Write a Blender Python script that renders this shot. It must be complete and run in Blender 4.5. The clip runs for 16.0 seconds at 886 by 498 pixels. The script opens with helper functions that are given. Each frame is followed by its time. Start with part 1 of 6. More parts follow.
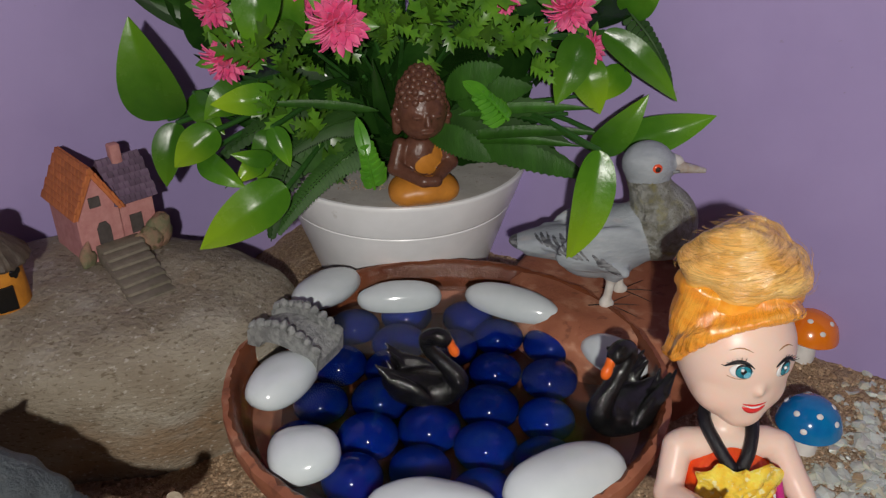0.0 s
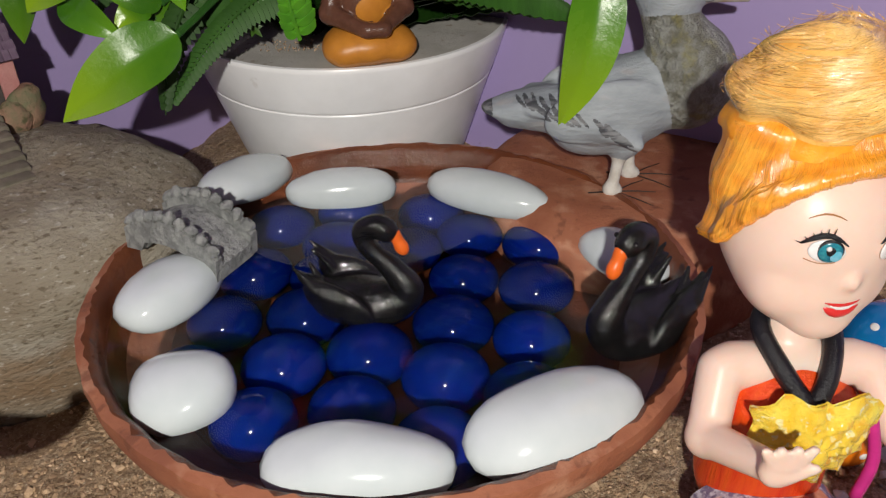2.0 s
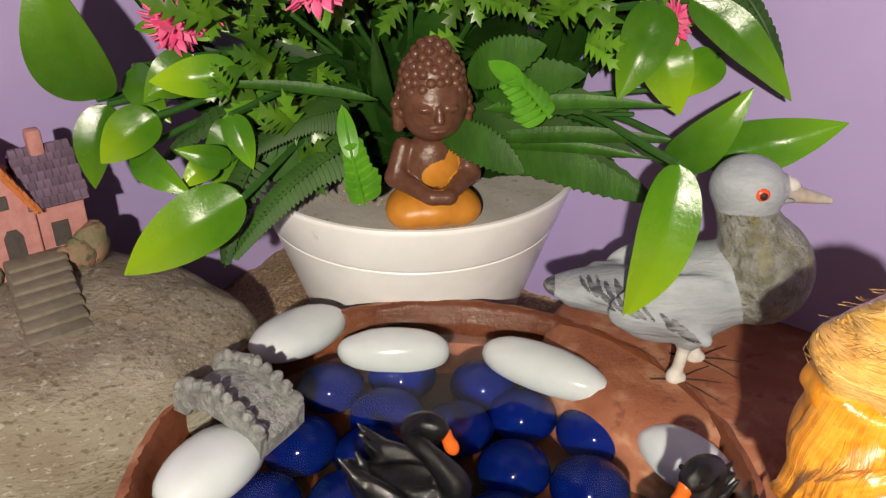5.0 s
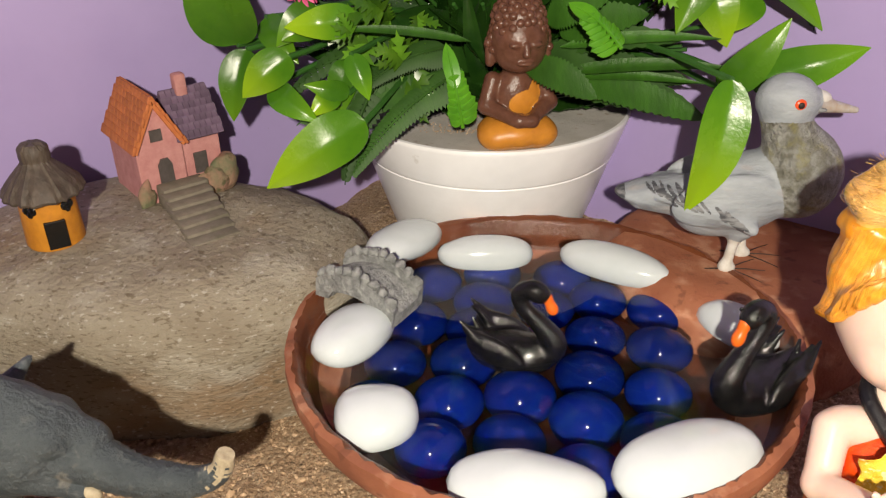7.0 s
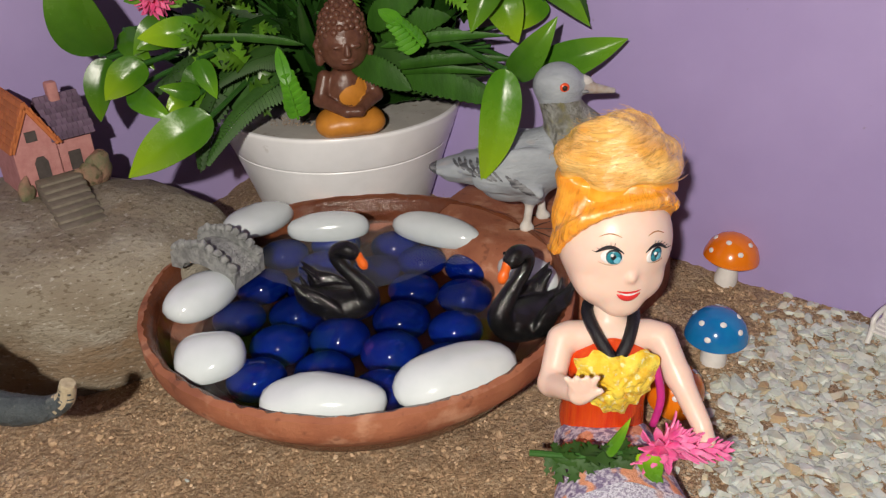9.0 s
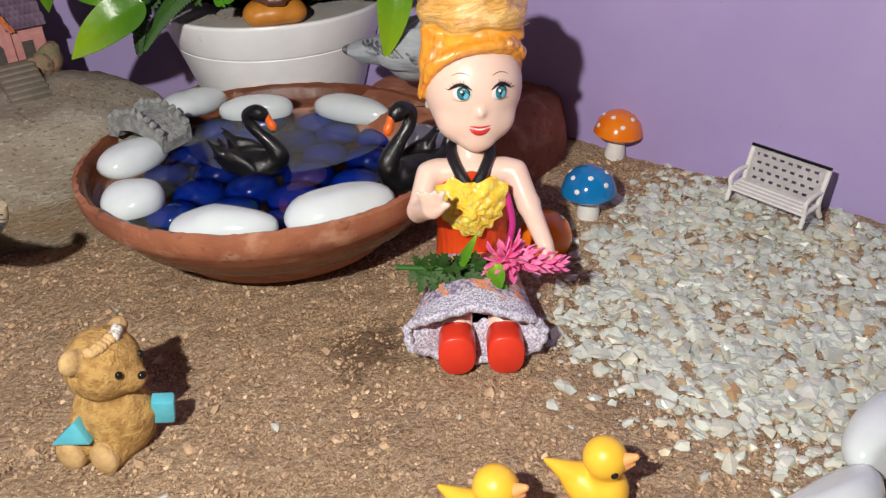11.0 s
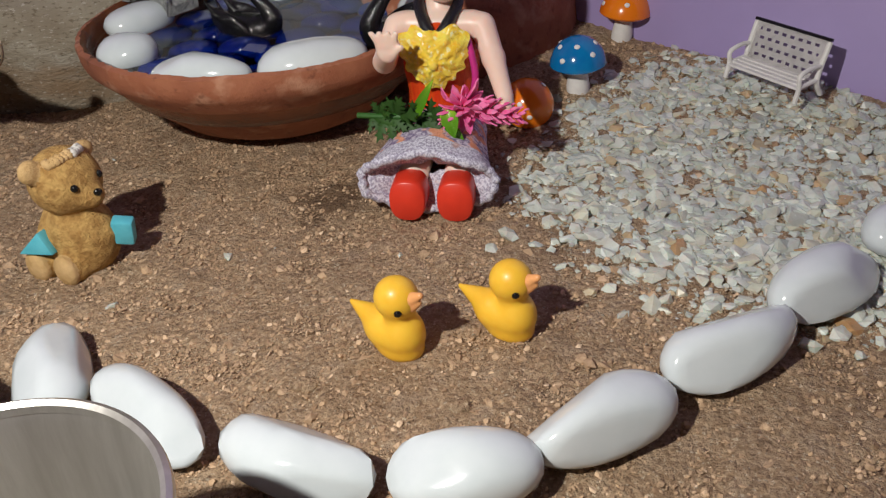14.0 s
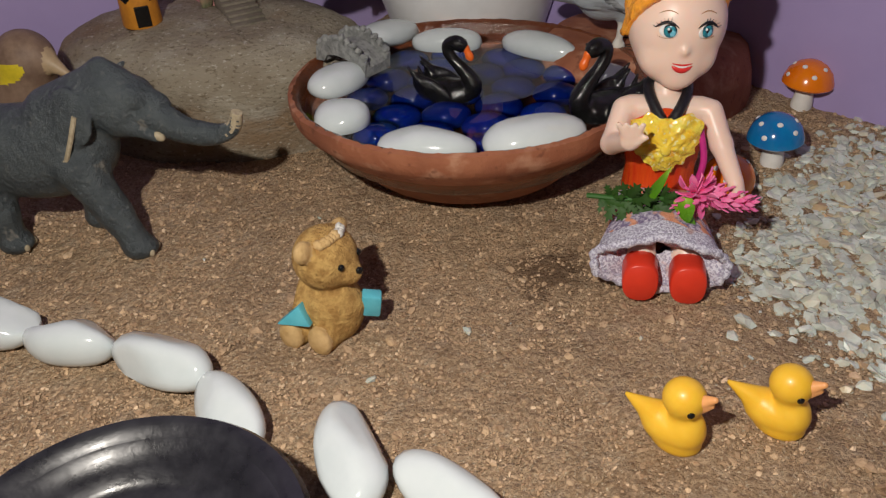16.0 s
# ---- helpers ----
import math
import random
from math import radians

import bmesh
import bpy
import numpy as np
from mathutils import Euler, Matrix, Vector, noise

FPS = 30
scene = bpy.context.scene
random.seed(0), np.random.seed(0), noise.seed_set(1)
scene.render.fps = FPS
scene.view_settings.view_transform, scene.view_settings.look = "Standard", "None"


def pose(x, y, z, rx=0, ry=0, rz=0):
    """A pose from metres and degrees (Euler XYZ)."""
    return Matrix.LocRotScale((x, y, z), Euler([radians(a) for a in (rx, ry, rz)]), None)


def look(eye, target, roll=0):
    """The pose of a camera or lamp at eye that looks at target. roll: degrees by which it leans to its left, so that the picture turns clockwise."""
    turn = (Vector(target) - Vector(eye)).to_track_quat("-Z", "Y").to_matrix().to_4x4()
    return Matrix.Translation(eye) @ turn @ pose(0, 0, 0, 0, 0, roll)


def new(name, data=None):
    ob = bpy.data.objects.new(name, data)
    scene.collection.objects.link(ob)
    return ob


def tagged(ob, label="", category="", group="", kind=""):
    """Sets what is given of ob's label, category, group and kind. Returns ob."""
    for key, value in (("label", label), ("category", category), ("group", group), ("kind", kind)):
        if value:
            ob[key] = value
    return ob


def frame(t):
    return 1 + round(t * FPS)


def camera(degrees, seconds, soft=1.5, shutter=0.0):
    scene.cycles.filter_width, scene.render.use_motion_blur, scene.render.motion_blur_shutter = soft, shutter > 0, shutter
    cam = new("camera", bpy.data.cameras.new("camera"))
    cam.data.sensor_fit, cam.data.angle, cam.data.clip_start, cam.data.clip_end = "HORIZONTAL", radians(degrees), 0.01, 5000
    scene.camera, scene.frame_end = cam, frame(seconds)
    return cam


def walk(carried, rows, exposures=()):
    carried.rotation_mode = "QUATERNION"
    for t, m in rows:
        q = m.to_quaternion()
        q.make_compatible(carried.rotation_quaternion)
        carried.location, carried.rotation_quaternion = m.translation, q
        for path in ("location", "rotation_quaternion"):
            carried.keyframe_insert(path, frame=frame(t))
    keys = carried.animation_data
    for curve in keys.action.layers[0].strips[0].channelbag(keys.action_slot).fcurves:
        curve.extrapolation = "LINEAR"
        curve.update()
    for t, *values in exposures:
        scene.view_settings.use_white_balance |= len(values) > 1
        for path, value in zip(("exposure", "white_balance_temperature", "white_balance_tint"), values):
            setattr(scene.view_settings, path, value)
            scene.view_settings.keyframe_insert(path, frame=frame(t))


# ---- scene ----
cam = camera(58.0, 16.0, 1.3)
PATH = [
    (0, (-0.00246, 0.00293, 0.17521), (0.00344, 0.44141, -0.06500), -0.172),
    (0.5, (-0.00717, 0.00263, 0.17715), (-0.00180, 0.43825, -0.06822), 0.137),
    (1, (-0.00109, 0.01580, 0.16826), (0.00375, 0.44609, -0.08635), -0.820),
    (1.5, (0.00583, 0.04089, 0.13404), (0.01462, 0.46367, -0.13276), -0.845),
    (2, (0.00987, 0.04983, 0.12855), (0.01465, 0.47104, -0.14083), -1.122),
    (2.5, (0.00512, 0.05689, 0.13684), (-0.00040, 0.48883, -0.11496), -0.701),
    (3, (0.01112, 0.07480, 0.14132), (-0.00928, 0.51134, -0.10162), -1.274),
    (3.2, (0.01331, 0.07636, 0.14214), (-0.00976, 0.51704, -0.09295), -1.014),
    (5.3, (0.00509, 0.06258, 0.14863), (-0.02188, 0.50315, -0.08625), 0.784),
    (5.5, (0.00065, 0.05552, 0.14705), (-0.02862, 0.49364, -0.09211), 0.603),
    (6, (-0.01454, 0.04201, 0.14838), (-0.05793, 0.48014, -0.08860), -0.268),
    (6.5, (-0.01975, 0.03608, 0.14688), (-0.06314, 0.47124, -0.09552), -0.439),
    (7, (-0.00986, 0.02293, 0.14822), (-0.04535, 0.45912, -0.09360), -0.785),
    (7.5, (-0.00321, 0.02418, 0.14139), (-0.03288, 0.45996, -0.10196), -0.990),
    (8, (0.00476, 0.02577, 0.14132), (-0.01793, 0.46220, -0.10161), -1.169),
    (8.5, (0.01094, 0.01376, 0.14758), (-0.00683, 0.45151, -0.09337), -1.115),
    (9, (0.02979, -0.01506, 0.15577), (0.02230, 0.42423, -0.08290), -1.751),
    (9.2, (0.03898, -0.02094, 0.15345), (0.03597, 0.41680, -0.08816), -1.415),
    (11.3, (0.06564, -0.06515, 0.13284), (0.04941, 0.36203, -0.12650), -2.279),
    (11.5, (0.06479, -0.06822, 0.12610), (0.04734, 0.35644, -0.13727), -2.073),
    (12, (0.07698, -0.06426, 0.10045), (0.05760, 0.34811, -0.18164), -2.122),
    (12.5, (0.08316, -0.05092, 0.09364), (0.04792, 0.35667, -0.19382), -2.591),
    (13, (0.09529, -0.05249, 0.09195), (0.04621, 0.35094, -0.19931), -3.128),
    (13.5, (0.10642, -0.06464, 0.10500), (0.04950, 0.34679, -0.17336), -4.702),
    (14, (0.10457, -0.07288, 0.11436), (0.02982, 0.33649, -0.16283), -3.960),
    (14.5, (0.09509, -0.07242, 0.11864), (0.01414, 0.33330, -0.16214), -2.527),
    (15, (0.09595, -0.07245, 0.12009), (0.01861, 0.33049, -0.16567), -2.154),
    (15.5, (0.07756, -0.06916, 0.13015), (0.00169, 0.33315, -0.15689), -1.982),
    (15.8, (0.057, -0.07478, 0.13771), (-0.02823, 0.32998, -0.14309), -2.889),
    (16, (0.04777, -0.07730, 0.14111), (-0.04167, 0.32855, -0.13689), -3.297),
]
EXPOSURES = [(0, -0.38, 6500, 10), (1.5, -0.08, 6600, 10), (3, 0.24, 6800, 8), (5.5, 0.6, 7500, 10), (6.5, 0.67, 7500, 10), (8, 0.26, 7100, 10), (9, 0.1, 6900, 11), (11.5, 0.27, 6500, 10),
             (12.5, 0.64, 6400, 9), (13, 0.72, 6400, 9), (13.5, 0.42, 6500, 9), (14, -0.34, 6500, 10), (15, -0.46, 6600, 10), (16, -0.46, 6800, 10)]
walk(cam, [(t, look(eye, target, roll)) for t, eye, target, roll in PATH], EXPOSURES)

# ---- light: the one small flash lamp that lights the garden in a dark room ----
world = bpy.data.worlds.new("world")
scene.world = world
world.use_nodes = True
world.node_tree.nodes["Background"].inputs[0].default_value = (0.6, 0.55, 0.65, 1)
world.node_tree.nodes["Background"].inputs[1].default_value = 0.0006
flash = bpy.data.lights.new("flash_lamp", "POINT")
flash.energy, flash.color, flash.shadow_soft_size = 3.9, (1.0, 0.96, 0.9), 0.004
flash_ob = new("flash_lamp", flash)
flash_ob.location = (-0.006, -0.090, 0.205)


# ---- materials ----
def mat(name, color, rough=0.5, color2=None, scale=300.0, detail=6.0, mix=(0.35, 0.65), bump=0.0, bscale=None, metallic=0.0,
        coat=0.0, sss=0.0, spots=None, vary=0.0, transmission=0.0, ior=1.45, rough2=None, dist=0.0005, island=0.0, squash=(1, 1, 1), tip=None, clods=0.0):
    m = bpy.data.materials.new(name)
    m.use_nodes = True
    nt = m.node_tree
    n, li = nt.nodes, nt.links
    bs = n["Principled BSDF"]
    tc = n.new("ShaderNodeTexCoord")
    mp = n.new("ShaderNodeMapping")
    mp.inputs["Scale"].default_value = squash
    li.new(tc.outputs["Object"], mp.inputs[0])
    src = mp.outputs[0]
    no = n.new("ShaderNodeTexNoise")
    no.inputs["Scale"].default_value, no.inputs["Detail"].default_value, no.inputs["Roughness"].default_value = scale, detail, 0.6
    li.new(src, no.inputs["Vector"])
    ramp = n.new("ShaderNodeValToRGB")
    ramp.color_ramp.elements[0].position, ramp.color_ramp.elements[1].position = mix
    ramp.color_ramp.elements[0].color = (*color, 1)
    ramp.color_ramp.elements[1].color = (*(color2 or [c * 0.8 for c in color]), 1)
    li.new(no.outputs["Fac"], ramp.inputs[0])
    out = ramp.outputs[0]
    for spot in [spots] if spots and not isinstance(spots, list) else spots or []:
        sc, lo, hi, amount = spot[1:]
        n2 = n.new("ShaderNodeTexNoise")
        n2.inputs["Scale"].default_value, n2.inputs["Detail"].default_value = sc, 4
        li.new(src, n2.inputs["Vector"])
        mr = n.new("ShaderNodeMapRange")
        mr.inputs["From Min"].default_value, mr.inputs["From Max"].default_value, mr.inputs["To Max"].default_value = lo, hi, amount
        li.new(n2.outputs["Fac"], mr.inputs[0])
        mx = n.new("ShaderNodeMix")
        mx.data_type = "RGBA"
        li.new(mr.outputs[0], mx.inputs[0])
        li.new(out, mx.inputs[6])
        mx.inputs[7].default_value = (*spot[0], 1)
        out = mx.outputs[2]
    if tip:
        sep, mr, mx = n.new("ShaderNodeSeparateXYZ"), n.new("ShaderNodeMapRange"), n.new("ShaderNodeMix")
        li.new(tc.outputs["Generated"], sep.inputs[0])
        mr.inputs["From Min"].default_value, mr.inputs["From Max"].default_value, mr.interpolation_type = tip[1], tip[2], "SMOOTHSTEP"
        li.new(sep.outputs[1], mr.inputs[0])
        mx.data_type = "RGBA"
        li.new(mr.outputs[0], mx.inputs[0])
        li.new(out, mx.inputs[6])
        mx.inputs[7].default_value = (*tip[0], 1)
        out = mx.outputs[2]
    if vary or island:
        hs = n.new("ShaderNodeHueSaturation")
        mr = n.new("ShaderNodeMapRange")
        amount = vary or island
        mr.inputs["To Min"].default_value, mr.inputs["To Max"].default_value = 1 - amount, 1 + amount
        if vary:
            li.new(n.new("ShaderNodeObjectInfo").outputs["Random"], mr.inputs[0])
        else:
            li.new(n.new("ShaderNodeNewGeometry").outputs["Random Per Island"], mr.inputs[0])
        li.new(mr.outputs[0], hs.inputs["Value"])
        li.new(out, hs.inputs["Color"])
        out = hs.outputs[0]
    li.new(out, bs.inputs["Base Color"])
    bs.inputs["Roughness"].default_value, bs.inputs["Metallic"].default_value = rough, metallic
    if rough2 is not None:
        rr = n.new("ShaderNodeMapRange")
        rr.inputs["From Min"].default_value, rr.inputs["From Max"].default_value = 0.3, 0.7
        rr.inputs["To Min"].default_value, rr.inputs["To Max"].default_value = rough, rough2
        li.new(no.outputs["Fac"], rr.inputs[0])
        li.new(rr.outputs[0], bs.inputs["Roughness"])
    bs.inputs["Coat Weight"].default_value, bs.inputs["Coat Roughness"].default_value = coat, 0.06
    bs.inputs["Transmission Weight"].default_value, bs.inputs["IOR"].default_value = transmission, ior
    if sss:
        bs.inputs["Subsurface Weight"].default_value, bs.inputs["Subsurface Scale"].default_value = sss, 0.003
        bs.inputs["Subsurface Radius"].default_value = (1, 0.5, 0.35)
    if bump:
        nb = n.new("ShaderNodeTexNoise")
        nb.inputs["Scale"].default_value, nb.inputs["Detail"].default_value, nb.inputs["Roughness"].default_value = bscale or scale, 8, 0.65
        li.new(src, nb.inputs["Vector"])
        bm_ = n.new("ShaderNodeBump")
        bm_.inputs["Strength"].default_value, bm_.inputs["Distance"].default_value = bump, dist
        height = nb.outputs["Fac"]
        if clods:
            # rounded lumps with small cracks between them, pushed about by the fine noise
            push = n.new("ShaderNodeVectorMath")
            push.operation = "MULTIPLY_ADD"
            push.inputs[1].default_value = (0.0012, 0.0012, 0.0012)
            li.new(nb.outputs["Color"], push.inputs[0])
            li.new(src, push.inputs[2])
            vo = n.new("ShaderNodeTexVoronoi")
            vo.inputs["Scale"].default_value, vo.inputs["Detail"].default_value = clods, 2.0
            li.new(push.outputs[0], vo.inputs["Vector"])
            lump = n.new("ShaderNodeMath")
            lump.operation = "MULTIPLY_ADD"
            lump.inputs[1].default_value = -0.75
            li.new(vo.outputs["Distance"], lump.inputs[0])
            li.new(height, lump.inputs[2])
            height = lump.outputs[0]
        li.new(height, bm_.inputs["Height"])
        li.new(bm_.outputs[0], bs.inputs["Normal"])
    return m


M = dict(
    wall=mat("purple_wall_paint", (0.405, 0.325, 0.595), 0.55, (0.36, 0.285, 0.54), 14, bump=0.12, bscale=120, dist=0.001, spots=((0.25, 0.2, 0.3), 260, 0.74, 0.78, 0.6)),
    room=mat("room_plaster", (0.22, 0.19, 0.2), 0.8, scale=8, bump=0.1, bscale=90),
    soil=mat("sandy_soil", (0.40, 0.262, 0.153), 0.95, (0.57, 0.405, 0.255), 800, mix=(0.42, 0.58), bump=1.0, bscale=1200, dist=0.0015, clods=520, spots=[((0.22, 0.13, 0.07), 34, 0.5, 0.7, 0.45), ((0.56, 0.42, 0.29), 130, 0.54, 0.68, 0.55), ((0.76, 0.64, 0.46), 1300, 0.61, 0.66, 0.85), ((0.2, 0.125, 0.07), 480, 0.6, 0.67, 0.5)]),
    crumb=mat("soil_crumb", (0.40, 0.265, 0.16), 0.75, (0.57, 0.405, 0.262), 260, bump=0.6, bscale=1500),
    gravel=mat("quartz_gravel", (0.75, 0.76, 0.70), 0.24, (0.58, 0.575, 0.515), 220, bump=0.3, bscale=900, sss=0.3),
    grit=mat("pale_grit", (0.5, 0.45, 0.35), 0.7, (0.38, 0.31, 0.22), 260, bump=0.4, bscale=1200, island=0.3),
    terra=mat("terracotta", (0.38, 0.145, 0.075), 0.72, (0.3, 0.1, 0.05), 70, bump=0.5, bscale=700, dist=0.0008, spots=[((0.55, 0.30, 0.19), 120, 0.54, 0.68, 0.65), ((0.2, 0.07, 0.04), 34, 0.56, 0.7, 0.5), ((0.16, 0.055, 0.03), 260, 0.6, 0.67, 0.6)]),
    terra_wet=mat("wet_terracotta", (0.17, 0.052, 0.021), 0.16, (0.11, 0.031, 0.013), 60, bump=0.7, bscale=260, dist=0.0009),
    white_pot=mat("white_plastic", (0.92, 0.93, 0.94), 0.3, (0.85, 0.86, 0.87), 70, bump=0.15, bscale=200, spots=((0.5, 0.47, 0.42), 130, 0.69, 0.76, 0.5)),
    pot_top=mat("dusty_pot_filling", (0.62, 0.60, 0.56), 0.6, (0.5, 0.48, 0.44), 45, bump=0.4, bscale=400, dist=0.0006, spots=[((0.3, 0.22, 0.15), 300, 0.64, 0.7, 0.6)]),
    pebble=mat("white_polished_pebble", (0.66, 0.715, 0.73), 0.16, (0.59, 0.655, 0.67), 60, bump=0.04, bscale=250, coat=0.4),
    stone=mat("weathered_stone", (0.36, 0.32, 0.245), 0.88, (0.26, 0.215, 0.155), 40, bump=0.9, bscale=520, dist=0.0016, spots=[((0.27, 0.165, 0.085), 22, 0.5, 0.64, 0.65), ((0.5, 0.47, 0.4), 60, 0.55, 0.7, 0.5), ((0.14, 0.105, 0.065), 600, 0.57, 0.66, 0.7), ((0.12, 0.09, 0.055), 210, 0.70, 0.73, 0.7), ((0.58, 0.54, 0.47), 620, 0.61, 0.68, 0.6)], squash=(0.8, 0.8, 1.8)),
    bead=mat("blue_gel_bead", (0.0014, 0.012, 0.15), 0.07, (0.0009, 0.007, 0.095), 90, vary=0.3, sss=0.9),
    black=mat("black_glossy_resin", (0.005, 0.005, 0.006), 0.13, (0.011, 0.011, 0.011), 300, bump=0.8, bscale=420, dist=0.0006, coat=0.15),
    beak=mat("orange_paint", (0.9, 0.16, 0.02), 0.35),
    yellow=mat("yellow_glossy_resin", (0.9, 0.54, 0.05), 0.38, (0.85, 0.48, 0.035), 150, coat=0.15, sss=0.1),
    duckbill=mat("salmon_paint", (0.9, 0.42, 0.16), 0.35),
    ink=mat("black_paint", (0.008, 0.008, 0.008), 0.2),
    brown=mat("brown_resin", (0.15, 0.065, 0.042), 0.26, (0.105, 0.043, 0.027), 400, bump=0.35, bscale=700),
    ochre=mat("ochre_robe_paint", (0.62, 0.25, 0.035), 0.38, (0.52, 0.2, 0.03), 300, bump=0.15, bscale=600),
    pigeon=mat("pigeon_grey_paint", (0.40, 0.44, 0.47), 0.55, (0.30, 0.335, 0.365), 160, bump=0.6, bscale=420, dist=0.001, squash=(0.5, 1, 1.4), spots=((0.45, 0.4, 0.38), 120, 0.6, 0.7, 0.5)),
    pchest=mat("pigeon_iridescent_chest", (0.21, 0.21, 0.165), 0.4, (0.37, 0.38, 0.35), 300, mix=(0.40, 0.60), bump=1.0, bscale=360, dist=0.003, spots=((0.36, 0.33, 0.1), 180, 0.55, 0.68, 0.6)),
    pdark=mat("pigeon_dark_feathers", (0.075, 0.08, 0.09), 0.5, (0.24, 0.25, 0.26), 420, mix=(0.46, 0.6), bump=0.6, bscale=600, squash=(0.35, 1, 1.6)),
    red_eye=mat("red_eye_paint", (0.85, 0.1, 0.03), 0.3),
    horn=mat("horn_beak", (0.36, 0.27, 0.2), 0.4, (0.45, 0.44, 0.43), 300),
    chalk=mat("chalky_white", (0.7, 0.69, 0.64), 0.7, (0.58, 0.56, 0.5), 400, bump=0.3, bscale=900),
    wire=mat("dark_wire", (0.03, 0.015, 0.01), 0.6),
    elephant=mat("grey_blue_rubber", (0.07, 0.085, 0.092), 0.36, (0.045, 0.056, 0.063), 180, bump=1.0, bscale=420, dist=0.0014, spots=[((0.34, 0.31, 0.26), 130, 0.68, 0.74, 0.5), ((0.17, 0.18, 0.175), 420, 0.6, 0.7, 0.35)]),
    tusk=mat("ivory_paint", (0.46, 0.39, 0.27), 0.55, (0.33, 0.27, 0.18), 700, bump=0.5, bscale=900),
    bear=mat("brown_bear_resin", (0.58, 0.36, 0.12), 0.88, (0.40, 0.22, 0.065), 380, mix=(0.42, 0.6), bump=1.0, bscale=700, dist=0.0014),
    bear_light=mat("pale_bear_resin", (0.62, 0.42, 0.2), 0.8, (0.5, 0.32, 0.13), 300, bump=0.8, bscale=900, dist=0.0006),
    aqua=mat("aqua_paint", (0.12, 0.50, 0.60), 0.45, (0.08, 0.42, 0.52), 200, bump=0.3, bscale=500),
    bbird=mat("brown_bird_resin", (0.24, 0.16, 0.11), 0.6, (0.16, 0.1, 0.07), 220, bump=0.5, bscale=500),
    byellow=mat("yellow_patch_paint", (0.7, 0.55, 0.03), 0.5),
    bbeige=mat("beige_beak", (0.45, 0.33, 0.2), 0.5),
    skin=mat("doll_vinyl", (0.85, 0.63, 0.53), 0.36, (0.83, 0.60, 0.50), 60, sss=0.3),
    hair=mat("golden_doll_hair", (0.80, 0.40, 0.075), 0.2, (0.95, 0.62, 0.20), 160, bump=0.5, bscale=1400, dist=0.0004, squash=(0.6, 0.6, 1.6), island=0.22, coat=1.0, ior=1.9),
    band=mat("orange_doll_hair", (0.88, 0.31, 0.018), 0.2, (0.96, 0.44, 0.045), 300, bump=0.25, bscale=1400, dist=0.0003, squash=(0.3, 1.0, 1.6), island=0.18, coat=1.0, ior=1.9),
    band_under=mat("orange_hair_underneath", (0.86, 0.30, 0.018), 0.35, (0.94, 0.42, 0.04), 300, bump=0.5, bscale=1400, dist=0.0003),
    hair_under=mat("golden_hair_underneath", (0.76, 0.37, 0.065), 0.35, (0.92, 0.56, 0.16), 200, bump=0.6, bscale=1200, dist=0.0004),
    eye_white=mat("eye_white", (0.85, 0.85, 0.85), 0.3),
    iris=mat("teal_iris", (0.03, 0.28, 0.33), 0.25, (0.01, 0.12, 0.2), 900),
    iris_pale=mat("pale_blue_iris", (0.10, 0.42, 0.55), 0.25, (0.2, 0.5, 0.65), 900),
    lip=mat("red_lip", (0.75, 0.04, 0.04), 0.3),
    brow=mat("brown_brow", (0.42, 0.2, 0.07), 0.5),
    ribbon=mat("black_ribbon", (0.008, 0.008, 0.012), 0.35, bump=0.6, bscale=1500),
    dress=mat("red_foil_dress", (0.74, 0.045, 0.01), 0.22, (0.82, 0.10, 0.012), 220, bump=0.6, bscale=700, metallic=0.15, squash=(2.5, 2.5, 0.25)),
    foil=mat("gold_foil", (1.0, 0.84, 0.12), 0.14, (1.0, 0.62, 0.04), 260, bump=0.7, bscale=1300, dist=0.0011, metallic=0.0, coat=0.8, spots=[((1.0, 0.42, 0.03), 300, 0.6, 0.66, 0.55), ((1.0, 0.94, 0.5), 700, 0.58, 0.64, 0.8)]),
    magenta=mat("magenta_cloth", (0.6, 0.03, 0.25), 0.5),
    lace=mat("lavender_lace", (0.68, 0.63, 0.74), 0.8, (0.22, 0.17, 0.30), 800, mix=(0.42, 0.56), bump=0.9, bscale=1200, dist=0.0006, spots=((0.82, 0.33, 0.15), 150, 0.50, 0.56, 0.85)),
    lace_hem=mat("pale_lace_hem", (0.78, 0.77, 0.87), 0.85, (0.42, 0.39, 0.52), 1500, mix=(0.46, 0.56), bump=1.0, bscale=1500, dist=0.0008, spots=((0.72, 0.36, 0.22), 110, 0.6, 0.66, 0.5)),
    shoe=mat("red_shoe_plastic", (0.72, 0.045, 0.02), 0.35, (0.66, 0.04, 0.02), 200),
    pink=mat("pink_petal", (0.85, 0.08, 0.26), 0.5, (0.9, 0.2, 0.38), 250, sss=0.1),
    pink_light=mat("light_pink_petal", (0.85, 0.09, 0.33), 0.5, (0.9, 0.28, 0.5), 250, sss=0.1),
    leaf=mat("broad_leaf", (0.035, 0.13, 0.010), 0.15, (0.07, 0.20, 0.013), 60, bump=0.35, bscale=330, dist=0.0004, vary=0.25, rough2=0.32, tip=((0.12, 0.29, 0.015), 0.35, 1.0)),
    leaf_light=mat("light_leaf", (0.05, 0.17, 0.010), 0.15, (0.09, 0.24, 0.012), 60, bump=0.35, bscale=330, dist=0.0004, vary=0.15, rough2=0.32, tip=((0.26, 0.43, 0.018), 0.2, 0.95)),
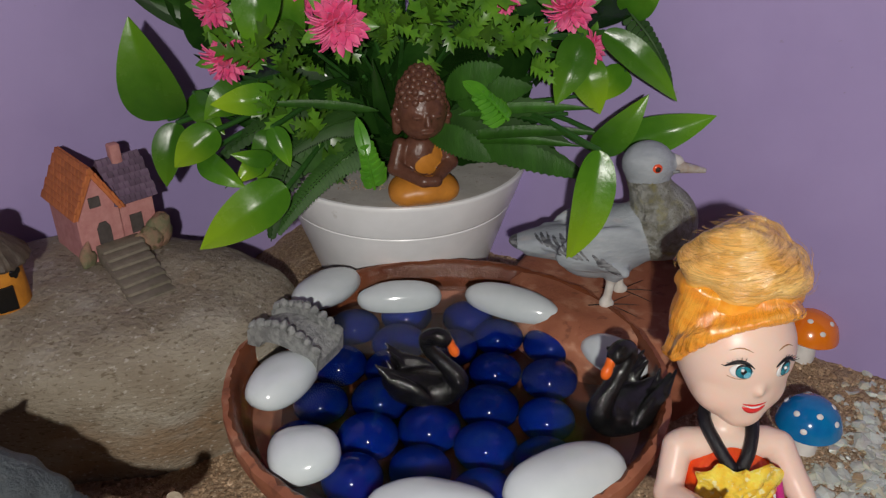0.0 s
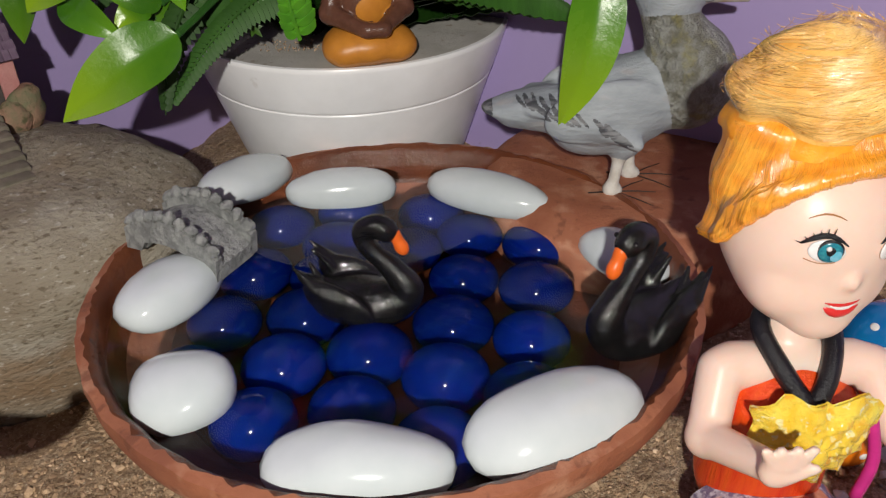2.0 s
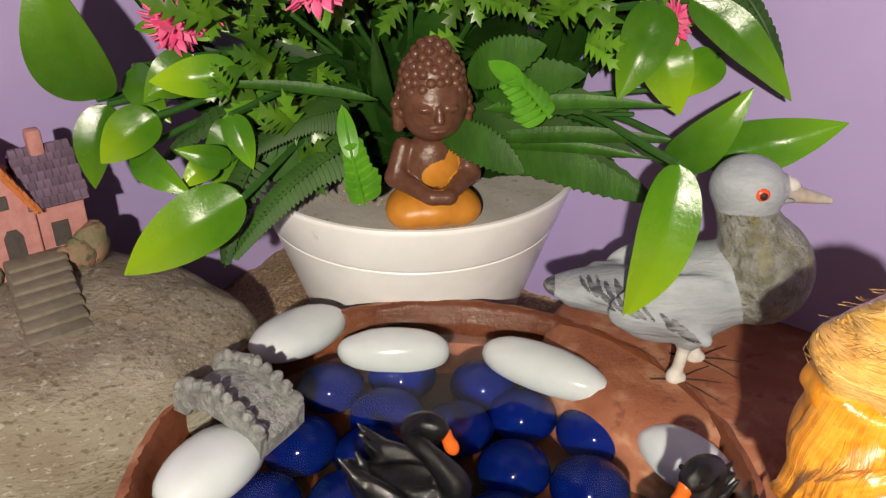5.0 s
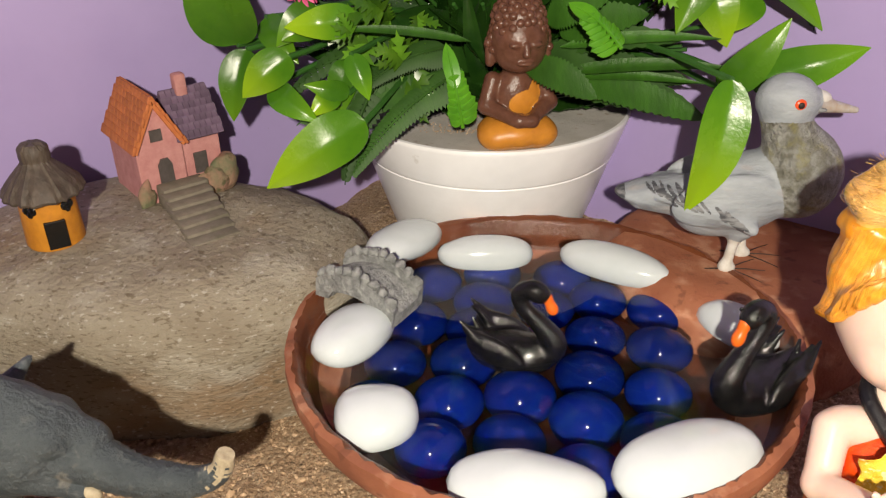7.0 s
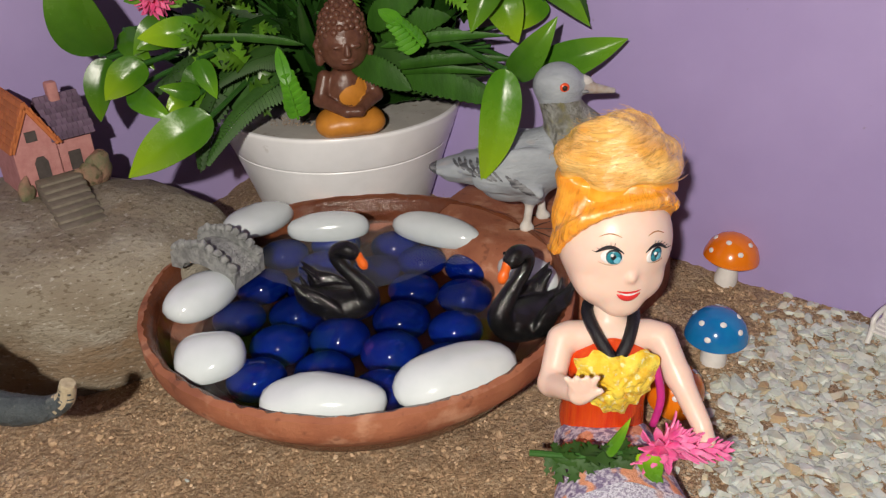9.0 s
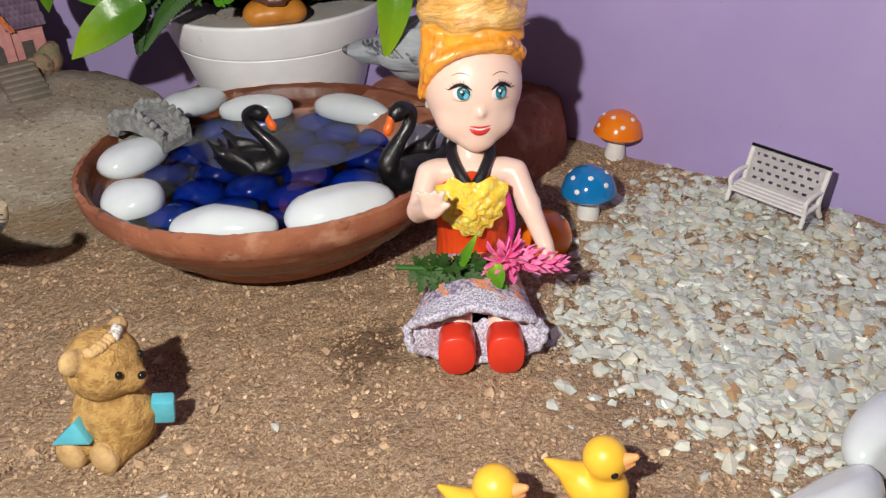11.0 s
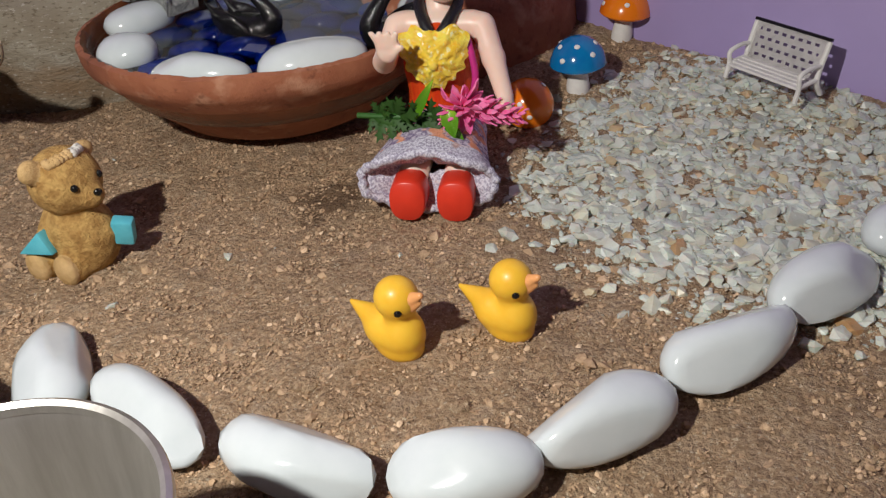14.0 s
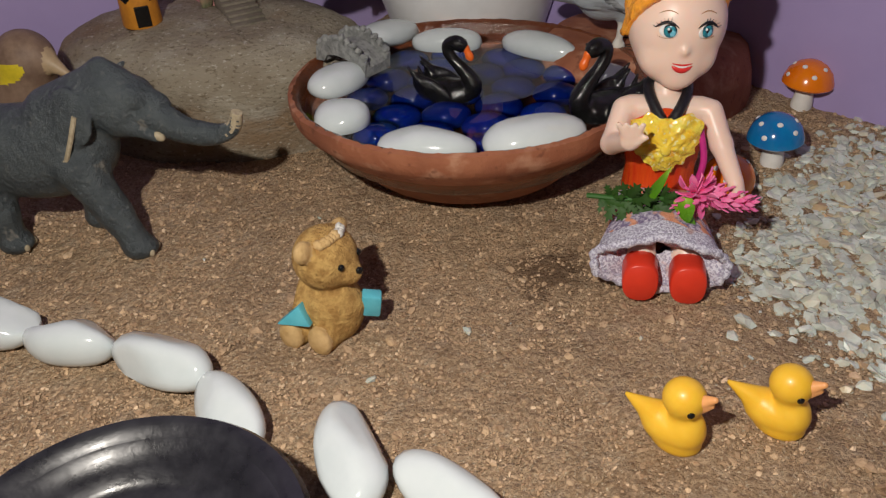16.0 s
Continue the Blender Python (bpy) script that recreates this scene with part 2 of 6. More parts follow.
    fern=mat("fern_leaf", (0.030, 0.095, 0.011), 0.62, (0.02, 0.068, 0.008), 120, vary=0.25),
    fern_light=mat("light_fern_leaf", (0.10, 0.33, 0.02), 0.28, (0.06, 0.23, 0.016), 120, vary=0.15),
    toothed=mat("ridged_toothed_leaf", (0.04, 0.135, 0.014), 0.42, (0.026, 0.09, 0.010), 90, bump=0.5, bscale=260, dist=0.0006, vary=0.2, squash=(3, 0.4, 1)),
    # dark green leaf, its colour lowered further to hold the plant's inner shade
    strap=mat("dark_shaded_strap_leaf", (0.008, 0.034, 0.005), 0.25, (0.017, 0.057, 0.008), 120, island=0.5),
    star=mat("spiky_leaf", (0.10, 0.235, 0.018), 0.32, (0.04, 0.125, 0.010), 120, island=0.5),
    stem=mat("green_stem", (0.035, 0.13, 0.02), 0.45),
    house_pink=mat("pink_plaster", (0.56, 0.27, 0.25), 0.85, (0.47, 0.2, 0.19), 300, bump=0.6, bscale=800),
    roof_orange=mat("orange_tile", (0.52, 0.17, 0.055), 0.8, (0.42, 0.12, 0.04), 300, bump=0.5, bscale=900, vary=0.15),
    roof_purple=mat("purple_tile", (0.12, 0.075, 0.12), 0.85, (0.16, 0.11, 0.16), 300, bump=0.5, bscale=900, vary=0.25),
    step=mat("grey_step_stone", (0.23, 0.2, 0.155), 0.9, (0.17, 0.145, 0.11), 260, bump=0.7, bscale=800, spots=((0.1, 0.11, 0.06), 120, 0.55, 0.7, 0.5)),
    moss=mat("mossy_stone", (0.15, 0.165, 0.09), 0.9, (0.36, 0.2, 0.14), 160, bump=0.9, bscale=700, spots=((0.06, 0.08, 0.03), 420, 0.56, 0.66, 0.7)),
    dark_door=mat("dark_grey_door", (0.06, 0.05, 0.045), 0.8, (0.09, 0.075, 0.07), 400),
    hut=mat("orange_hut_paint", (0.62, 0.25, 0.025), 0.6, (0.5, 0.19, 0.02), 300, bump=0.4, bscale=700),
    thatch=mat("grey_brown_thatch", (0.105, 0.08, 0.06), 0.5, (0.06, 0.045, 0.034), 500, bump=0.9, bscale=700, squash=(1, 1, 0.3)),
    bridge=mat("grey_cast_stone", (0.36, 0.37, 0.36), 0.55, (0.22, 0.23, 0.225), 420, mix=(0.4, 0.6), bump=1.0, bscale=620, dist=0.0012),
    mush_orange=mat("orange_mushroom_gloss", (0.85, 0.22, 0.01), 0.2, (0.8, 0.16, 0.008), 100, coat=0.4),
    mush_blue=mat("blue_mushroom_gloss", (0.004, 0.20, 0.47), 0.14, (0.003, 0.11, 0.36), 70, coat=0.4),
    white_paint=mat("white_paint", (0.8, 0.79, 0.76), 0.45, (0.7, 0.69, 0.66), 200, bump=0.1, bscale=500),
    steel=mat("brushed_steel", (0.62, 0.6, 0.56), 0.36, (0.5, 0.48, 0.44), 300, metallic=0.85, bump=0.15, bscale=600, squash=(1, 1, 0.1)),
    iron=mat("black_iron", (0.012, 0.012, 0.016), 0.24, (0.022, 0.022, 0.028), 200, bump=0.22, bscale=350, rough2=0.38, coat=0.5),
)


def tinted(m, stops):
    """Gives each loose piece of a mesh its own tint, out of a ramp of stops."""
    tree = m.node_tree
    geometry, tint, blend = tree.nodes.new("ShaderNodeNewGeometry"), tree.nodes.new("ShaderNodeValToRGB"), tree.nodes.new("ShaderNodeMix")
    tree.links.new(geometry.outputs["Random Per Island"], tint.inputs[0])
    tint.color_ramp.elements[0].color, tint.color_ramp.elements[1].color = (*stops[0][1], 1), (*stops[-1][1], 1)
    for at, shade in stops[1:-1]:
        tint.color_ramp.elements.new(at).color = (*shade, 1)
    blend.data_type, blend.blend_type = "RGBA", "MULTIPLY"
    blend.inputs[0].default_value = 1.0
    surface = tree.nodes["Principled BSDF"]
    tree.links.new(surface.inputs["Base Color"].links[0].from_socket, blend.inputs[6])
    tree.links.new(tint.outputs[0], blend.inputs[7])
    tree.links.new(blend.outputs[2], surface.inputs["Base Color"])


# gravel mostly milky, some grey, a few tan; soil grains brown with a few pale ones
tinted(M["gravel"], [(0, (1, 1, 1)), (0.45, (0.93, 0.96, 0.92)), (0.68, (0.74, 0.77, 0.75)), (0.88, (0.97, 0.93, 0.82)), (0.965, (0.86, 0.70, 0.50)), (1, (0.72, 0.42, 0.22))])
tinted(M["crumb"], [(0, (0.7, 0.66, 0.62)), (0.3, (0.92, 0.9, 0.88)), (0.7, (1.05, 1.05, 1.05)), (0.88, (1.25, 1.25, 1.2)), (0.94, (1.45, 1.5, 1.55)), (1, (1.6, 1.75, 1.9))])
bb = M["bead"].node_tree.nodes["Principled BSDF"]
bb.inputs["Subsurface Radius"].default_value, bb.inputs["Subsurface Scale"].default_value = (0.15, 0.35, 1.0), 0.006
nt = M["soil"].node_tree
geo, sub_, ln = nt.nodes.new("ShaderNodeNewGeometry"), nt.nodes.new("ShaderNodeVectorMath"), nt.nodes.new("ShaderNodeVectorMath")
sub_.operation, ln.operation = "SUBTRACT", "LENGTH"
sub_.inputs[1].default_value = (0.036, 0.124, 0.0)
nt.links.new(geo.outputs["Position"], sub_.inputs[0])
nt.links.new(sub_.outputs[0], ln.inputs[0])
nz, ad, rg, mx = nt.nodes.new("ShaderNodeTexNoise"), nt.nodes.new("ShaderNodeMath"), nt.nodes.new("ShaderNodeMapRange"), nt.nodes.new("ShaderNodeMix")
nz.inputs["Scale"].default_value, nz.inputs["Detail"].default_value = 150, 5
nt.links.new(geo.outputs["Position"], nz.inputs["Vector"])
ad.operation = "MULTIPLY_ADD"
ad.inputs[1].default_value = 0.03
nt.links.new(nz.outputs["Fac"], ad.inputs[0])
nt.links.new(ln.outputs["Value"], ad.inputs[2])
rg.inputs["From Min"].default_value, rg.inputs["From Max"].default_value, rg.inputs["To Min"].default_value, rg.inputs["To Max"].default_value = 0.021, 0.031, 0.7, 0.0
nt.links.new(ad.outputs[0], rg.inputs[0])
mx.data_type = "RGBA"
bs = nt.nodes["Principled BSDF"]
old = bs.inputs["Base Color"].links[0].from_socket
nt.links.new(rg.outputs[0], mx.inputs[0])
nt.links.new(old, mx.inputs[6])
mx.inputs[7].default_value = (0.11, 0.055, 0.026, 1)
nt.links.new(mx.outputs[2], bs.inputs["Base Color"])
wm = bpy.data.materials.new("clear_water")
wm.use_nodes = True
wb = wm.node_tree.nodes["Principled BSDF"]
wb.inputs["Base Color"].default_value = (0.9, 0.94, 1, 1)
wb.inputs["Roughness"].default_value, wb.inputs["Transmission Weight"].default_value, wb.inputs["IOR"].default_value = 0.0, 1.0, 1.33
M["water"] = wm


# ---- mesh helpers ----
def finish(name, me, material, parent=None, label="", m=None, smooth=True):
    for x in material if isinstance(material, (list, tuple)) else [material]:
        me.materials.append(x)
    if smooth:
        me.polygons.foreach_set("use_smooth", [True] * len(me.polygons))
        me.set_sharp_from_angle(angle=radians({"ground": 180, "doll": 100}.get(name, 42)))
    ob = new(name, me)
    if m is not None:
        ob.matrix_basis = m
    if parent:
        ob.parent = parent
    if label:
        tagged(ob, label)
    return ob


def part(name, bm, material, parent=None, label="", m=None, smooth=True):
    me = bpy.data.meshes.new(name)
    bmesh.ops.recalc_face_normals(bm, faces=bm.faces)
    bm.to_mesh(me)
    bm.free()
    return finish(name, me, material, parent, label, m, smooth)


def data_ob(name, vs, fs, material, parent=None, label="", m=None, smooth=True, idx=None):
    me = bpy.data.meshes.new(name)
    me.from_pydata([tuple(v) for v in vs], [], [tuple(f) for f in fs])
    ob = finish(name, me, material, parent, label, m, smooth)
    if idx is not None:
        me.polygons.foreach_set("material_index", list(idx))
    return ob


def root(name, m, label, category, group="", kind=""):
    ob = new(name)
    ob.matrix_basis = m
    ob.empty_display_size = 0.01
    return tagged(ob, label, category, group, kind)


def lathe(profile, segs=64):
    bm = bmesh.new()
    rings = []
    for r, z in profile:
        rings.append([bm.verts.new((r * math.cos(2 * math.pi * i / segs), r * math.sin(2 * math.pi * i / segs), z)) for i in range(segs)] if r > 1e-7 else [bm.verts.new((0, 0, z))])
    for a, b in zip(rings, rings[1:]):
        for i in range(segs):
            j = (i + 1) % segs
            if len(a) == 1 and len(b) > 1:
                bm.faces.new((a[0], b[i], b[j]))
            elif len(b) == 1 and len(a) > 1:
                bm.faces.new((a[i], a[j], b[0]))
            elif len(a) > 1:
                bm.faces.new((a[i], a[j], b[j], b[i]))
    return bm


def box(sx, sy, sz, bevel=0.0, at=(0, 0, 0)):
    bm = bmesh.new()
    bmesh.ops.create_cube(bm, size=1, matrix=Matrix.Translation(at) @ Matrix.Diagonal((sx, sy, sz, 1)))
    if bevel:
        bmesh.ops.bevel(bm, geom=bm.edges[:], offset=bevel, segments=2, affect="EDGES", profile=0.5)
    return bm


def prism(outline, depth):
    """A solid from an outline in x and z, running along y."""
    bm = bmesh.new()
    f = bm.faces.new([bm.verts.new((x, 0, z)) for x, z in outline])
    r = bmesh.ops.extrude_face_region(bm, geom=[f])
    bmesh.ops.translate(bm, verts=[v for v in r["geom"] if isinstance(v, bmesh.types.BMVert)], vec=(0, depth, 0))
    return bm


def sweep(points, radii, segs=10):
    """Vertices and faces of a closed tube along points."""
    vs, fs = [], []
    pts = [Vector(p) for p in points]
    n = len(pts)
    side = None
    for i, p in enumerate(pts):
        d = (pts[min(i + 1, n - 1)] - pts[max(i - 1, 0)]).normalized()
        if side is None:
            side = d.orthogonal().normalized()
        side = (side - d * side.dot(d)).normalized()
        up = d.cross(side)
        r = radii[i] if isinstance(radii, (list, tuple)) else radii
        for k in range(segs):
            a = 2 * math.pi * k / segs
            vs.append(p + side * r * math.cos(a) + up * r * math.sin(a))
    for i in range(n - 1):
        for k in range(segs):
            j = (k + 1) % segs
            fs.append((i * segs + k, i * segs + j, (i + 1) * segs + j, (i + 1) * segs + k))
    fs.append(tuple(range(segs))[::-1])
    fs.append(tuple((n - 1) * segs + k for k in range(segs)))
    return vs, fs


def curve(points, steps=6):
    """A smooth line through points."""
    p = [Vector(q) for q in points]
    p = [2 * p[0] - p[1]] + p + [2 * p[-1] - p[-2]]
    out = []
    for i in range(1, len(p) - 2):
        for s in range(steps):
            t = s / steps
            out.append(0.5 * (2 * p[i] + (p[i + 1] - p[i - 1]) * t + (2 * p[i - 1] - 5 * p[i] + 4 * p[i + 1] - p[i + 2]) * t * t + (3 * p[i] - p[i - 1] - 3 * p[i + 1] + p[i + 2]) * t ** 3))
    return out + [p[-2]]


_bm = bmesh.new()
bmesh.ops.create_icosphere(_bm, subdivisions=3, radius=1)
BALL = [v.co.copy() for v in _bm.verts], [tuple(v.index for v in f.verts) for f in _bm.faces]
_bm.free()
_bm = bmesh.new()
bmesh.ops.create_icosphere(_bm, subdivisions=1, radius=1)
GRAIN = [v.co.copy() for v in _bm.verts], [tuple(v.index for v in f.verts) for f in _bm.faces]
_bm.free()


CRUMB = [Vector(v) for v in ((1, 0, 0), (-1, 0, 0), (0, 1, 0), (0, -1, 0), (0, 0, 1), (0, 0, -1))], [(0, 2, 4), (2, 1, 4), (1, 3, 4), (3, 0, 4), (2, 0, 5), (1, 2, 5), (3, 1, 5), (0, 3, 5)]


def ball(c, r, rot=(0, 0, 0), src=BALL):
    m = pose(*c, *rot)
    r = r if isinstance(r, (list, tuple)) else (r, r, r)
    return [m @ Vector((v.x * r[0], v.y * r[1], v.z * r[2])) for v in src[0]], src[1]


class Pile:
    """Collects pieces for one mesh, each with its material slot."""

    def __init__(self):
        self.vs, self.fs, self.idx = [], [], []

    def add(self, piece, slot=0):
        vs, fs = piece
        b = len(self.vs)
        self.vs += [tuple(v) for v in vs]
        self.fs += [tuple(b + i for i in f) for f in fs]
        self.idx += [slot] * len(fs) if isinstance(slot, int) else list(slot)

    def ob(self, name, mats, m=None, parent=None, label="", smooth=True):
        return data_ob(name, self.vs, self.fs, mats, parent, label, m, smooth, self.idx)


def field(shape, P):
    """Distance of the points P to an ellipsoid ('e', centre, radii, turn) or a tapered rod ('c', a, b, ra, rb)."""
    if shape[0] == "e":
        c, r, rot = shape[1], np.array(shape[2]), shape[3] if len(shape) > 3 else (0, 0, 0)
        R = np.array(Euler([radians(a) for a in rot]).to_matrix())
        q = (P - np.array(c)) @ R
        k0 = np.sqrt(((q / r) ** 2).sum(1)) + 1e-12
        k1 = np.sqrt(((q / r ** 2) ** 2).sum(1)) + 1e-12
        return k0 * (k0 - 1) / k1
    a, b, ra, rb = np.array(shape[1]), np.array(shape[2]), shape[3], shape[4]
    d = b - a
    t = np.clip((P - a) @ d / (d @ d), 0, 1)
    return np.linalg.norm(P - a - t[:, None] * d, axis=1) - (ra + (rb - ra) * t)


def sculpt(shapes, cell, k=0.002, paints=(), cut=None):
    """One smooth skin round shapes [(slot, shape)], melted together over k; paints [(slot, shape)] colour what lies in them. cut: a floor height."""
    lo, hi = np.full(3, 9.0), np.full(3, -9.0)
    for _, s in shapes:
        for c, r in ([(s[1], max(s[2]))] if s[0] == "e" else [(s[1], s[3]), (s[2], s[4])]):
            lo, hi = np.minimum(lo, np.array(c) - r), np.maximum(hi, np.array(c) + r)
    lo, hi = lo - 3 * cell, hi + 3 * cell
    n = np.ceil((hi - lo) / cell).astype(int) + 1
    ax = [lo[i] + cell * np.arange(n[i]) for i in range(3)]
    P = np.stack(np.meshgrid(*ax, indexing="ij"), -1).reshape(-1, 3)
    d = None
    for _, s in shapes:
        e = field(s, P)
        if d is None:
            d = e
        else:
            h = np.maximum(k - np.abs(d - e), 0) / k
            d = np.minimum(d, e) - h * h * k * 0.25
    if cut is not None:
        d = np.maximum(d, cut - P[:, 2])
    f = d.reshape(n)
    ins = f < 0
    corner = [(i, j, l) for i in (0, 1) for j in (0, 1) for l in (0, 1)]
    sl = lambda g, o: g[o[0]:n[0] - 1 + o[0], o[1]:n[1] - 1 + o[1], o[2]:n[2] - 1 + o[2]]
    total = sum(sl(ins, o).astype(int) for o in corner)
    cells = np.argwhere((total > 0) & (total < 8))
    ids = -np.ones(tuple(n - 1), int)
    ids[tuple(cells.T)] = np.arange(len(cells))
    acc, cnt = np.zeros((len(cells), 3)), np.zeros(len(cells))
    for axis in range(3):
        for u in (0, 1):
            for v in (0, 1):
                o = np.zeros(3, int)
                o[(axis + 1) % 3], o[(axis + 2) % 3] = u, v
                p = o.copy()
                p[axis] = 1
                fa, fb = f[tuple((cells + o).T)], f[tuple((cells + p).T)]
                hit = (fa < 0) != (fb < 0)
                t = np.where(hit, fa / np.where(hit, fa - fb, 1), 0)
                q = cells + o + 0.0
                q[:, axis] += t
                acc[hit] += q[hit]
                cnt[hit] += 1
    vs = lo + cell * acc / cnt[:, None]
    fs = []
    for axis in range(3):
        b, c = (axis + 1) % 3, (axis + 2) % 3
        s0 = [slice(None)] * 3
        s1 = [slice(None)] * 3
        s0[axis], s1[axis] = slice(0, -1), slice(1, None)
        e = np.argwhere(ins[tuple(s0)] != ins[tuple(s1)])
        flip = ins[tuple(s0)][tuple(e.T)]
        qs = []
        for u, v in ((0, 0), (1, 0), (1, 1), (0, 1)):
            w = e.copy()
            w[:, b] -= u
            w[:, c] -= v
            qs.append(ids[tuple(w.T)])
        q = np.stack(qs, 1)
        q[~flip] = q[~flip][:, ::-1]
        fs.append(q)
    fs = np.concatenate(fs)
    mid = vs[fs].mean(1)
    ds = np.stack([field(s, mid) for _, s in shapes], 1)
    slot = np.array([s for s, _ in shapes])[ds.argmin(1)]
    for s, shape in paints:
        slot[field(shape, mid) < 0] = s
    return (vs.tolist(), fs.tolist()), slot.tolist()


def drape(points, shapes, k, lift):
    """Moves points onto the melted skin round shapes [(slot, shape)], lift above it."""
    P = np.array([tuple(p) for p in points], float)

    def far(Q):
        d = None
        for _, sh in shapes:
            e = field(sh, Q)
            if d is None:
                d = e
            else:
                h = np.maximum(k - np.abs(d - e), 0) / k
                d = np.minimum(d, e) - h * h * k * 0.25
        return d
    for _ in range(4):
        d = far(P)
        g = np.stack([far(P + np.eye(3)[i] * 1e-5) - d for i in range(3)], 1)
        g /= np.linalg.norm(g, axis=1)[:, None] + 1e-12
        P += g * (lift - d)[:, None]
    return P, g


def smooth_step(a, b, x):
    t = np.clip((x - a) / (b - a), 0, 1)
    return t * t * (3 - 2 * t)


def ground_height(x, y):
    x, y = np.asarray(x, float), np.asarray(y, float)
    z = -0.003 + 0.004 * smooth_step(0.02, 0.09, x)
    z = z + 0.009 * smooth_step(0.13, 0.21, y) * smooth_step(0.04, 0.1, x)
    z = z + 0.010 * np.exp(-(((x - 0.105) / 0.03) ** 2 + ((y - 0.265) / 0.03) ** 2))
    z = z + 0.018 * smooth_step(0.235, 0.27, y) * smooth_step(0.10, 0.05, np.abs(x))
    return z


# ---- the setting ----
CORNER, RIGHT_END, LEFT_END = Vector((-0.045, 0.336, 0)), Vector((0.875, -0.2618, 0)), Vector((-0.925, -0.2796, 0))


def wall(name, a, b, label, height=1.1, thick=0.05, low=-0.05, material=None):
    d = (b - a)
    n = Vector((d.y, -d.x, 0)).normalized()
    if n.dot(Vector((0, -0.3, 0)) - a) > 0:
        n = -n
    vs = [a, b, b + n * thick, a + n * thick]
    vs = [(v.x, v.y, low) for v in vs] + [(v.x, v.y, height) for v in vs]
    fs = [(0, 1, 2, 3), (4, 5, 6, 7), (0, 1, 5, 4), (1, 2, 6, 5), (2, 3, 7, 6), (3, 0, 4, 7)]
    bm = bmesh.new()
    bv = [bm.verts.new(v) for v in vs]
    for f in fs:
        bm.faces.new([bv[i] for i in f])
    ob = part(name, bm, material or M["wall"], smooth=False)
    return tagged(ob, label, "wall", kind="structure")


wall("wall_right", CORNER, RIGHT_END, "lilac painted wall with small specks behind the garden")
wall("wall_left", CORNER, LEFT_END, "lilac painted wall behind the stone mound")
wall("wall_front_right", RIGHT_END, Vector((-0.02, -0.95, 0)), "plain plaster wall of the dark room", material=M["room"])
wall("wall_front_left", LEFT_END, Vector((-0.02, -0.95, 0)), "plain plaster wall of the dark room", material=M["room"])
tagged(part("ceiling", box(1.95, 1.4, 0.05, at=(-0.02, -0.31, 1.125)), M["room"], smooth=False), "plain plaster ceiling of the dark room", "ceiling", kind="structure")


def spread(lo, hi, step, far):
    mid = list(np.arange(lo, hi, step))
    a, b, s = [], [], step
    while len(a) < 26:
        s *= 1.28
        a.append((a[-1] if a else lo) - s)
        b.append((b[-1] if b else mid[-1]) + s)
    return np.array([v for v in a[::-1] if v > -far] + mid + [v for v in b if v < far])


def make_ground():
    xs, ys = spread(-0.19, 0.23, 0.0016, 0.93), spread(-0.02, 0.3, 0.0016, 1.0)
    X, Y = np.meshgrid(xs, ys, indexing="ij")
    Z = ground_height(X, Y)
    near = (X > -0.25) & (X < 0.3) & (Y > -0.15) & (Y < 0.36)
    for i, j in np.argwhere(near):
        v = Vector((X[i, j], Y[i, j], 0))
        Z[i, j] += 0.0008 * noise.fractal(v * 90, 1, 2, 3) + 0.0009 * noise.noise(v * 240) + 0.0004 * noise.noise(v * 700)
    nx, ny = X.shape
    vs = np.stack([X, Y, Z], -1).reshape(-1, 3)
    k = (np.arange(nx - 1)[:, None] * ny + np.arange(ny - 1)[None]).reshape(-1)
    fs = np.stack([k, k + ny, k + ny + 1, k + 1], 1)
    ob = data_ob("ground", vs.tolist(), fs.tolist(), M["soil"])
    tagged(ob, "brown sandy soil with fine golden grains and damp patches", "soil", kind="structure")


make_ground()


def scatter(name, material, label, category, spots, src=GRAIN, flat=0.7, sink=0.3, lean=35):
    rng = random.Random(name)
    pile = Pile()
    heights = ground_height([p[0] for p in spots], [p[1] for p in spots])
    for (x, y, r), z in zip(spots, heights.tolist()):
        rr = (r * rng.uniform(0.7, 1.3), r * rng.uniform(0.6, 1.1), r * rng.uniform(0.45, 0.9) * flat)
        vs, fs = ball((x, y, z + rr[2] * (1 - 2 * sink)), rr, (rng.uniform(-lean, lean), rng.uniform(-lean, lean), rng.uniform(0, 360)), src if r > 0.00055 else CRUMB)
        vs = [v + Vector((rng.uniform(-1, 1), rng.uniform(-1, 1), rng.uniform(-1, 1))) * r * 0.22 for v in vs]
        pile.add((vs, fs))
    ob = pile.ob(name, [material], smooth=False)
    return tagged(ob, label, category, kind="stuff")


rng = random.Random(4)
spots = []
for count, low, span, power in ((52000, 0.00028, 0.0005, 4), (13000, 0.0004, 0.0006, 3), (1100, 0.0008, 0.0011, 3), (46000, 0.0002, 0.00025, 1)):
    for _ in range(count):
        x, y = rng.uniform(-0.15, 0.18), rng.uniform(-0.01, 0.22)
        if noise.noise(Vector((x * 45, y * 45, 7))) > rng.uniform(-0.9, 0.35):
            spots.append((x, y, low + span * rng.random() ** power))
scatter("soil_crumbs", M["crumb"], "loose crumbs and small clods of brown soil", "soil", spots, flat=0.75, sink=0.42)

PATCH = [(0.146, 0.2115), (0.123, 0.193), (0.102, 0.168), (0.0905, 0.140), (0.0915, 0.118), (0.105, 0.099), (0.123, 0.081), (0.137, 0.069), (0.30, 0.066), (0.30, 0.111)]


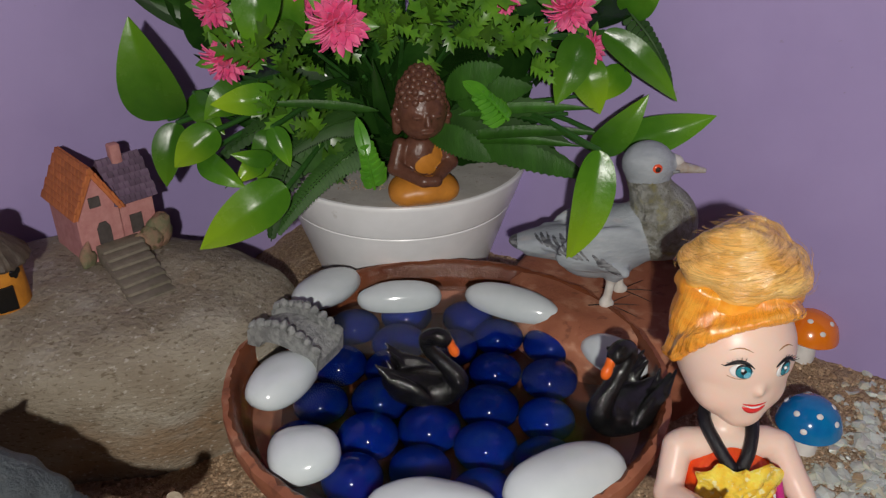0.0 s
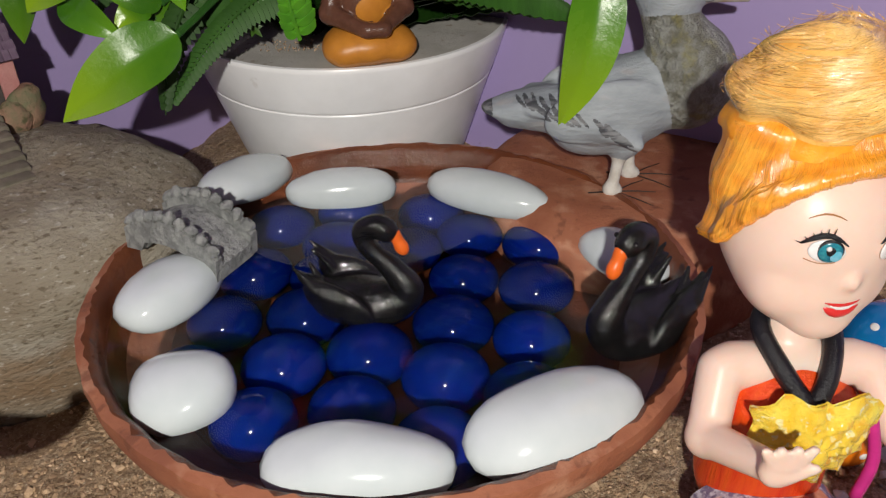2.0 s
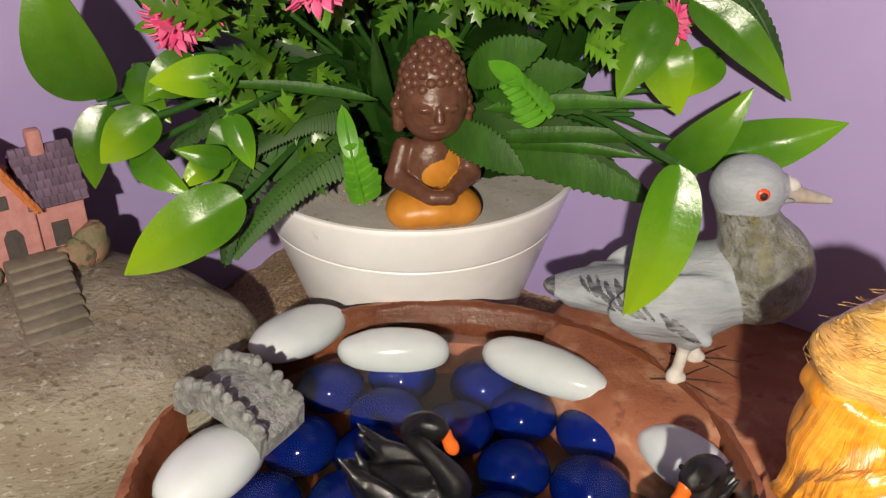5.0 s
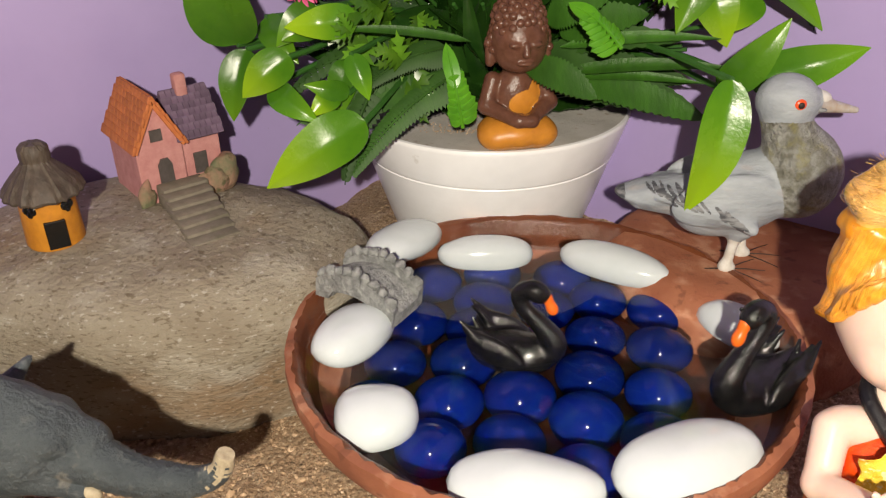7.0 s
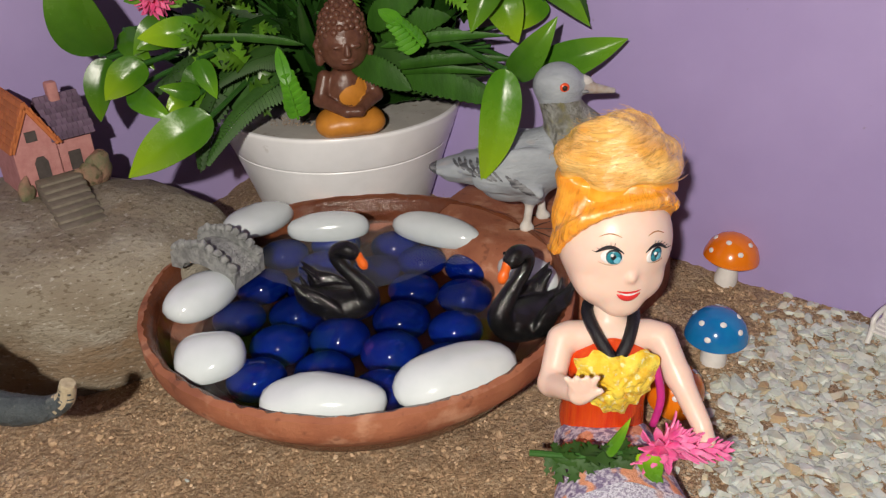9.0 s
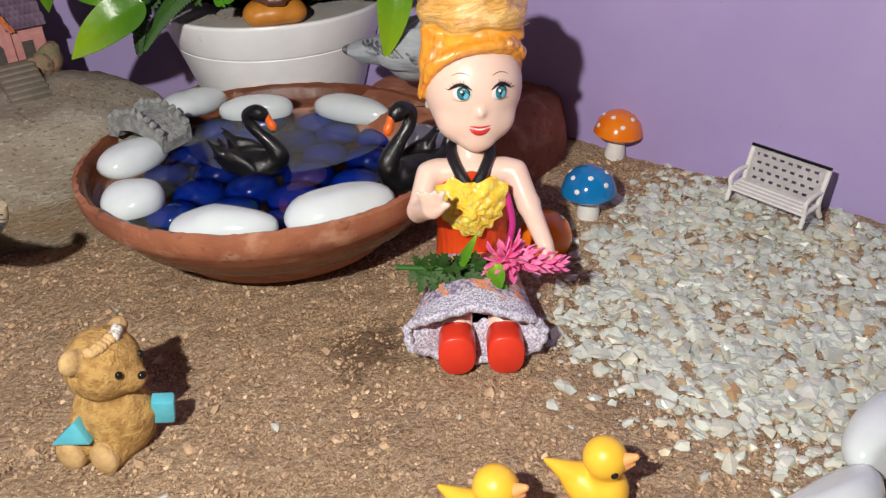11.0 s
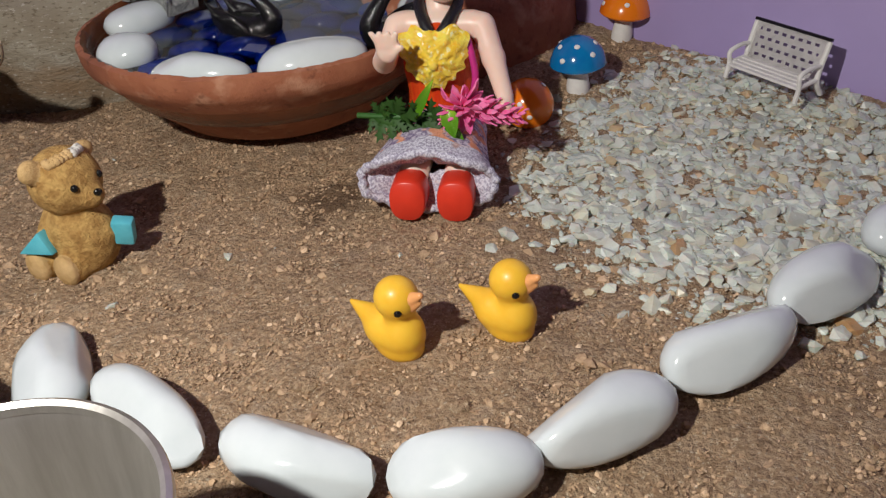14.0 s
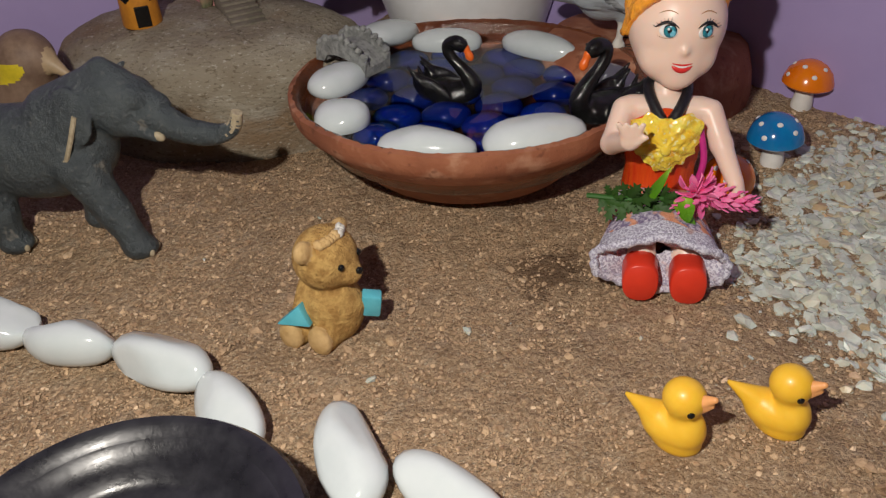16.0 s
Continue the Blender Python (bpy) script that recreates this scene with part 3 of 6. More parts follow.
def in_gravel(x, y):
    """How deep a place lies inside the patch of gravel before the bench."""
    inside, near = False, 9.0
    for (ax, ay), (bx, by) in zip(PATCH, PATCH[1:] + PATCH[:1]):
        if (ay > y) != (by > y) and x < ax + (bx - ax) * (y - ay) / (by - ay):
            inside = not inside
        t = min(1, max(0, ((x - ax) * (bx - ax) + (y - ay) * (by - ay)) / ((bx - ax) ** 2 + (by - ay) ** 2)))
        near = min(near, math.hypot(x - ax - t * (bx - ax), y - ay - t * (by - ay)))
    return (near if inside else -near) + 0.006 * noise.noise(Vector((x * 60, y * 60, 3))) + 0.004 * noise.noise(Vector((x * 170, y * 170, 9)))


spots = []
while len(spots) < 8400:
    x, y = rng.uniform(0.075, 0.26), rng.uniform(0.06, 0.215)
    d = in_gravel(x, y)
    bare = noise.noise(Vector((x * 75, y * 75, 21)))
    if (d > 0 and bare > rng.uniform(-1.0, 0.02) and rng.random() < 0.22 + d / 0.02) or (d <= 0 and rng.random() < 0.16 * math.exp(d / 0.005)):
        spots.append((x, y, 0.00055 + 0.0027 * rng.random() ** 2.4))
scatter("white_gravel", M["gravel"], "crushed whitish quartz gravel heaped on the soil before the bench", "gravel", spots, flat=0.52, sink=0.34, lean=24)
spots = []
while len(spots) < 13000:
    x, y = rng.uniform(0.075, 0.24), rng.uniform(0.06, 0.212)
    if in_gravel(x, y) > -0.002 or rng.random() < 0.04:
        spots.append((x, y, 0.00025 + 0.0003 * rng.random()))
scatter("gravel_grit", M["grit"], "fine pale grit between the stones of the gravel", "grit", spots, flat=0.9, sink=0.3)

CHIPS = [(0.090, 0.101, 0.0036), (0.016, 0.093, 0.0024), (0.028, 0.097, 0.0013), (-0.006, 0.070, 0.002), (0.104, 0.088, 0.0022), (0.099, 0.131, 0.0035), (0.118, 0.070, 0.0022),
         (0.063, 0.093, 0.0012), (0.112, 0.078, 0.001), (0.128, 0.076, 0.0012), (0.137, 0.066, 0.0012), (-0.075, 0.118, 0.001), (-0.045, 0.147, 0.0011), (0.09, 0.087, 0.001)]
for x, y, r in CHIPS:
    a = random.Random(x * 991).uniform(0, 360)
    vs, fs = ball((0, 0, 0), (r, r * 0.55, r * 0.35), src=GRAIN)
    vs = [v + Vector([random.Random(i * 7.1 + x * 99).uniform(-0.18, 0.18) * r for _ in range(3)]) for i, v in enumerate(vs)]
    ob = data_ob("quartz_chip", vs, fs, M["gravel"], m=pose(x, y, float(ground_height(x, y)) + r * 0.2, 8, 5, a), smooth=False)
    tagged(ob, "pale translucent quartz chip lying on the brown soil", "stone chip", "quartz chips on the soil")
for x, y, r in [(0.084, 0.040, 0.0032), (0.094, 0.045, 0.0024), (0.052, 0.045, 0.003)]:
    vs, fs = ball((0, 0, 0), (r, r * 0.75, r * 0.42))
    vs = [v * (1 + 0.35 * noise.noise(v * 380 + Vector((x * 50, 0, 0))) + 0.22 * noise.noise(v * 1100)) for v in vs]
    ob = data_ob("soil_clod", vs, fs, M["soil"], m=pose(x, y, float(ground_height(x, y)), 0, 0, x * 4000))
    tagged(ob, "small crumbly brown clod of soil", "clod", "clods on the soil")


# ---- the pond: saucer, water, beads, pebbles ----
SAUCER = (0.001, 0.1915, 0.0)
RIM, RADIUS, LEVEL = 0.0335, 0.0640, 0.0280


def make_saucer():
    R, H = RADIUS, RIM
    outer = [(0, 0.0008), (R * 0.53, 0.0), (R * 0.62, 0.0030), (R * 0.78, 0.0125), (R * 0.90, 0.0205), (R * 0.962, 0.0245), (R * 0.985, 0.0262), (R * 0.997, 0.0285), (R * 1.0, H - 0.0022), (R * 0.998, H - 0.0006), (R * 0.985, H)]
    inner = [(R * 0.955, H - 0.0004), (R * 0.94, H - 0.002), (R * 0.915, 0.0225), (R * 0.84, 0.0150), (R * 0.74, 0.0105), (R * 0.5, 0.0090), (0, 0.0090)]
    base = root("pond_saucer", pose(*SAUCER), "round terracotta saucer used as a pond, worn pale along its rim", "saucer")
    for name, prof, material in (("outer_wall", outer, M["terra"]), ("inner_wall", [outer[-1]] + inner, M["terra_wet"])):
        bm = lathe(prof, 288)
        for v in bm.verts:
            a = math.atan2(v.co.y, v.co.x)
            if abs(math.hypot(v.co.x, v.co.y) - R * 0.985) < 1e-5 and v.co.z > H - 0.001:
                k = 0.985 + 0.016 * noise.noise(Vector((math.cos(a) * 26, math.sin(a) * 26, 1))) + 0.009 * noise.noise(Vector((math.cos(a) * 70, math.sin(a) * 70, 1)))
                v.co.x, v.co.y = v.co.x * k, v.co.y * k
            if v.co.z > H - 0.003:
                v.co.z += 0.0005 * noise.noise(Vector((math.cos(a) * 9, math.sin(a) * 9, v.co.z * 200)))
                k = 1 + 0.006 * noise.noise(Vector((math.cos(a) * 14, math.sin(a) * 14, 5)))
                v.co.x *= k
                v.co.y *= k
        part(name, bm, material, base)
    return base


make_saucer()
bm = lathe([(0, 0), (0.03, 0), (RADIUS * 0.927, 0), (RADIUS * 0.935, 0.0005)], 96)
water = part("water", bm, M["water"], m=pose(SAUCER[0], SAUCER[1], LEVEL))
if water.data.polygons[0].normal.z < 0:
    water.data.flip_normals()
water.visible_shadow = False
tagged(water, "clear still pond water in the terracotta saucer", "water", kind="structure")

vs, fs = ball((0, 0, 0), 1.0)
bead_mesh = None
BEADS = [(-0.0294, 0.2249), (-0.0324, 0.2036), (-0.0361, 0.1858), (-0.0184, 0.1870), (-0.0212, 0.1713), (-0.0242, 0.1547), (-0.0041, 0.1740), (-0.0066, 0.1583), (0.0185, 0.2182), (0.0352, 0.2130), (0.0163, 0.2001), (0.0325, 0.1954),
         (0.0133, 0.1829), (0.0295, 0.1778), (0.0113, 0.1666), (0.0096, 0.1490), (0.0034, 0.2127), (-0.0140, 0.2150), (-0.0160, 0.2020), (-0.0020, 0.1935), (0.0270, 0.1600), (-0.0400, 0.1690), (0.0090, 0.2290), (-0.0120, 0.2310)]
for i, (x, y) in enumerate(BEADS):
    y += 0.002
    r = 0.0087 + 0.0004 * math.sin(i * 2.3)
    z = 0.0104 + r * 0.98 + (0.002 if i == 5 else 0)
    ob = data_ob("gel_bead", vs, fs, M["bead"], m=pose(x, y, z)) if bead_mesh is None else new("gel_bead", bead_mesh)
    bead_mesh = ob.data
    ob.matrix_basis = pose(x, y, z, 0, 0, i * 40) @ Matrix.Diagonal((r, r, r * 0.96, 1))
    tagged(ob, "dark blue gel bead lying under the pond water", "gel bead", "blue gel beads in the pond")


def pebble(a, b, width, height, zc, label, group, tilt=0.0, seed=1, facet=0.93):
    """A polished pebble whose long axis runs from a to b in the plan."""
    a, b = Vector((*a, 0)), Vector((*b, 0))
    length = (b - a).length
    mid = (a + b) / 2
    vs = []
    rng = random.Random(seed)
    k1, k2 = rng.uniform(-0.16, 0.16), rng.uniform(-0.1, 0.1)
    cuts = []
    for j in range(3):
        a_, e_ = rng.uniform(0, 6.28), rng.uniform(0.25, 1.0)
        nrm = Vector((math.cos(a_) * math.cos(e_) * 0.5, math.sin(a_) * math.cos(e_), math.sin(e_))).normalized()
        reach = math.sqrt((nrm.x * length / 2) ** 2 + (nrm.y * width / 2) ** 2 + (nrm.z * height / 2) ** 2)
        cuts.append((nrm, reach * (rng.uniform(0.62, 0.8) if facet > 0.5 else rng.uniform(0.8, 0.9))))
    for v in BALL[0]:
        s = lambda c, p: math.copysign(abs(c) ** p, c)
        x, y, z = s(v.x, 0.93), s(v.y, 0.9), s(v.z, 0.88)
        y *= 1 + k1 * x
        z *= 1 - k1 * 0.6 * x + k2 * y
        q = Vector((x * length / 2, y * width / 2, z * height / 2))
        for nrm, far in cuts:
            q -= nrm * max(0, q.dot(nrm) - far) * facet
        vs.append(q + Vector((0, 0, 1)) * 0.0005 * noise.noise(q * 110 + Vector((seed, 0, 0))))
    ob = data_ob("white_pebble", vs, BALL[1], M["pebble"], m=pose(mid.x, mid.y, zc, 0, tilt, math.degrees(math.atan2((b - a).y, (b - a).x))))
    return tagged(ob, label, "pebble", group)


POND = [((-0.0470, 0.2215), (-0.0305, 0.2475), 0.0165, 0.0105, 0.0300, 8), ((-0.0288, 0.2315), (0.0002, 0.2325), 0.0135, 0.0115, 0.0275, 0), ((0.0085, 0.2345), (0.0385, 0.2180), 0.0130, 0.0110, 0.0280, 0),
        ((0.0450, 0.2085), (0.0595, 0.1890), 0.0140, 0.0110, 0.0260, 0), ((-0.0530, 0.1755), (-0.0400, 0.1990), 0.0170, 0.0118, 0.0285, 0), ((-0.0455, 0.1545), (-0.0270, 0.1590), 0.0190, 0.0130, 0.0275, 0),
        ((-0.0195, 0.1385), (0.0125, 0.1370), 0.0160, 0.0130, 0.0275, 0), ((0.0140, 0.1375), (0.0445, 0.1520), 0.0190, 0.0130, 0.0290, 0)]
for i, (a, b, w, h, z, tl) in enumerate(POND):
    a, b = (a[0], a[1] + 0.002), (b[0], b[1] + 0.002)
    pebble(a, b, w, h, z + 0.0025, "smooth white polished pebble at the edge of the pond", "white pebbles round the pond", tl, i + (23 if i == 2 else 3), 0.2 if i == 2 else 0.35)

FENCE = [((-0.129, 0.077), (-0.1035, 0.07), 0.017, 0.014), ((-0.1045, 0.0705), (-0.0765, 0.0675), 0.016, 0.013), ((-0.0765, 0.0695), (-0.0455, 0.0595), 0.0165, 0.013), ((-0.0465, 0.0595), (-0.0255, 0.0385), 0.0145, 0.012),
         ((-0.0095, 0.0555), (0.0045, 0.026), 0.0165, 0.012), ((0.0085, 0.041), (0.038, 0.0205), 0.014, 0.012), ((0.043, 0.0245), (0.0735, 0.015), 0.0155, 0.013), ((0.0745, 0.016), (0.1025, 0.0215), 0.015, 0.013),
         ((0.0990, 0.0245), (0.1255, 0.0408), 0.016, 0.0135), ((0.125, 0.044), (0.151, 0.0655), 0.0165, 0.0135), ((0.149, 0.0665), (0.1745, 0.089), 0.0165, 0.0135), ((0.1755, 0.0925), (0.198, 0.116), 0.016, 0.0135)]
for i, (a, b, w, h) in enumerate(FENCE):
    gz = float(ground_height((a[0] + b[0]) / 2, (a[1] + b[1]) / 2))
    pebble(a, b, w, h, gz + h * 0.46, "smooth white polished pebble in the winding row that edges the garden", "white pebbles edging the garden", 0, i + 30)


# ---- the stone mound on which the houses stand ----
def make_mound():
    vs = []
    bm = bmesh.new()
    bmesh.ops.create_uvsphere(bm, u_segments=96, v_segments=64, radius=1)
    for v in bm.verts:
        s = lambda c, p: math.copysign(abs(c) ** p, c)
        x, y, z = v.co
        rho = math.hypot(x, y)
        z = s(z, 0.62)
        k = (1 - abs(z) ** 3.2) ** (1 / 3.2) / max(rho, 1e-6) if rho > 1e-6 else 0
        if z < 0:
            k = 1 / max(rho, 1e-6) * (1 if v.co.z > -0.9 else rho / 0.436) if rho > 1e-6 else 0
        x, y = x * k, y * k
        q = Vector((x * 0.0680, y * 0.0465, 0.021 + z * 0.0245))
        q += Vector((x, y, z)) * 0.0016 * noise.fractal(q * 45, 1, 2, 3)
        q.z += 0.0006 * noise.noise(q * 160)
        v.co = q
    ob = part("stone_mound", bm, M["stone"], m=pose(-0.1150, 0.2285, -0.002))
    return tagged(ob, "broad flat-topped weathered grey-brown stone with pitted top", "stone")


make_mound()

# ---- terracotta slab behind the pond ----
bm = lathe([(0, 0.030), (0.030, 0.0302), (0.036, 0.0295), (0.0395, 0.0265), (0.042, 0.018), (0.0435, 0.006), (0.0435, -0.004), (0, -0.004)], 72)
for v in bm.verts:
    v.co.z += 0.0005 * noise.noise(v.co * 90)
tagged(part("terracotta_slab", bm, M["terra"], m=pose(0.064, 0.2405, 0.0028)), "upturned round terracotta dish with a rounded worn edge", "dish")


# ---- white flower pot ----
def make_pot():
    base = root("flower_pot", pose(-0.0147, 0.2925, 0.012), "round white plastic flower pot with raised rim band and flat top", "flower pot")
    part("pot_wall", lathe([(0, -0.016), (0.028, -0.016), (0.0295, -0.012), (0.0360, 0.008), (0.0425, 0.0280), (0.0438, 0.0318), (0.0436, 0.0322), (0.0441, 0.0326), (0.0444, 0.0332), (0.0463, 0.039), (0.0482, 0.0450), (0.0483, 0.0458), (0.0480, 0.0464), (0.0472, 0.0466)], 96), M["white_pot"], base)
    bm = lathe([(0, 0.0462), (0.02, 0.0462), (0.036, 0.0461), (0.0475, 0.0463)], 72)
    for v in bm.verts:
        v.co.z += 0.0004 * noise.noise(v.co * 120)
    part("filling", bm, M["pot_top"], base, "dusty grey-white filling")
    return base


make_pot()
pile = Pile()
r_ = random.Random(5)
for i in range(170):
    x, y = r_.gauss(-0.0235, 0.008), 0.2600 + abs(r_.gauss(0, 0.007))
    pile.add(ball((x, y, 0.0584), [r_.uniform(0.0001, 0.00035) for _ in range(3)], (0, 0, r_.uniform(0, 360)), src=CRUMB))
tagged(pile.ob("spilt_soil", [M["crumb"]], smooth=False), "brown soil specks spilt on the white pot", "soil", kind="stuff")


# ---- figurines, each one skin ----
def figure(name, pieces, mats, m, label, category, group=""):
    pile = Pile()
    for piece, slot in pieces:
        pile.add(piece, slot)
    ob = pile.ob(name, [M[x] for x in mats], m)
    return tagged(ob, label, category, group)


def make_duck(m):
    sh = [(0, ("e", (0.0000, 0, 0.0054), (0.0078, 0.0053, 0.0052))), (0, ("c", (-0.004, 0, 0.0068), (-0.0124, 0, 0.0090), 0.0040, 0.0006)), (0, ("e", (0.0036, 0, 0.0064), (0.0046, 0.0048, 0.0056))), (0, ("e", (0.0016, 0, 0.0020), (0.0062, 0.0048, 0.0034))), (0, ("e", (0.0020, 0, 0.0158), (0.0052, 0.0050, 0.0051))), (0, ("c", (0.0028, 0, 0.0085), (0.0022, 0, 0.0125), 0.0036, 0.0034))]
    pieces = [sculpt(sh, 0.0004, 0.0012, cut=0.0)]
    bill = [(1, ("c", (0.0060, 0, 0.0168), (0.0090, 0, 0.0190), 0.0018, 0.0008)), (1, ("c", (0.0062, 0, 0.0150), (0.0086, 0, 0.0168), 0.0014, 0.0006))]
    pieces.append((sculpt(bill, 0.0003, 0.0006)[0], 1))
    for s in (-1, 1):
        pieces.append((ball((0.0054, s * 0.0038, 0.0150), (0.0009, 0.0005, 0.0009), (0, 0, -s * 40)), 2))
    return figure("duck_figurine", pieces, ("yellow", "duckbill", "ink"), m, "small glossy yellow toy duck with salmon bill standing on soil", "toy duck", "two toy ducks")


make_duck(pose(0.0688, 0.0570, -0.0002, 0, 0, -28) @ Matrix.Scale(0.93, 4))
make_duck(pose(0.0921, 0.0644, 0.0002, 0, 0, -26) @ Matrix.Scale(0.91, 4))


def make_swan(m, tall, label):
    """Faces +x, the neck bent back over the breast; tall: the head's height."""
    h = tall / 0.0225
    neck = [tuple(v) for v in curve([(0.0085, 0, 0.003), (0.0115, 0, 0.0075 * h), (0.0078, 0, 0.0125 * h), (0.0030, 0, 0.0172 * h), (0.0018, 0, 0.0210 * h), (0.0046, 0, 0.0228 * h), (0.0066, 0, 0.0220 * h)], 4)]
    sh = [(0, ("e", (0.0, 0, 0.002), (0.0115, 0.0074, 0.0068))), (0, ("e", (0.006, 0, 0.0026), (0.0062, 0.0058, 0.0062))), (0, ("c", (-0.006, 0, 0.004), (-0.0125, 0, 0.0080), 0.0045, 0.001))]
    for i, (a, b) in enumerate(zip(neck, neck[1:])):
        ra, rb = (0.0040 - 0.0021 * min(1, j / 10) for j in (i, i + 1))
        sh.append((0, ("c", a, b, ra, rb)))
    sh.append((0, ("e", (0.0066, 0, 0.0220 * h), (0.0034, 0.0026, 0.0027), (0, 25, 0))))
    for s in (-1, 1):
        sh.append((0, ("e", (-0.003, s * 0.0060, 0.0056), (0.0085, 0.0022, 0.0044), (0, 22, s * 6))))
        for j in range(4):
            sh.append((0, ("c", (-0.001 - 0.0022 * j, s * 0.0066, 0.0045 + 0.0016 * j), (-0.0095 - 0.0010 * j, s * 0.0056, 0.0066 + 0.0024 * j), 0.0012, 0.0004)))
        sh.append((0, ("c", (-0.0035, s * 0.0058, 0.0070), (-0.0118, s * 0.0044, 0.0122), 0.0021, 0.0005)))
        sh.append((0, ("c", (-0.0055, s * 0.0040, 0.0060), (-0.0100, s * 0.0022, 0.0132), 0.0018, 0.0004)))
    body = sculpt(sh, 0.00042, 0.0009)
    bill = sculpt([(1, ("c", (0.0090, 0, 0.0208 * h), (0.0108, 0, 0.0172 * h), 0.0014, 0.0010)), (1, ("e", (0.0104, 0, 0.0180 * h), (0.0015, 0.0013, 0.0014)))], 0.0003, 0.001)
    return figure("swan_figurine", [body, (bill[0], 1), (ball((0.0080, -0.0022, 0.0228 * h), 0.0005), 0), (ball((0.0080, 0.0022, 0.0228 * h), 0.0005), 0)], ("black", "beak"), m, label, "swan figurine", "two black swans")


make_swan(pose(-0.0065, 0.1880, 0.0248, 0, 0, -12) @ Matrix.Diagonal((0.94, 0.94, 0.97, 1)), 0.0225, "glossy black swan with orange bill floating amid the blue beads")
make_swan(pose(0.0508, 0.1765, 0.0255, 0, 0, 216) @ Matrix.Diagonal((0.98, 1.02, 1.05, 1)), 0.0244, "glossy black swan with orange bill at the saucer's edge")


def make_buddha(m):
    sh = [(1, ("e", (0, 0, 0.0052), (0.0118, 0.0092, 0.0056))), (1, ("e", (-0.0062, -0.0022, 0.0045), (0.006, 0.006, 0.0044))), (1, ("e", (0.0062, -0.0022, 0.0045), (0.006, 0.006, 0.0044))),
          (0, ("e", (0, 0.001, 0.0155), (0.0074, 0.0056, 0.0088))), (0, ("c", (0, 0.001, 0.020), (0, 0.0005, 0.026), 0.0045, 0.0035)),
          (0, ("e", (0, 0.0, 0.0325), (0.0086, 0.0082, 0.0088))), (0, ("e", (0, -0.001, 0.0285), (0.0072, 0.0066, 0.0056))), (0, ("e", (0, 0.001, 0.0385), (0.0074, 0.0076, 0.006))), (0, ("e", (0, 0.001, 0.0432), (0.0045, 0.0046, 0.0034)))]
    for s in (-1, 1):
        sh += [(0, ("c", (s * 0.0072, 0.001, 0.0205), (s * 0.0096, -0.001, 0.0135), 0.0026, 0.0024)), (0, ("c", (s * 0.0096, -0.001, 0.0135), (s * 0.0022, -0.0085, 0.0108), 0.0024, 0.0019)),
               (0, ("c", (s * 0.0088, 0.0005, 0.0325), (s * 0.0084, 0, 0.0262), 0.0011, 0.0014)), (0, ("e", (s * 0.0031, -0.0078, 0.0325), (0.0017, 0.0008, 0.0007)))]
    sh += [(0, ("c", (0, -0.0082, 0.0325), (0, -0.0088, 0.0300), 0.0007, 0.0011)), (0, ("e", (0, -0.0078, 0.0272), (0.0022, 0.0009, 0.0006)))]
    sh += [(0, ("c", (-0.001, -0.009, 0.0108), (0.0025, -0.0092, 0.0106), 0.0019, 0.0018))]
    paints = [(1, ("e", (0.0048, -0.0050, 0.0178), (0.0026, 0.0060, 0.0078), (0, 28, 0))), (1, ("e", (0.0012, -0.0055, 0.0150), (0.0050, 0.0050, 0.0034), (0, -18, 0)))]
    paints += [(0, ("c", (s * 0.0072, 0.001, 0.0205), (s * 0.0096, -0.001, 0.0135), 0.0029, 0.0027)) for s in (-1, 1)]
    paints += [(0, ("c", (s * 0.0096, -0.001, 0.0135), (s * 0.0022, -0.0085, 0.0108), 0.0027, 0.0022)) for s in (-1, 1)]
    pieces = [sculpt(sh, 0.00028, 0.001, paints)]
    seeds = random.Random(3).sample(pieces[0][0][0], len(pieces[0][0][0]))
    curls = []
    for v in seeds:
        x, y, z = v
        edge = 0.0372 + 0.0012 * math.cos(x * 500)
        if (z > edge or (z > 0.030 and y > -0.0015)) and all((x - a) ** 2 + (y - b) ** 2 + (z - c) ** 2 > 0.0019 ** 2 for a, b, c in curls):
            curls.append((x, y, z))
    for p in curls:
        pieces.append((ball((p[0] * 0.94, p[1] * 0.94, p[2] - 0.0004), 0.0013), 0))
    return figure("buddha_figurine", pieces, ("brown", "ochre"), m, "seated brown resin monk statuette in ochre robe on the white pot", "statuette")


make_buddha(pose(-0.0060, 0.2525, 0.0578, 0, 0, 15))


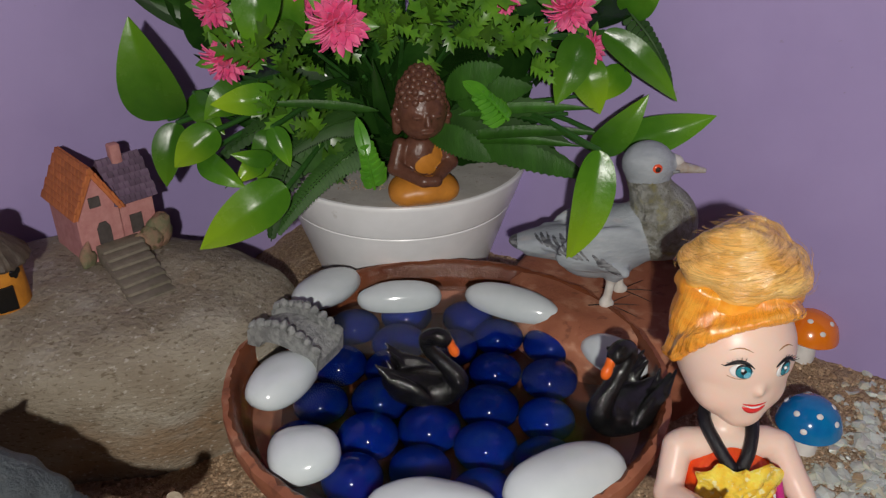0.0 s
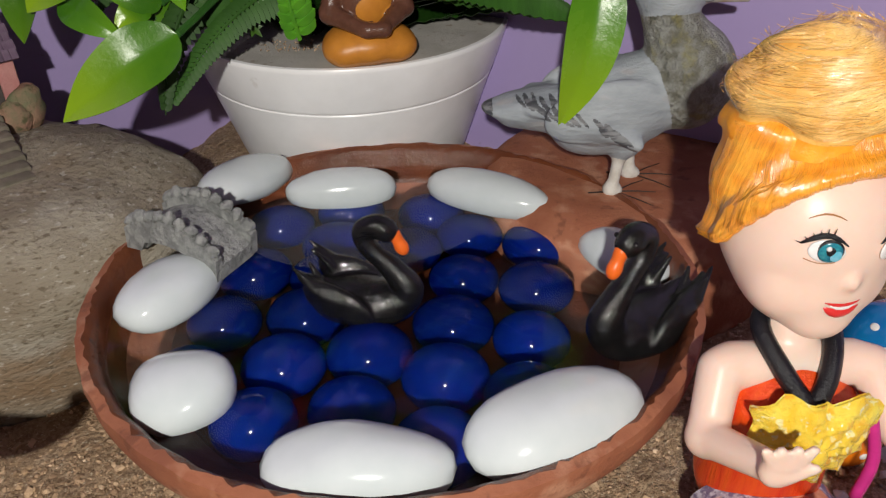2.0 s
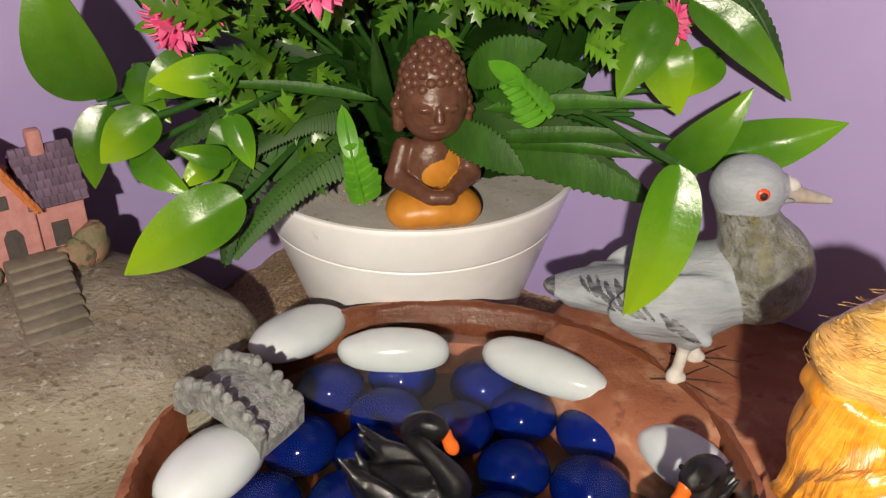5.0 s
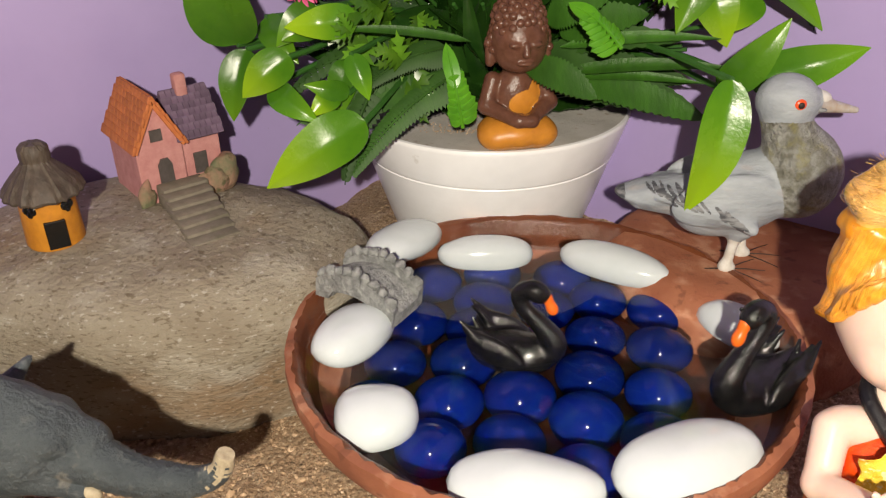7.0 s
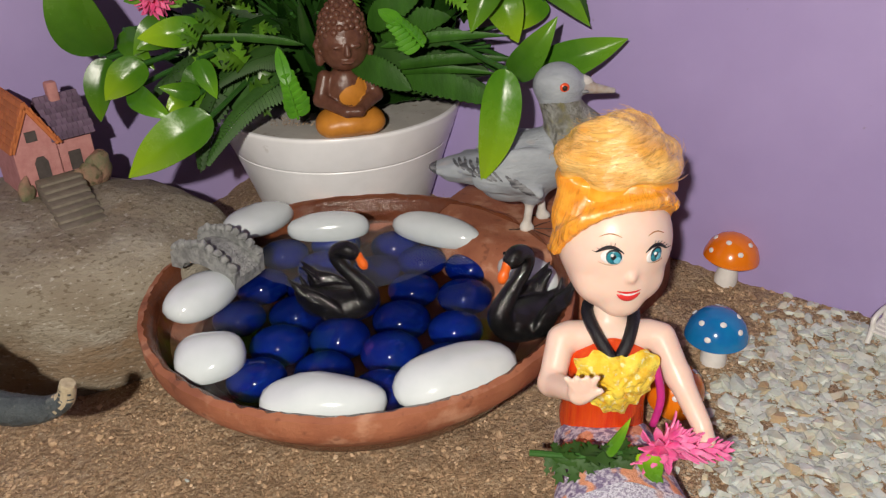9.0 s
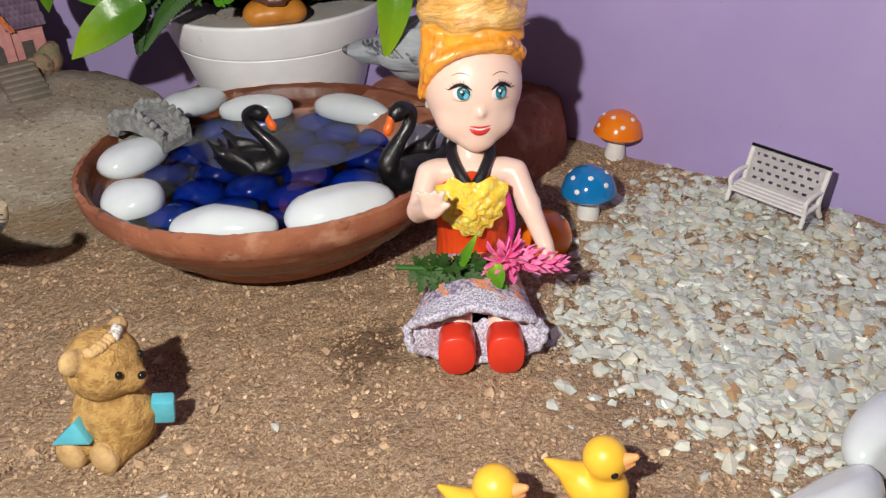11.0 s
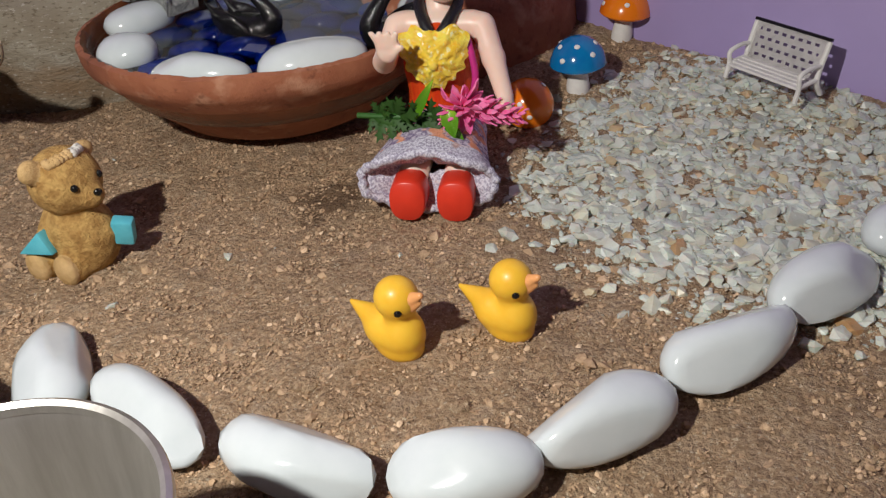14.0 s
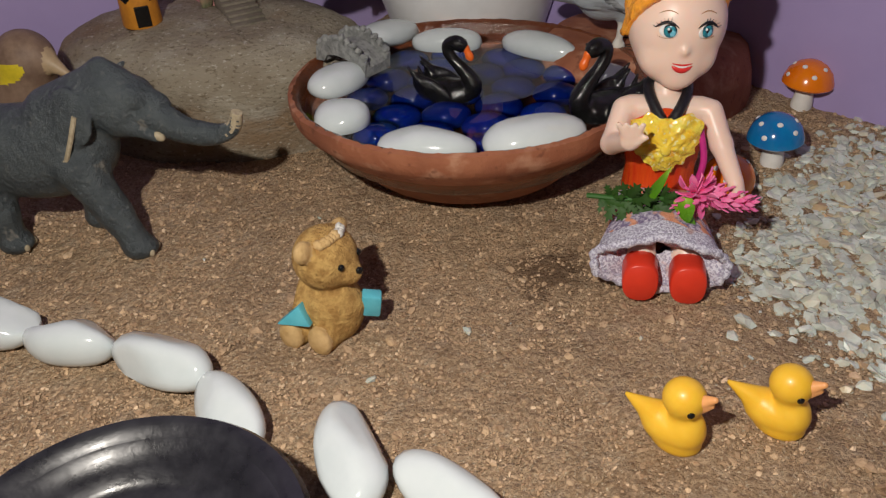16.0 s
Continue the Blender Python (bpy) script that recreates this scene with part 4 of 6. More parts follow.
def make_pigeon(m):
    sh = [(0, ("e", (0.001, 0, 0.0275), (0.0220, 0.0115, 0.0118), (0, -22, 0))), (1, ("e", (0.0185, 0, 0.0345), (0.0135, 0.0118, 0.0130), (0, -40, 0))), (1, ("c", (0.0165, 0, 0.0395), (0.0106, 0, 0.0500), 0.0108, 0.0070)),
          (0, ("e", (0.0104, 0, 0.0560), (0.0096, 0.0076, 0.0076))), (0, ("c", (-0.012, 0, 0.0255), (-0.0310, 0, 0.0250), 0.0070, 0.0040)), (0, ("e", (-0.0275, 0, 0.0256), (0.0125, 0.0062, 0.0030), (0, 4, 0))), (0, ("e", (-0.0240, 0, 0.0285), (0.0110, 0.0070, 0.0024), (0, -8, 0))),
          (5, ("c", (0.0170, 0, 0.0556), (0.0312, 0, 0.0540), 0.0027, 0.0009)), (4, ("e", (0.0202, 0, 0.0577), (0.0026, 0.0020, 0.0013)))]
    for s in (-1, 1):
        sh += [(0, ("e", (-0.006, s * 0.0098, 0.0290), (0.0165, 0.0030, 0.0078), (0, -10, s * -4))), (0, ("c", (-0.008, s * 0.0108, 0.0265), (-0.025, s * 0.0062, 0.0285), 0.0028, 0.0016)), (0, ("c", (0.004, s * 0.0118, 0.0215), (-0.010, s * 0.0108, 0.0262), 0.0018, 0.0016))]
        sh += [(0, ("e", (0.002, s * 0.0045, 0.0185), (0.005, 0.0038, 0.004))), (4, ("c", (0.003 + s * 0.002, s * 0.0050, 0.0165), (0.003 + s * 0.0035, s * 0.0050, 0.0052), 0.0018, 0.0016)), (4, ("c", (0.0020 + s * 0.0035, s * 0.005, 0.0052), (0.0050 + s * 0.0035, s * 0.005, 0.0050), 0.0015, 0.0012))]
    paints = [(2, ("e", (-0.0385, 0, 0.0262), (0.0022, 0.008, 0.004)))]
    for j in range(9):
        paints.append((2, ("e", (-0.0300 + 0.0022 * j, -0.009, 0.0302 - 0.0004 * j + 0.0008 * (j % 3)), (0.0034, 0.008, 0.00055 + 0.0002 * (j % 2)), (0, 24 + 9 * (j % 3), 0))))
    for j in range(7):
        paints.append((2, ("e", (-0.0075 + 0.0014 * j, -0.012, 0.0275 - 0.0008 * j - 0.0012 * (j % 2)), (0.0022, 0.007, 0.0006 + 0.0002 * (j % 3)), (0, 40 + 8 * (j % 2), 0))))
    pieces = [sculpt(sh, 0.00034, 0.0022, paints)]
    for s in (-1, 1):
        pieces += [(ball((0.0122, s * 0.0070, 0.0572), (0.0019, 0.0008, 0.0016), (0, 0, -s * 8)), 3), (ball((0.0123, s * 0.0077, 0.0572), (0.0010, 0.0004, 0.0009)), 6)]
        for a in (-34, 2, 36):
            d = Vector((math.cos(radians(a)), math.sin(radians(a)), 0))
            o = Vector((0.004 + s * 0.0035, s * 0.005, 0.0046))
            pieces.append((sweep([o, o + d * 0.007, o + d * 0.0125 + Vector((0, 0, -0.0004))], [0.00022, 0.00018, 0.00012], 5), 6))
        o = Vector((0.004 + s * 0.0035, s * 0.005, 0.0046))
        pieces.append((sweep([o, o + Vector((-0.008, 0.001 * s, 0))], [0.0004, 0.0002], 6), 6))
    pieces.append((ball((0.0195, -0.0026, 0.0545), (0.0024, 0.0007, 0.0007)), 2))
    return figure("pigeon_figurine", pieces, ("pigeon", "pchest", "pdark", "red_eye", "chalk", "horn", "wire"), m, "painted grey pigeon figurine with orange eyes and mottled olive chest", "pigeon figurine")


make_pigeon(pose(0.0545, 0.2281, 0.0290, 0, 0, -4) @ Matrix.Diagonal((0.82, 0.95, 0.93, 1)))


def make_elephant(m):
    trunk = [tuple(v) for v in curve([(0.033, 0, 0.0445), (0.044, -0.001, 0.0405), (0.053, -0.002, 0.0365), (0.0625, -0.003, 0.0355), (0.0688, -0.0035, 0.0378), (0.0710, -0.004, 0.0425)], 4)]
    girth = [0.0080, 0.0074, 0.0067, 0.0060, 0.0054, 0.0049, 0.0045, 0.0042, 0.0039, 0.0037, 0.0037, 0.0034, 0.0031, 0.0028, 0.0026, 0.0024, 0.0022, 0.0021, 0.0020, 0.0019, 0.0017]
    sh = [(0, ("e", (0, 0, 0.0298), (0.0265, 0.0132, 0.0148))), (0, ("e", (-0.014, 0, 0.0302), (0.0155, 0.0122, 0.0140))), (0, ("e", (0.014, 0, 0.034), (0.015, 0.0118, 0.014))), (0, ("e", (0.0320, 0, 0.0440), (0.0105, 0.0095, 0.0095), (0, 30, 0))), (0, ("e", (0.0320, 0, 0.0480), (0.0060, 0.0078, 0.0056))), (0, ("c", (0.010, 0, 0.040), (0.030, 0, 0.0475), 0.0080, 0.0080)),
          (0, ("c", (0.0225, 0.0085, 0.0440), (0.0295, 0.0172, 0.0508), 0.0042, 0.0008)), (0, ("c", (0.0300, 0.0, 0.0548), (0.0440, 0, 0.0425), 0.0026, 0.0052)), (0, ("c", (0.0300, 0.0, 0.0545), (0.0120, 0, 0.0420), 0.0026, 0.0080)), (0, ("c", (0.0395, 0.0040, 0.0475), (0.0400, -0.0045, 0.0475), 0.0026, 0.0026))]
    for x0, x1, y0, y1 in ((0.018, 0.0315, -0.0075, -0.0120), (0.014, 0.0100, 0.008, 0.0090), (-0.017, -0.0130, -0.0075, -0.0085), (-0.018, -0.0270, 0.0075, 0.0080)):
        k = ((x0 + x1) / 2 + (0.001 if x1 > x0 else -0.001), (y0 + y1) / 2, 0.0135)
        sh += [(0, ("c", (x0, y0, 0.027), k, 0.0078, 0.0052)), (0, ("c", k, (x1, y1, 0.0035), 0.0052, 0.0046)), (0, ("e", (x1 + 0.001, y1, 0.0022), (0.0056, 0.005, 0.0026)))]
    for s in (-1, 1):
        sh += [(0, ("e", (0.0215, s * 0.0094, 0.0440), (0.0070, 0.0020, 0.0085), (s * 12, -24, s * 12))), (0, ("c", (0.038, s * 0.0050, 0.0385), (0.0445, s * 0.0055, 0.0360), 0.0022, 0.0017))]
    pieces = [sculpt(sh, 0.0008, 0.003)]
    tube = curve(trunk, 3)
    wide = [float(np.interp(i / (len(tube) - 1), np.linspace(0, 1, len(girth)), girth)) * (1 + 0.045 * (i % 2) * (i > 14)) for i in range(len(tube))]
    worn = [0 if i < 49 + 5 * math.sin(k * 1.9) + 3 * math.sin(i * 2.3 + k) else 1 for i in range(len(tube) - 1) for k in range(16)]
    pieces.append((sweep(tube, wide, 16), worn + [0, 1]))
    for s in (-1, 1):
        pieces += [(ball((0.0455, s * 0.0058, 0.0362), (0.0020, 0.0013, 0.0014), (0, 25, 0)), 1), (ball((0.0345, s * 0.0078, 0.0475), (0.0009, 0.0006, 0.0009)), 2)]
        pieces.append((sweep(curve([(0.0240, s * 0.0122, 0.0450), (0.0212, s * 0.0134, 0.0385), (0.0175, s * 0.0130, 0.0320)], 4), 0.0008, 8), 1))
        pieces.append((ball((0.0170, s * 0.0128, 0.0305), (0.0018, 0.0011, 0.0022)), 1))
    for x1, y1 in ((0.0315, -0.0120), (0.0100, 0.0090), (-0.0130, -0.0085), (-0.0270, 0.0080)):
        for j in (-1, 0, 1):
            pieces.append((ball((x1 + 0.0052, y1 + 0.0026 * j, 0.0016), (0.0010, 0.0011, 0.0013)), 1))
    pieces.append((sweep(curve([(-0.0275, 0, 0.040), (-0.032, 0, 0.031), (-0.031, 0, 0.020)], 4), 0.0012, 8), 0))
    return figure("elephant_figurine", pieces, ("elephant", "tusk", "ink"), m, "grey-blue rubber toy elephant with raised trunk and worn pale paint", "toy elephant")


make_elephant(pose(-0.1305, 0.1260, -0.0025, 0, 0, 7) @ Matrix.Diagonal((1, 0.94, 1.09, 1)))


def make_bear(m):
    """Sits facing +x."""
    face = pose(0.001, 0, 0.0238, 0, 0, -6)
    hp = lambda x, y, z: tuple(face @ Vector((x, y, z)))
    sh = [(0, ("e", (0.0005, 0, 0.0092), (0.0094, 0.0084, 0.0100))), (0, ("e", (0.001, 0, 0.0238), (0.0086, 0.0088, 0.0080))), (0, ("e", hp(0.0070, 0, -0.0026), (0.0034, 0.0036, 0.0030), (0, 0, -20)))]
    for s in (-1, 1):
        sh += [(1, ("e", hp(-0.0005, s * 0.0080, 0.0056 if s < 0 else 0.0042), (0.0020, 0.0030, 0.0028 if s < 0 else 0.0022), (0, 0, -6))), (0, ("c", (s * 0.0035 - 0.001, -0.002, 0.0046), (s * 0.0042 - 0.0025, -0.0070, 0.0044), 0.0044, 0.0040)), (1, ("e", (s * 0.0044 - 0.0028, -0.0100, 0.0048), (0.0036, 0.0018, 0.0040), (0, 0, -8))),
               (0, ("c", (s * 0.0050, -0.001, 0.0150), (0.0078 if s > 0 else -0.0045, 0.001 if s > 0 else -0.0070, 0.0108), 0.0028, 0.0026))]
    pieces = [sculpt(sh, 0.0005, 0.0012)]
    pieces += [(ball(hp(0.0102, 0, -0.0014), (0.0008, 0.0011, 0.0009), (0, 0, -30)), 2)]
    for s in (-1, 1):
        pieces.append((ball(hp(0.0076, s * 0.0040, 0.0010), 0.0009), 2))
    bm = box(0.0075, 0.0040, 0.0062, 0.0008)
    bm.verts.ensure_lookup_table()
    cuff = [v.co.copy() for v in bm.verts], [tuple(v.index for v in f.verts) for f in bm.faces]
    bm.free()
    t1 = pose(0.0112, 0.0030, 0.0100, 6, 10, 25)
    pieces.append((([t1 @ Vector((v.x * 0.72, v.y, v.z * 1.05)) for v in cuff[0]], cuff[1]), 3))
    bm = prism([(-0.0050, 0), (0.0046, 0.0002), (0.0018, 0.0058)], 0.0034)
    bmesh.ops.bevel(bm, geom=bm.edges[:], offset=0.0004, segments=2, affect="EDGES", profile=0.5)
    bm.verts.index_update()
    t2 = pose(-0.0048, -0.0112, 0.0090, -8, 0, 8)
    pieces.append((([t2 @ v.co for v in bm.verts], [tuple(v.index for v in f.verts) for f in bm.faces]), 3))
    bm.free()
    rng = random.Random(2)
    for i in range(22):
        a = -0.9 + 1.8 * (i % 11) / 10
        d = Vector((0.30 + 0.16 * math.cos(a * 2) + 0.10 * (i // 11), math.sin(a) * 0.78, 0.9)).normalized()
        p = hp(d.x * 0.0087, d.y * 0.0089, d.z * 0.0081)
        pieces.append((ball(p, rng.uniform(0.0009, 0.0014), (rng.uniform(0, 90), rng.uniform(0, 90), 0), src=GRAIN), 4 if a > 0.05 else 1))
    return figure("bear_figurine", pieces, ("bear", "bear_light", "ink", "aqua", "chalk"), m, "sitting brown teddy bear figurine with aqua cuffs and white flowers", "toy bear")


make_bear(pose(-0.0225, 0.0900, -0.0050, 0, 0, -10) @ Matrix.Diagonal((1.03, 1.03, 1.12, 1)))


def make_bird(m):
    sh = [(0, ("e", (-0.014, 0, 0.020), (0.024, 0.014, 0.015), (0, -24, 0))), (0, ("c", (-0.002, 0, 0.028), (0.002, 0, 0.040), 0.0115, 0.0098)), (0, ("e", (0.003, 0, 0.0420), (0.0105, 0.0092, 0.0092))), (2, ("c", (0.010, 0, 0.0425), (0.0205, 0, 0.0362), 0.0042, 0.0010)), (0, ("c", (-0.03, 0, 0.015), (-0.052, 0, 0.006), 0.008, 0.003))]
    for s in (-1, 1):
        sh.append((0, ("c", (-0.006, s * 0.006, 0.012), (-0.006, s * 0.006, 0.001), 0.003, 0.0035)))
    paints = [(1, ("e", (0.0005, -0.008, 0.0392), (0.0085, 0.006, 0.0036), (0, -14, 0))), (1, ("e", (0.0005, 0.008, 0.0392), (0.0085, 0.006, 0.0036), (0, -14, 0)))]
    pieces = [sculpt(sh, 0.0008, 0.003, paints)]
    for s in (-1, 1):
        pieces.append((ball((0.0030, s * 0.0090, 0.0428), (0.0020, 0.0008, 0.0017)), 3))
    return figure("bird_figurine", pieces, ("bbird", "byellow", "bbeige", "beak"), m, "brown painted bird figurine with yellow cheek patch behind the elephant", "bird figurine")


make_bird(pose(-0.1600, 0.1690, 0.0, 0, 0, -6) @ Matrix.Diagonal((1, 1, 1.07, 1)))


def make_doll(m):
    skin = [("c", (-0.0095, 0.008, 0.0405), (0.0095, 0.008, 0.0405), 0.0040, 0.0040), ("c", (0, 0.010, 0.040), (0, 0.014, 0.050), 0.0048, 0.0042),
            ("c", (-0.0120, 0.007, 0.0405), (-0.0150, 0.000, 0.0325), 0.0036, 0.0032), ("c", (-0.0150, 0.000, 0.0325), (-0.0108, -0.012, 0.0390), 0.0031, 0.0024), ("e", (-0.0105, -0.0145, 0.0410), (0.0030, 0.0016, 0.0034)),
            ("c", (0.0125, 0.007, 0.0405), (0.0160, 0.001, 0.0330), 0.0036, 0.0032), ("c", (0.0160, 0.001, 0.0330), (0.0198, -0.009, 0.0260), 0.0031, 0.0024), ("e", (0.0203, -0.0115, 0.0245), (0.0022, 0.0032, 0.0020))]
    for i in range(4):
        skin.append(("c", (-0.0125 + 0.0014 * i, -0.0150, 0.0430), (-0.0140 + 0.0022 * i, -0.0160, 0.0462), 0.0009, 0.0007))
    skin.append(("c", (-0.0085, -0.0150, 0.0405), (-0.0062, -0.0160, 0.0425), 0.0009, 0.0007))
    sh = [(0, s) for s in skin]
    pieces = [sculpt(sh, 0.0006, 0.0012)]
    bod = [(4, ("e", (0, 0.008, 0.0300), (0.0112, 0.0085, 0.0135))), (4, ("e", (0, 0.005, 0.0345), (0.0108, 0.0078, 0.0062))), (4, ("c", (0, 0.010, 0.014), (0, 0.008, 0.030), 0.011, 0.0095))]
    pieces.append(sculpt(bod, 0.0007, 0.002))
    turn = pose(0.0010, 0.0165, 0.0625, 0, 2.5, 9)
    hd = lambda p: tuple(turn @ Vector(p))
    head = [(0, ("e", hd((0, 0, 0.001)), (0.0138, 0.0132, 0.0150), (0, 2.5, 12))), (0, ("e", hd((0, -0.003, -0.0072)), (0.0106, 0.0100, 0.0088), (0, 2.5, 12))), (0, ("e", hd((0, -0.0090, -0.0122)), (0.0046, 0.0034, 0.0034), (0, 2.5, 12))), (0, ("e", hd((0, -0.0130, -0.0028)), (0.0009, 0.0011, 0.0010), (0, 2.5, 12))),
            (0, ("e", hd((-0.0066, -0.0058, -0.0068)), (0.0040, 0.0042, 0.0046), (0, 2.5, 12))), (0, ("e", hd((0.0066, -0.0058, -0.0068)), (0.0040, 0.0042, 0.0046), (0, 2.5, 12)))]
    pieces.append(sculpt(head, 0.0006, 0.002))
    hair = [(3, ("e", hd((0, 0.0040, 0.0058)), (0.0145, 0.0127, 0.0135), (0, 0, 11)))]
    line = curve([(-0.0136, 0.0070, -0.0040), (-0.0138, 0.0020, -0.0022), (-0.0136, -0.0005, -0.0005), (-0.0122, -0.0056, 0.0062), (-0.0064, -0.0092, 0.0122), (0.0030, -0.0090, 0.0140), (0.0100, -0.0058, 0.0130), (0.0134, -0.0005, 0.0085)], 3)
    fringe = line
    for a, b in zip(line, line[1:]):
        hair.append((3, ("c", hd(a), hd(b), 0.0007, 0.0007)))
    line = curve([(-0.0140, 0.0010, 0.0010), (-0.0122, -0.0050, 0.0080), (-0.0050, -0.0082, 0.0125), (0.0050, -0.0080, 0.0130), (0.0130, -0.0020, 0.0100)], 3)
    for a, b in zip(line, line[1:]):
        hair.append((3, ("c", hd(a), hd(b), 0.0007, 0.0007)))
    hair += [
            (2, ("e", hd((0, 0.0030, 0.0206)), (0.0145, 0.0124, 0.0066))), (2, ("e", hd((-0.0008, 0.0030, 0.0246)), (0.0110, 0.0102, 0.0062))), (3, ("e", hd((0.0, 0.0040, 0.0146)), (0.0141, 0.0116, 0.0078)))]
    (vs, fs), slot = sculpt(hair, 0.0006, 0.0018)
    c = turn @ Vector((0, 0.003, 0.0217))

    def lumps(v):
        """The loose, uneven winding of the bun."""
        return 0.0016 * noise.noise(v * 115 + Vector((4, 0, 0))) + 0.0006 * noise.noise(v * 280)
    out = []
    for v in vs:
        v = Vector(v)
        d = (v - c).normalized()
        out.append(v + d * (lumps(v) if v.z > c.z - 0.008 else 0))
    pieces.append(((out, fs), [16 if q == 3 else 17 for q in slot]))
    rng = random.Random(7)
    # locks wound over the bun: neighbouring strands run along together
    bun = [x for x in hair if x[0] == 2]
    ways, sizes = [], []
    for i in range(260):
        a, b = rng.uniform(0, 2 * math.pi), rng.uniform(-0.55, 1.4)
        da, db, speed, wob = rng.uniform(0.6, 1.5), 0.25 + 0.5 * noise.noise(Vector((a, b, 5))), rng.uniform(2, 5), rng.uniform(0.02, 0.08)
        for q in range(13):
            o1, o2 = rng.gauss(0, 0.05), rng.gauss(0, 0.05)
            way = []
            for j in range(12):
                t = j / 11
                aa, bb = a + o1 + da * t, max(-0.5, b + o2 + db * t + wob * math.sin(t * speed + i))
                e = Vector((math.cos(aa) * math.cos(bb), math.sin(aa) * math.cos(bb), math.sin(bb)))
                way.append(c + e * 0.016)
            ways.append(way)
            sizes.append(rng.uniform(0.00004, 0.00009))
    P, G = drape([p for w in ways for p in w], bun, 0.0018, 0.00016)
    for i, size in enumerate(sizes):
        path = [Vector(P[i * 12 + j]) + Vector(G[i * 12 + j]) * (lumps(Vector(P[i * 12 + j])) + (0.0015 * (j / 11) ** 3 if i % 29 == 0 else 0)) for j in range(12)]
        pieces.append((sweep(path, size if i % 29 else 0.00004, 4), 2))
    # combed strands from the hairline up under the bun
    scalp = [x for x in hair if x[0] == 3]
    ways, sizes = [], []
    for i in range(3000):
        u = rng.random() * (len(fringe) - 1)
        k = int(u)
        p = Vector(fringe[k]).lerp(Vector(fringe[min(k + 1, len(fringe) - 1)]), u - k)
        out = Vector((p.x, p.y, p.z * 0.5)).normalized()
        q = Vector((p.x * 0.84 + rng.uniform(-0.0008, 0.0008), p.y * 0.7 - 0.0010, 0.0182))
        low = p + Vector((0, 0, -rng.uniform(0.0004, 0.0014))) + out * 0.0004
        ways.append([hd(v) for v in curve([low, p + out * 0.0012, (p + q) / 2 + out * 0.0012, q], 4)])
        sizes.append(rng.uniform(0.00005, 0.00010))
    n = len(ways[0])
    P, G = drape([p for w in ways for p in w], scalp, 0.0018, 0.00016)
    for i, size in enumerate(sizes):
        path = [Vector(ways[i][0])] + [Vector(P[i * n + j]) + Vector(G[i * n + j]) * 0.0002 * noise.noise(Vector(P[i * n + j]) * 500) for j in range(1, n)]
        pieces.append((sweep(path, size, 4), 3))

    def on_face(x, z, out=0.0):
        y = -0.0132 * math.sqrt(max(0, 1 - (x / 0.0138) ** 2 - ((z - 0.001) / 0.015) ** 2))
        return hd((x, y - out, z))
    for s in (-1, 1):
        ex, ez = s * 0.0051, 0.0024
        yaw = 12 + s * 24
        gaze = 0.0003
        pieces += [(ball(on_face(ex, ez), (0.0026, 0.0004, 0.0019), (0, -s * 6, yaw)), 5), (ball(on_face(ex + gaze, ez + 0.0002, 0.00022), (0.0019, 0.0004, 0.0019), (0, 0, yaw)), 9), (ball(on_face(ex + gaze, ez + 0.0001, 0.00034), (0.0017, 0.0004, 0.0017), (0, 0, yaw)), 6),
                   (ball(on_face(ex + gaze + 0.0006, ez - 0.0003, 0.00052), (0.0009, 0.0003, 0.0010), (0, 0, yaw)), 15), (ball(on_face(ex + gaze - 0.0001, ez + 0.0003, 0.00056), (0.0008, 0.0003, 0.0009), (0, 0, yaw)), 9), (ball(on_face(ex + gaze - 0.0005, ez + 0.0008, 0.0008), (0.0004, 0.0003, 0.0004)), 5)]
        arc = [on_face(ex + s * (0.0033 - 0.0058 * j / 8), ez + 0.0004 + 0.0021 * math.sin(math.pi * (0.06 + 0.82 * j / 8)), 0.00035) for j in range(9)]
        pieces.append((sweep(arc, [0.00018, 0.00032, 0.00042, 0.00046, 0.00044, 0.0004, 0.00032, 0.00022, 0.0001], 6), 9))
        for j in range(6):
            b = Vector(arc[j])
            pieces.append((sweep([b, b + turn.to_3x3() @ Vector((s * (0.0011 - 0.00022 * j), -0.0002, 0.0006 + 0.00016 * j))], [0.00012, 0.00004], 4), 9))
        low = [on_face(ex + s * (0.0026 - 0.0040 * j / 5), ez - 0.0012 - 0.0008 * math.sin(math.pi * (0.15 + 0.7 * j / 5)), 0.00015) for j in range(6)]
        pieces.append((sweep(low, 0.00007, 4), 8))
        brow = [on_face(ex - s * 0.0020 + s * 0.0046 * j / 5, ez + 0.0047 - 0.0004 * j / 5 + 0.0008 * math.sin(math.pi * j / 5), 0.0001) for j in range(6)]
        pieces.append((sweep(brow, [0.00006, 0.00012, 0.00015, 0.00015, 0.00011, 0.00006], 6), 8))
    # a smiling open mouth: lower lip, thin upper lip, a white line of teeth between
    mouth = lambda x, z: hd((x, -0.0135, z))
    for slot_, rise, base, wide in ((7, 0.0012, -0.0086, (0.0002, 0.0007, 0.0010, 0.0012, 0.0012, 0.0012, 0.0010, 0.0007, 0.0002)), (7, 0.00045, -0.0070, (0.0001, 0.00026, 0.00038, 0.00042, 0.00036, 0.00042, 0.00038, 0.00026, 0.0001)), (5, 0.0006, -0.0076, (0.0001, 0.0002, 0.0003, 0.0003, 0.0003, 0.0003, 0.0003, 0.0002, 0.0001))):
        span = 0.0031 if slot_ == 7 else 0.0022
        P, G = drape([mouth(span * (j - 4) / 4, base + rise * ((j - 4) / 4) ** 2) for j in range(9)], head, 0.002, 0.0)
        sink = 0.6 if slot_ == 7 else 0.2
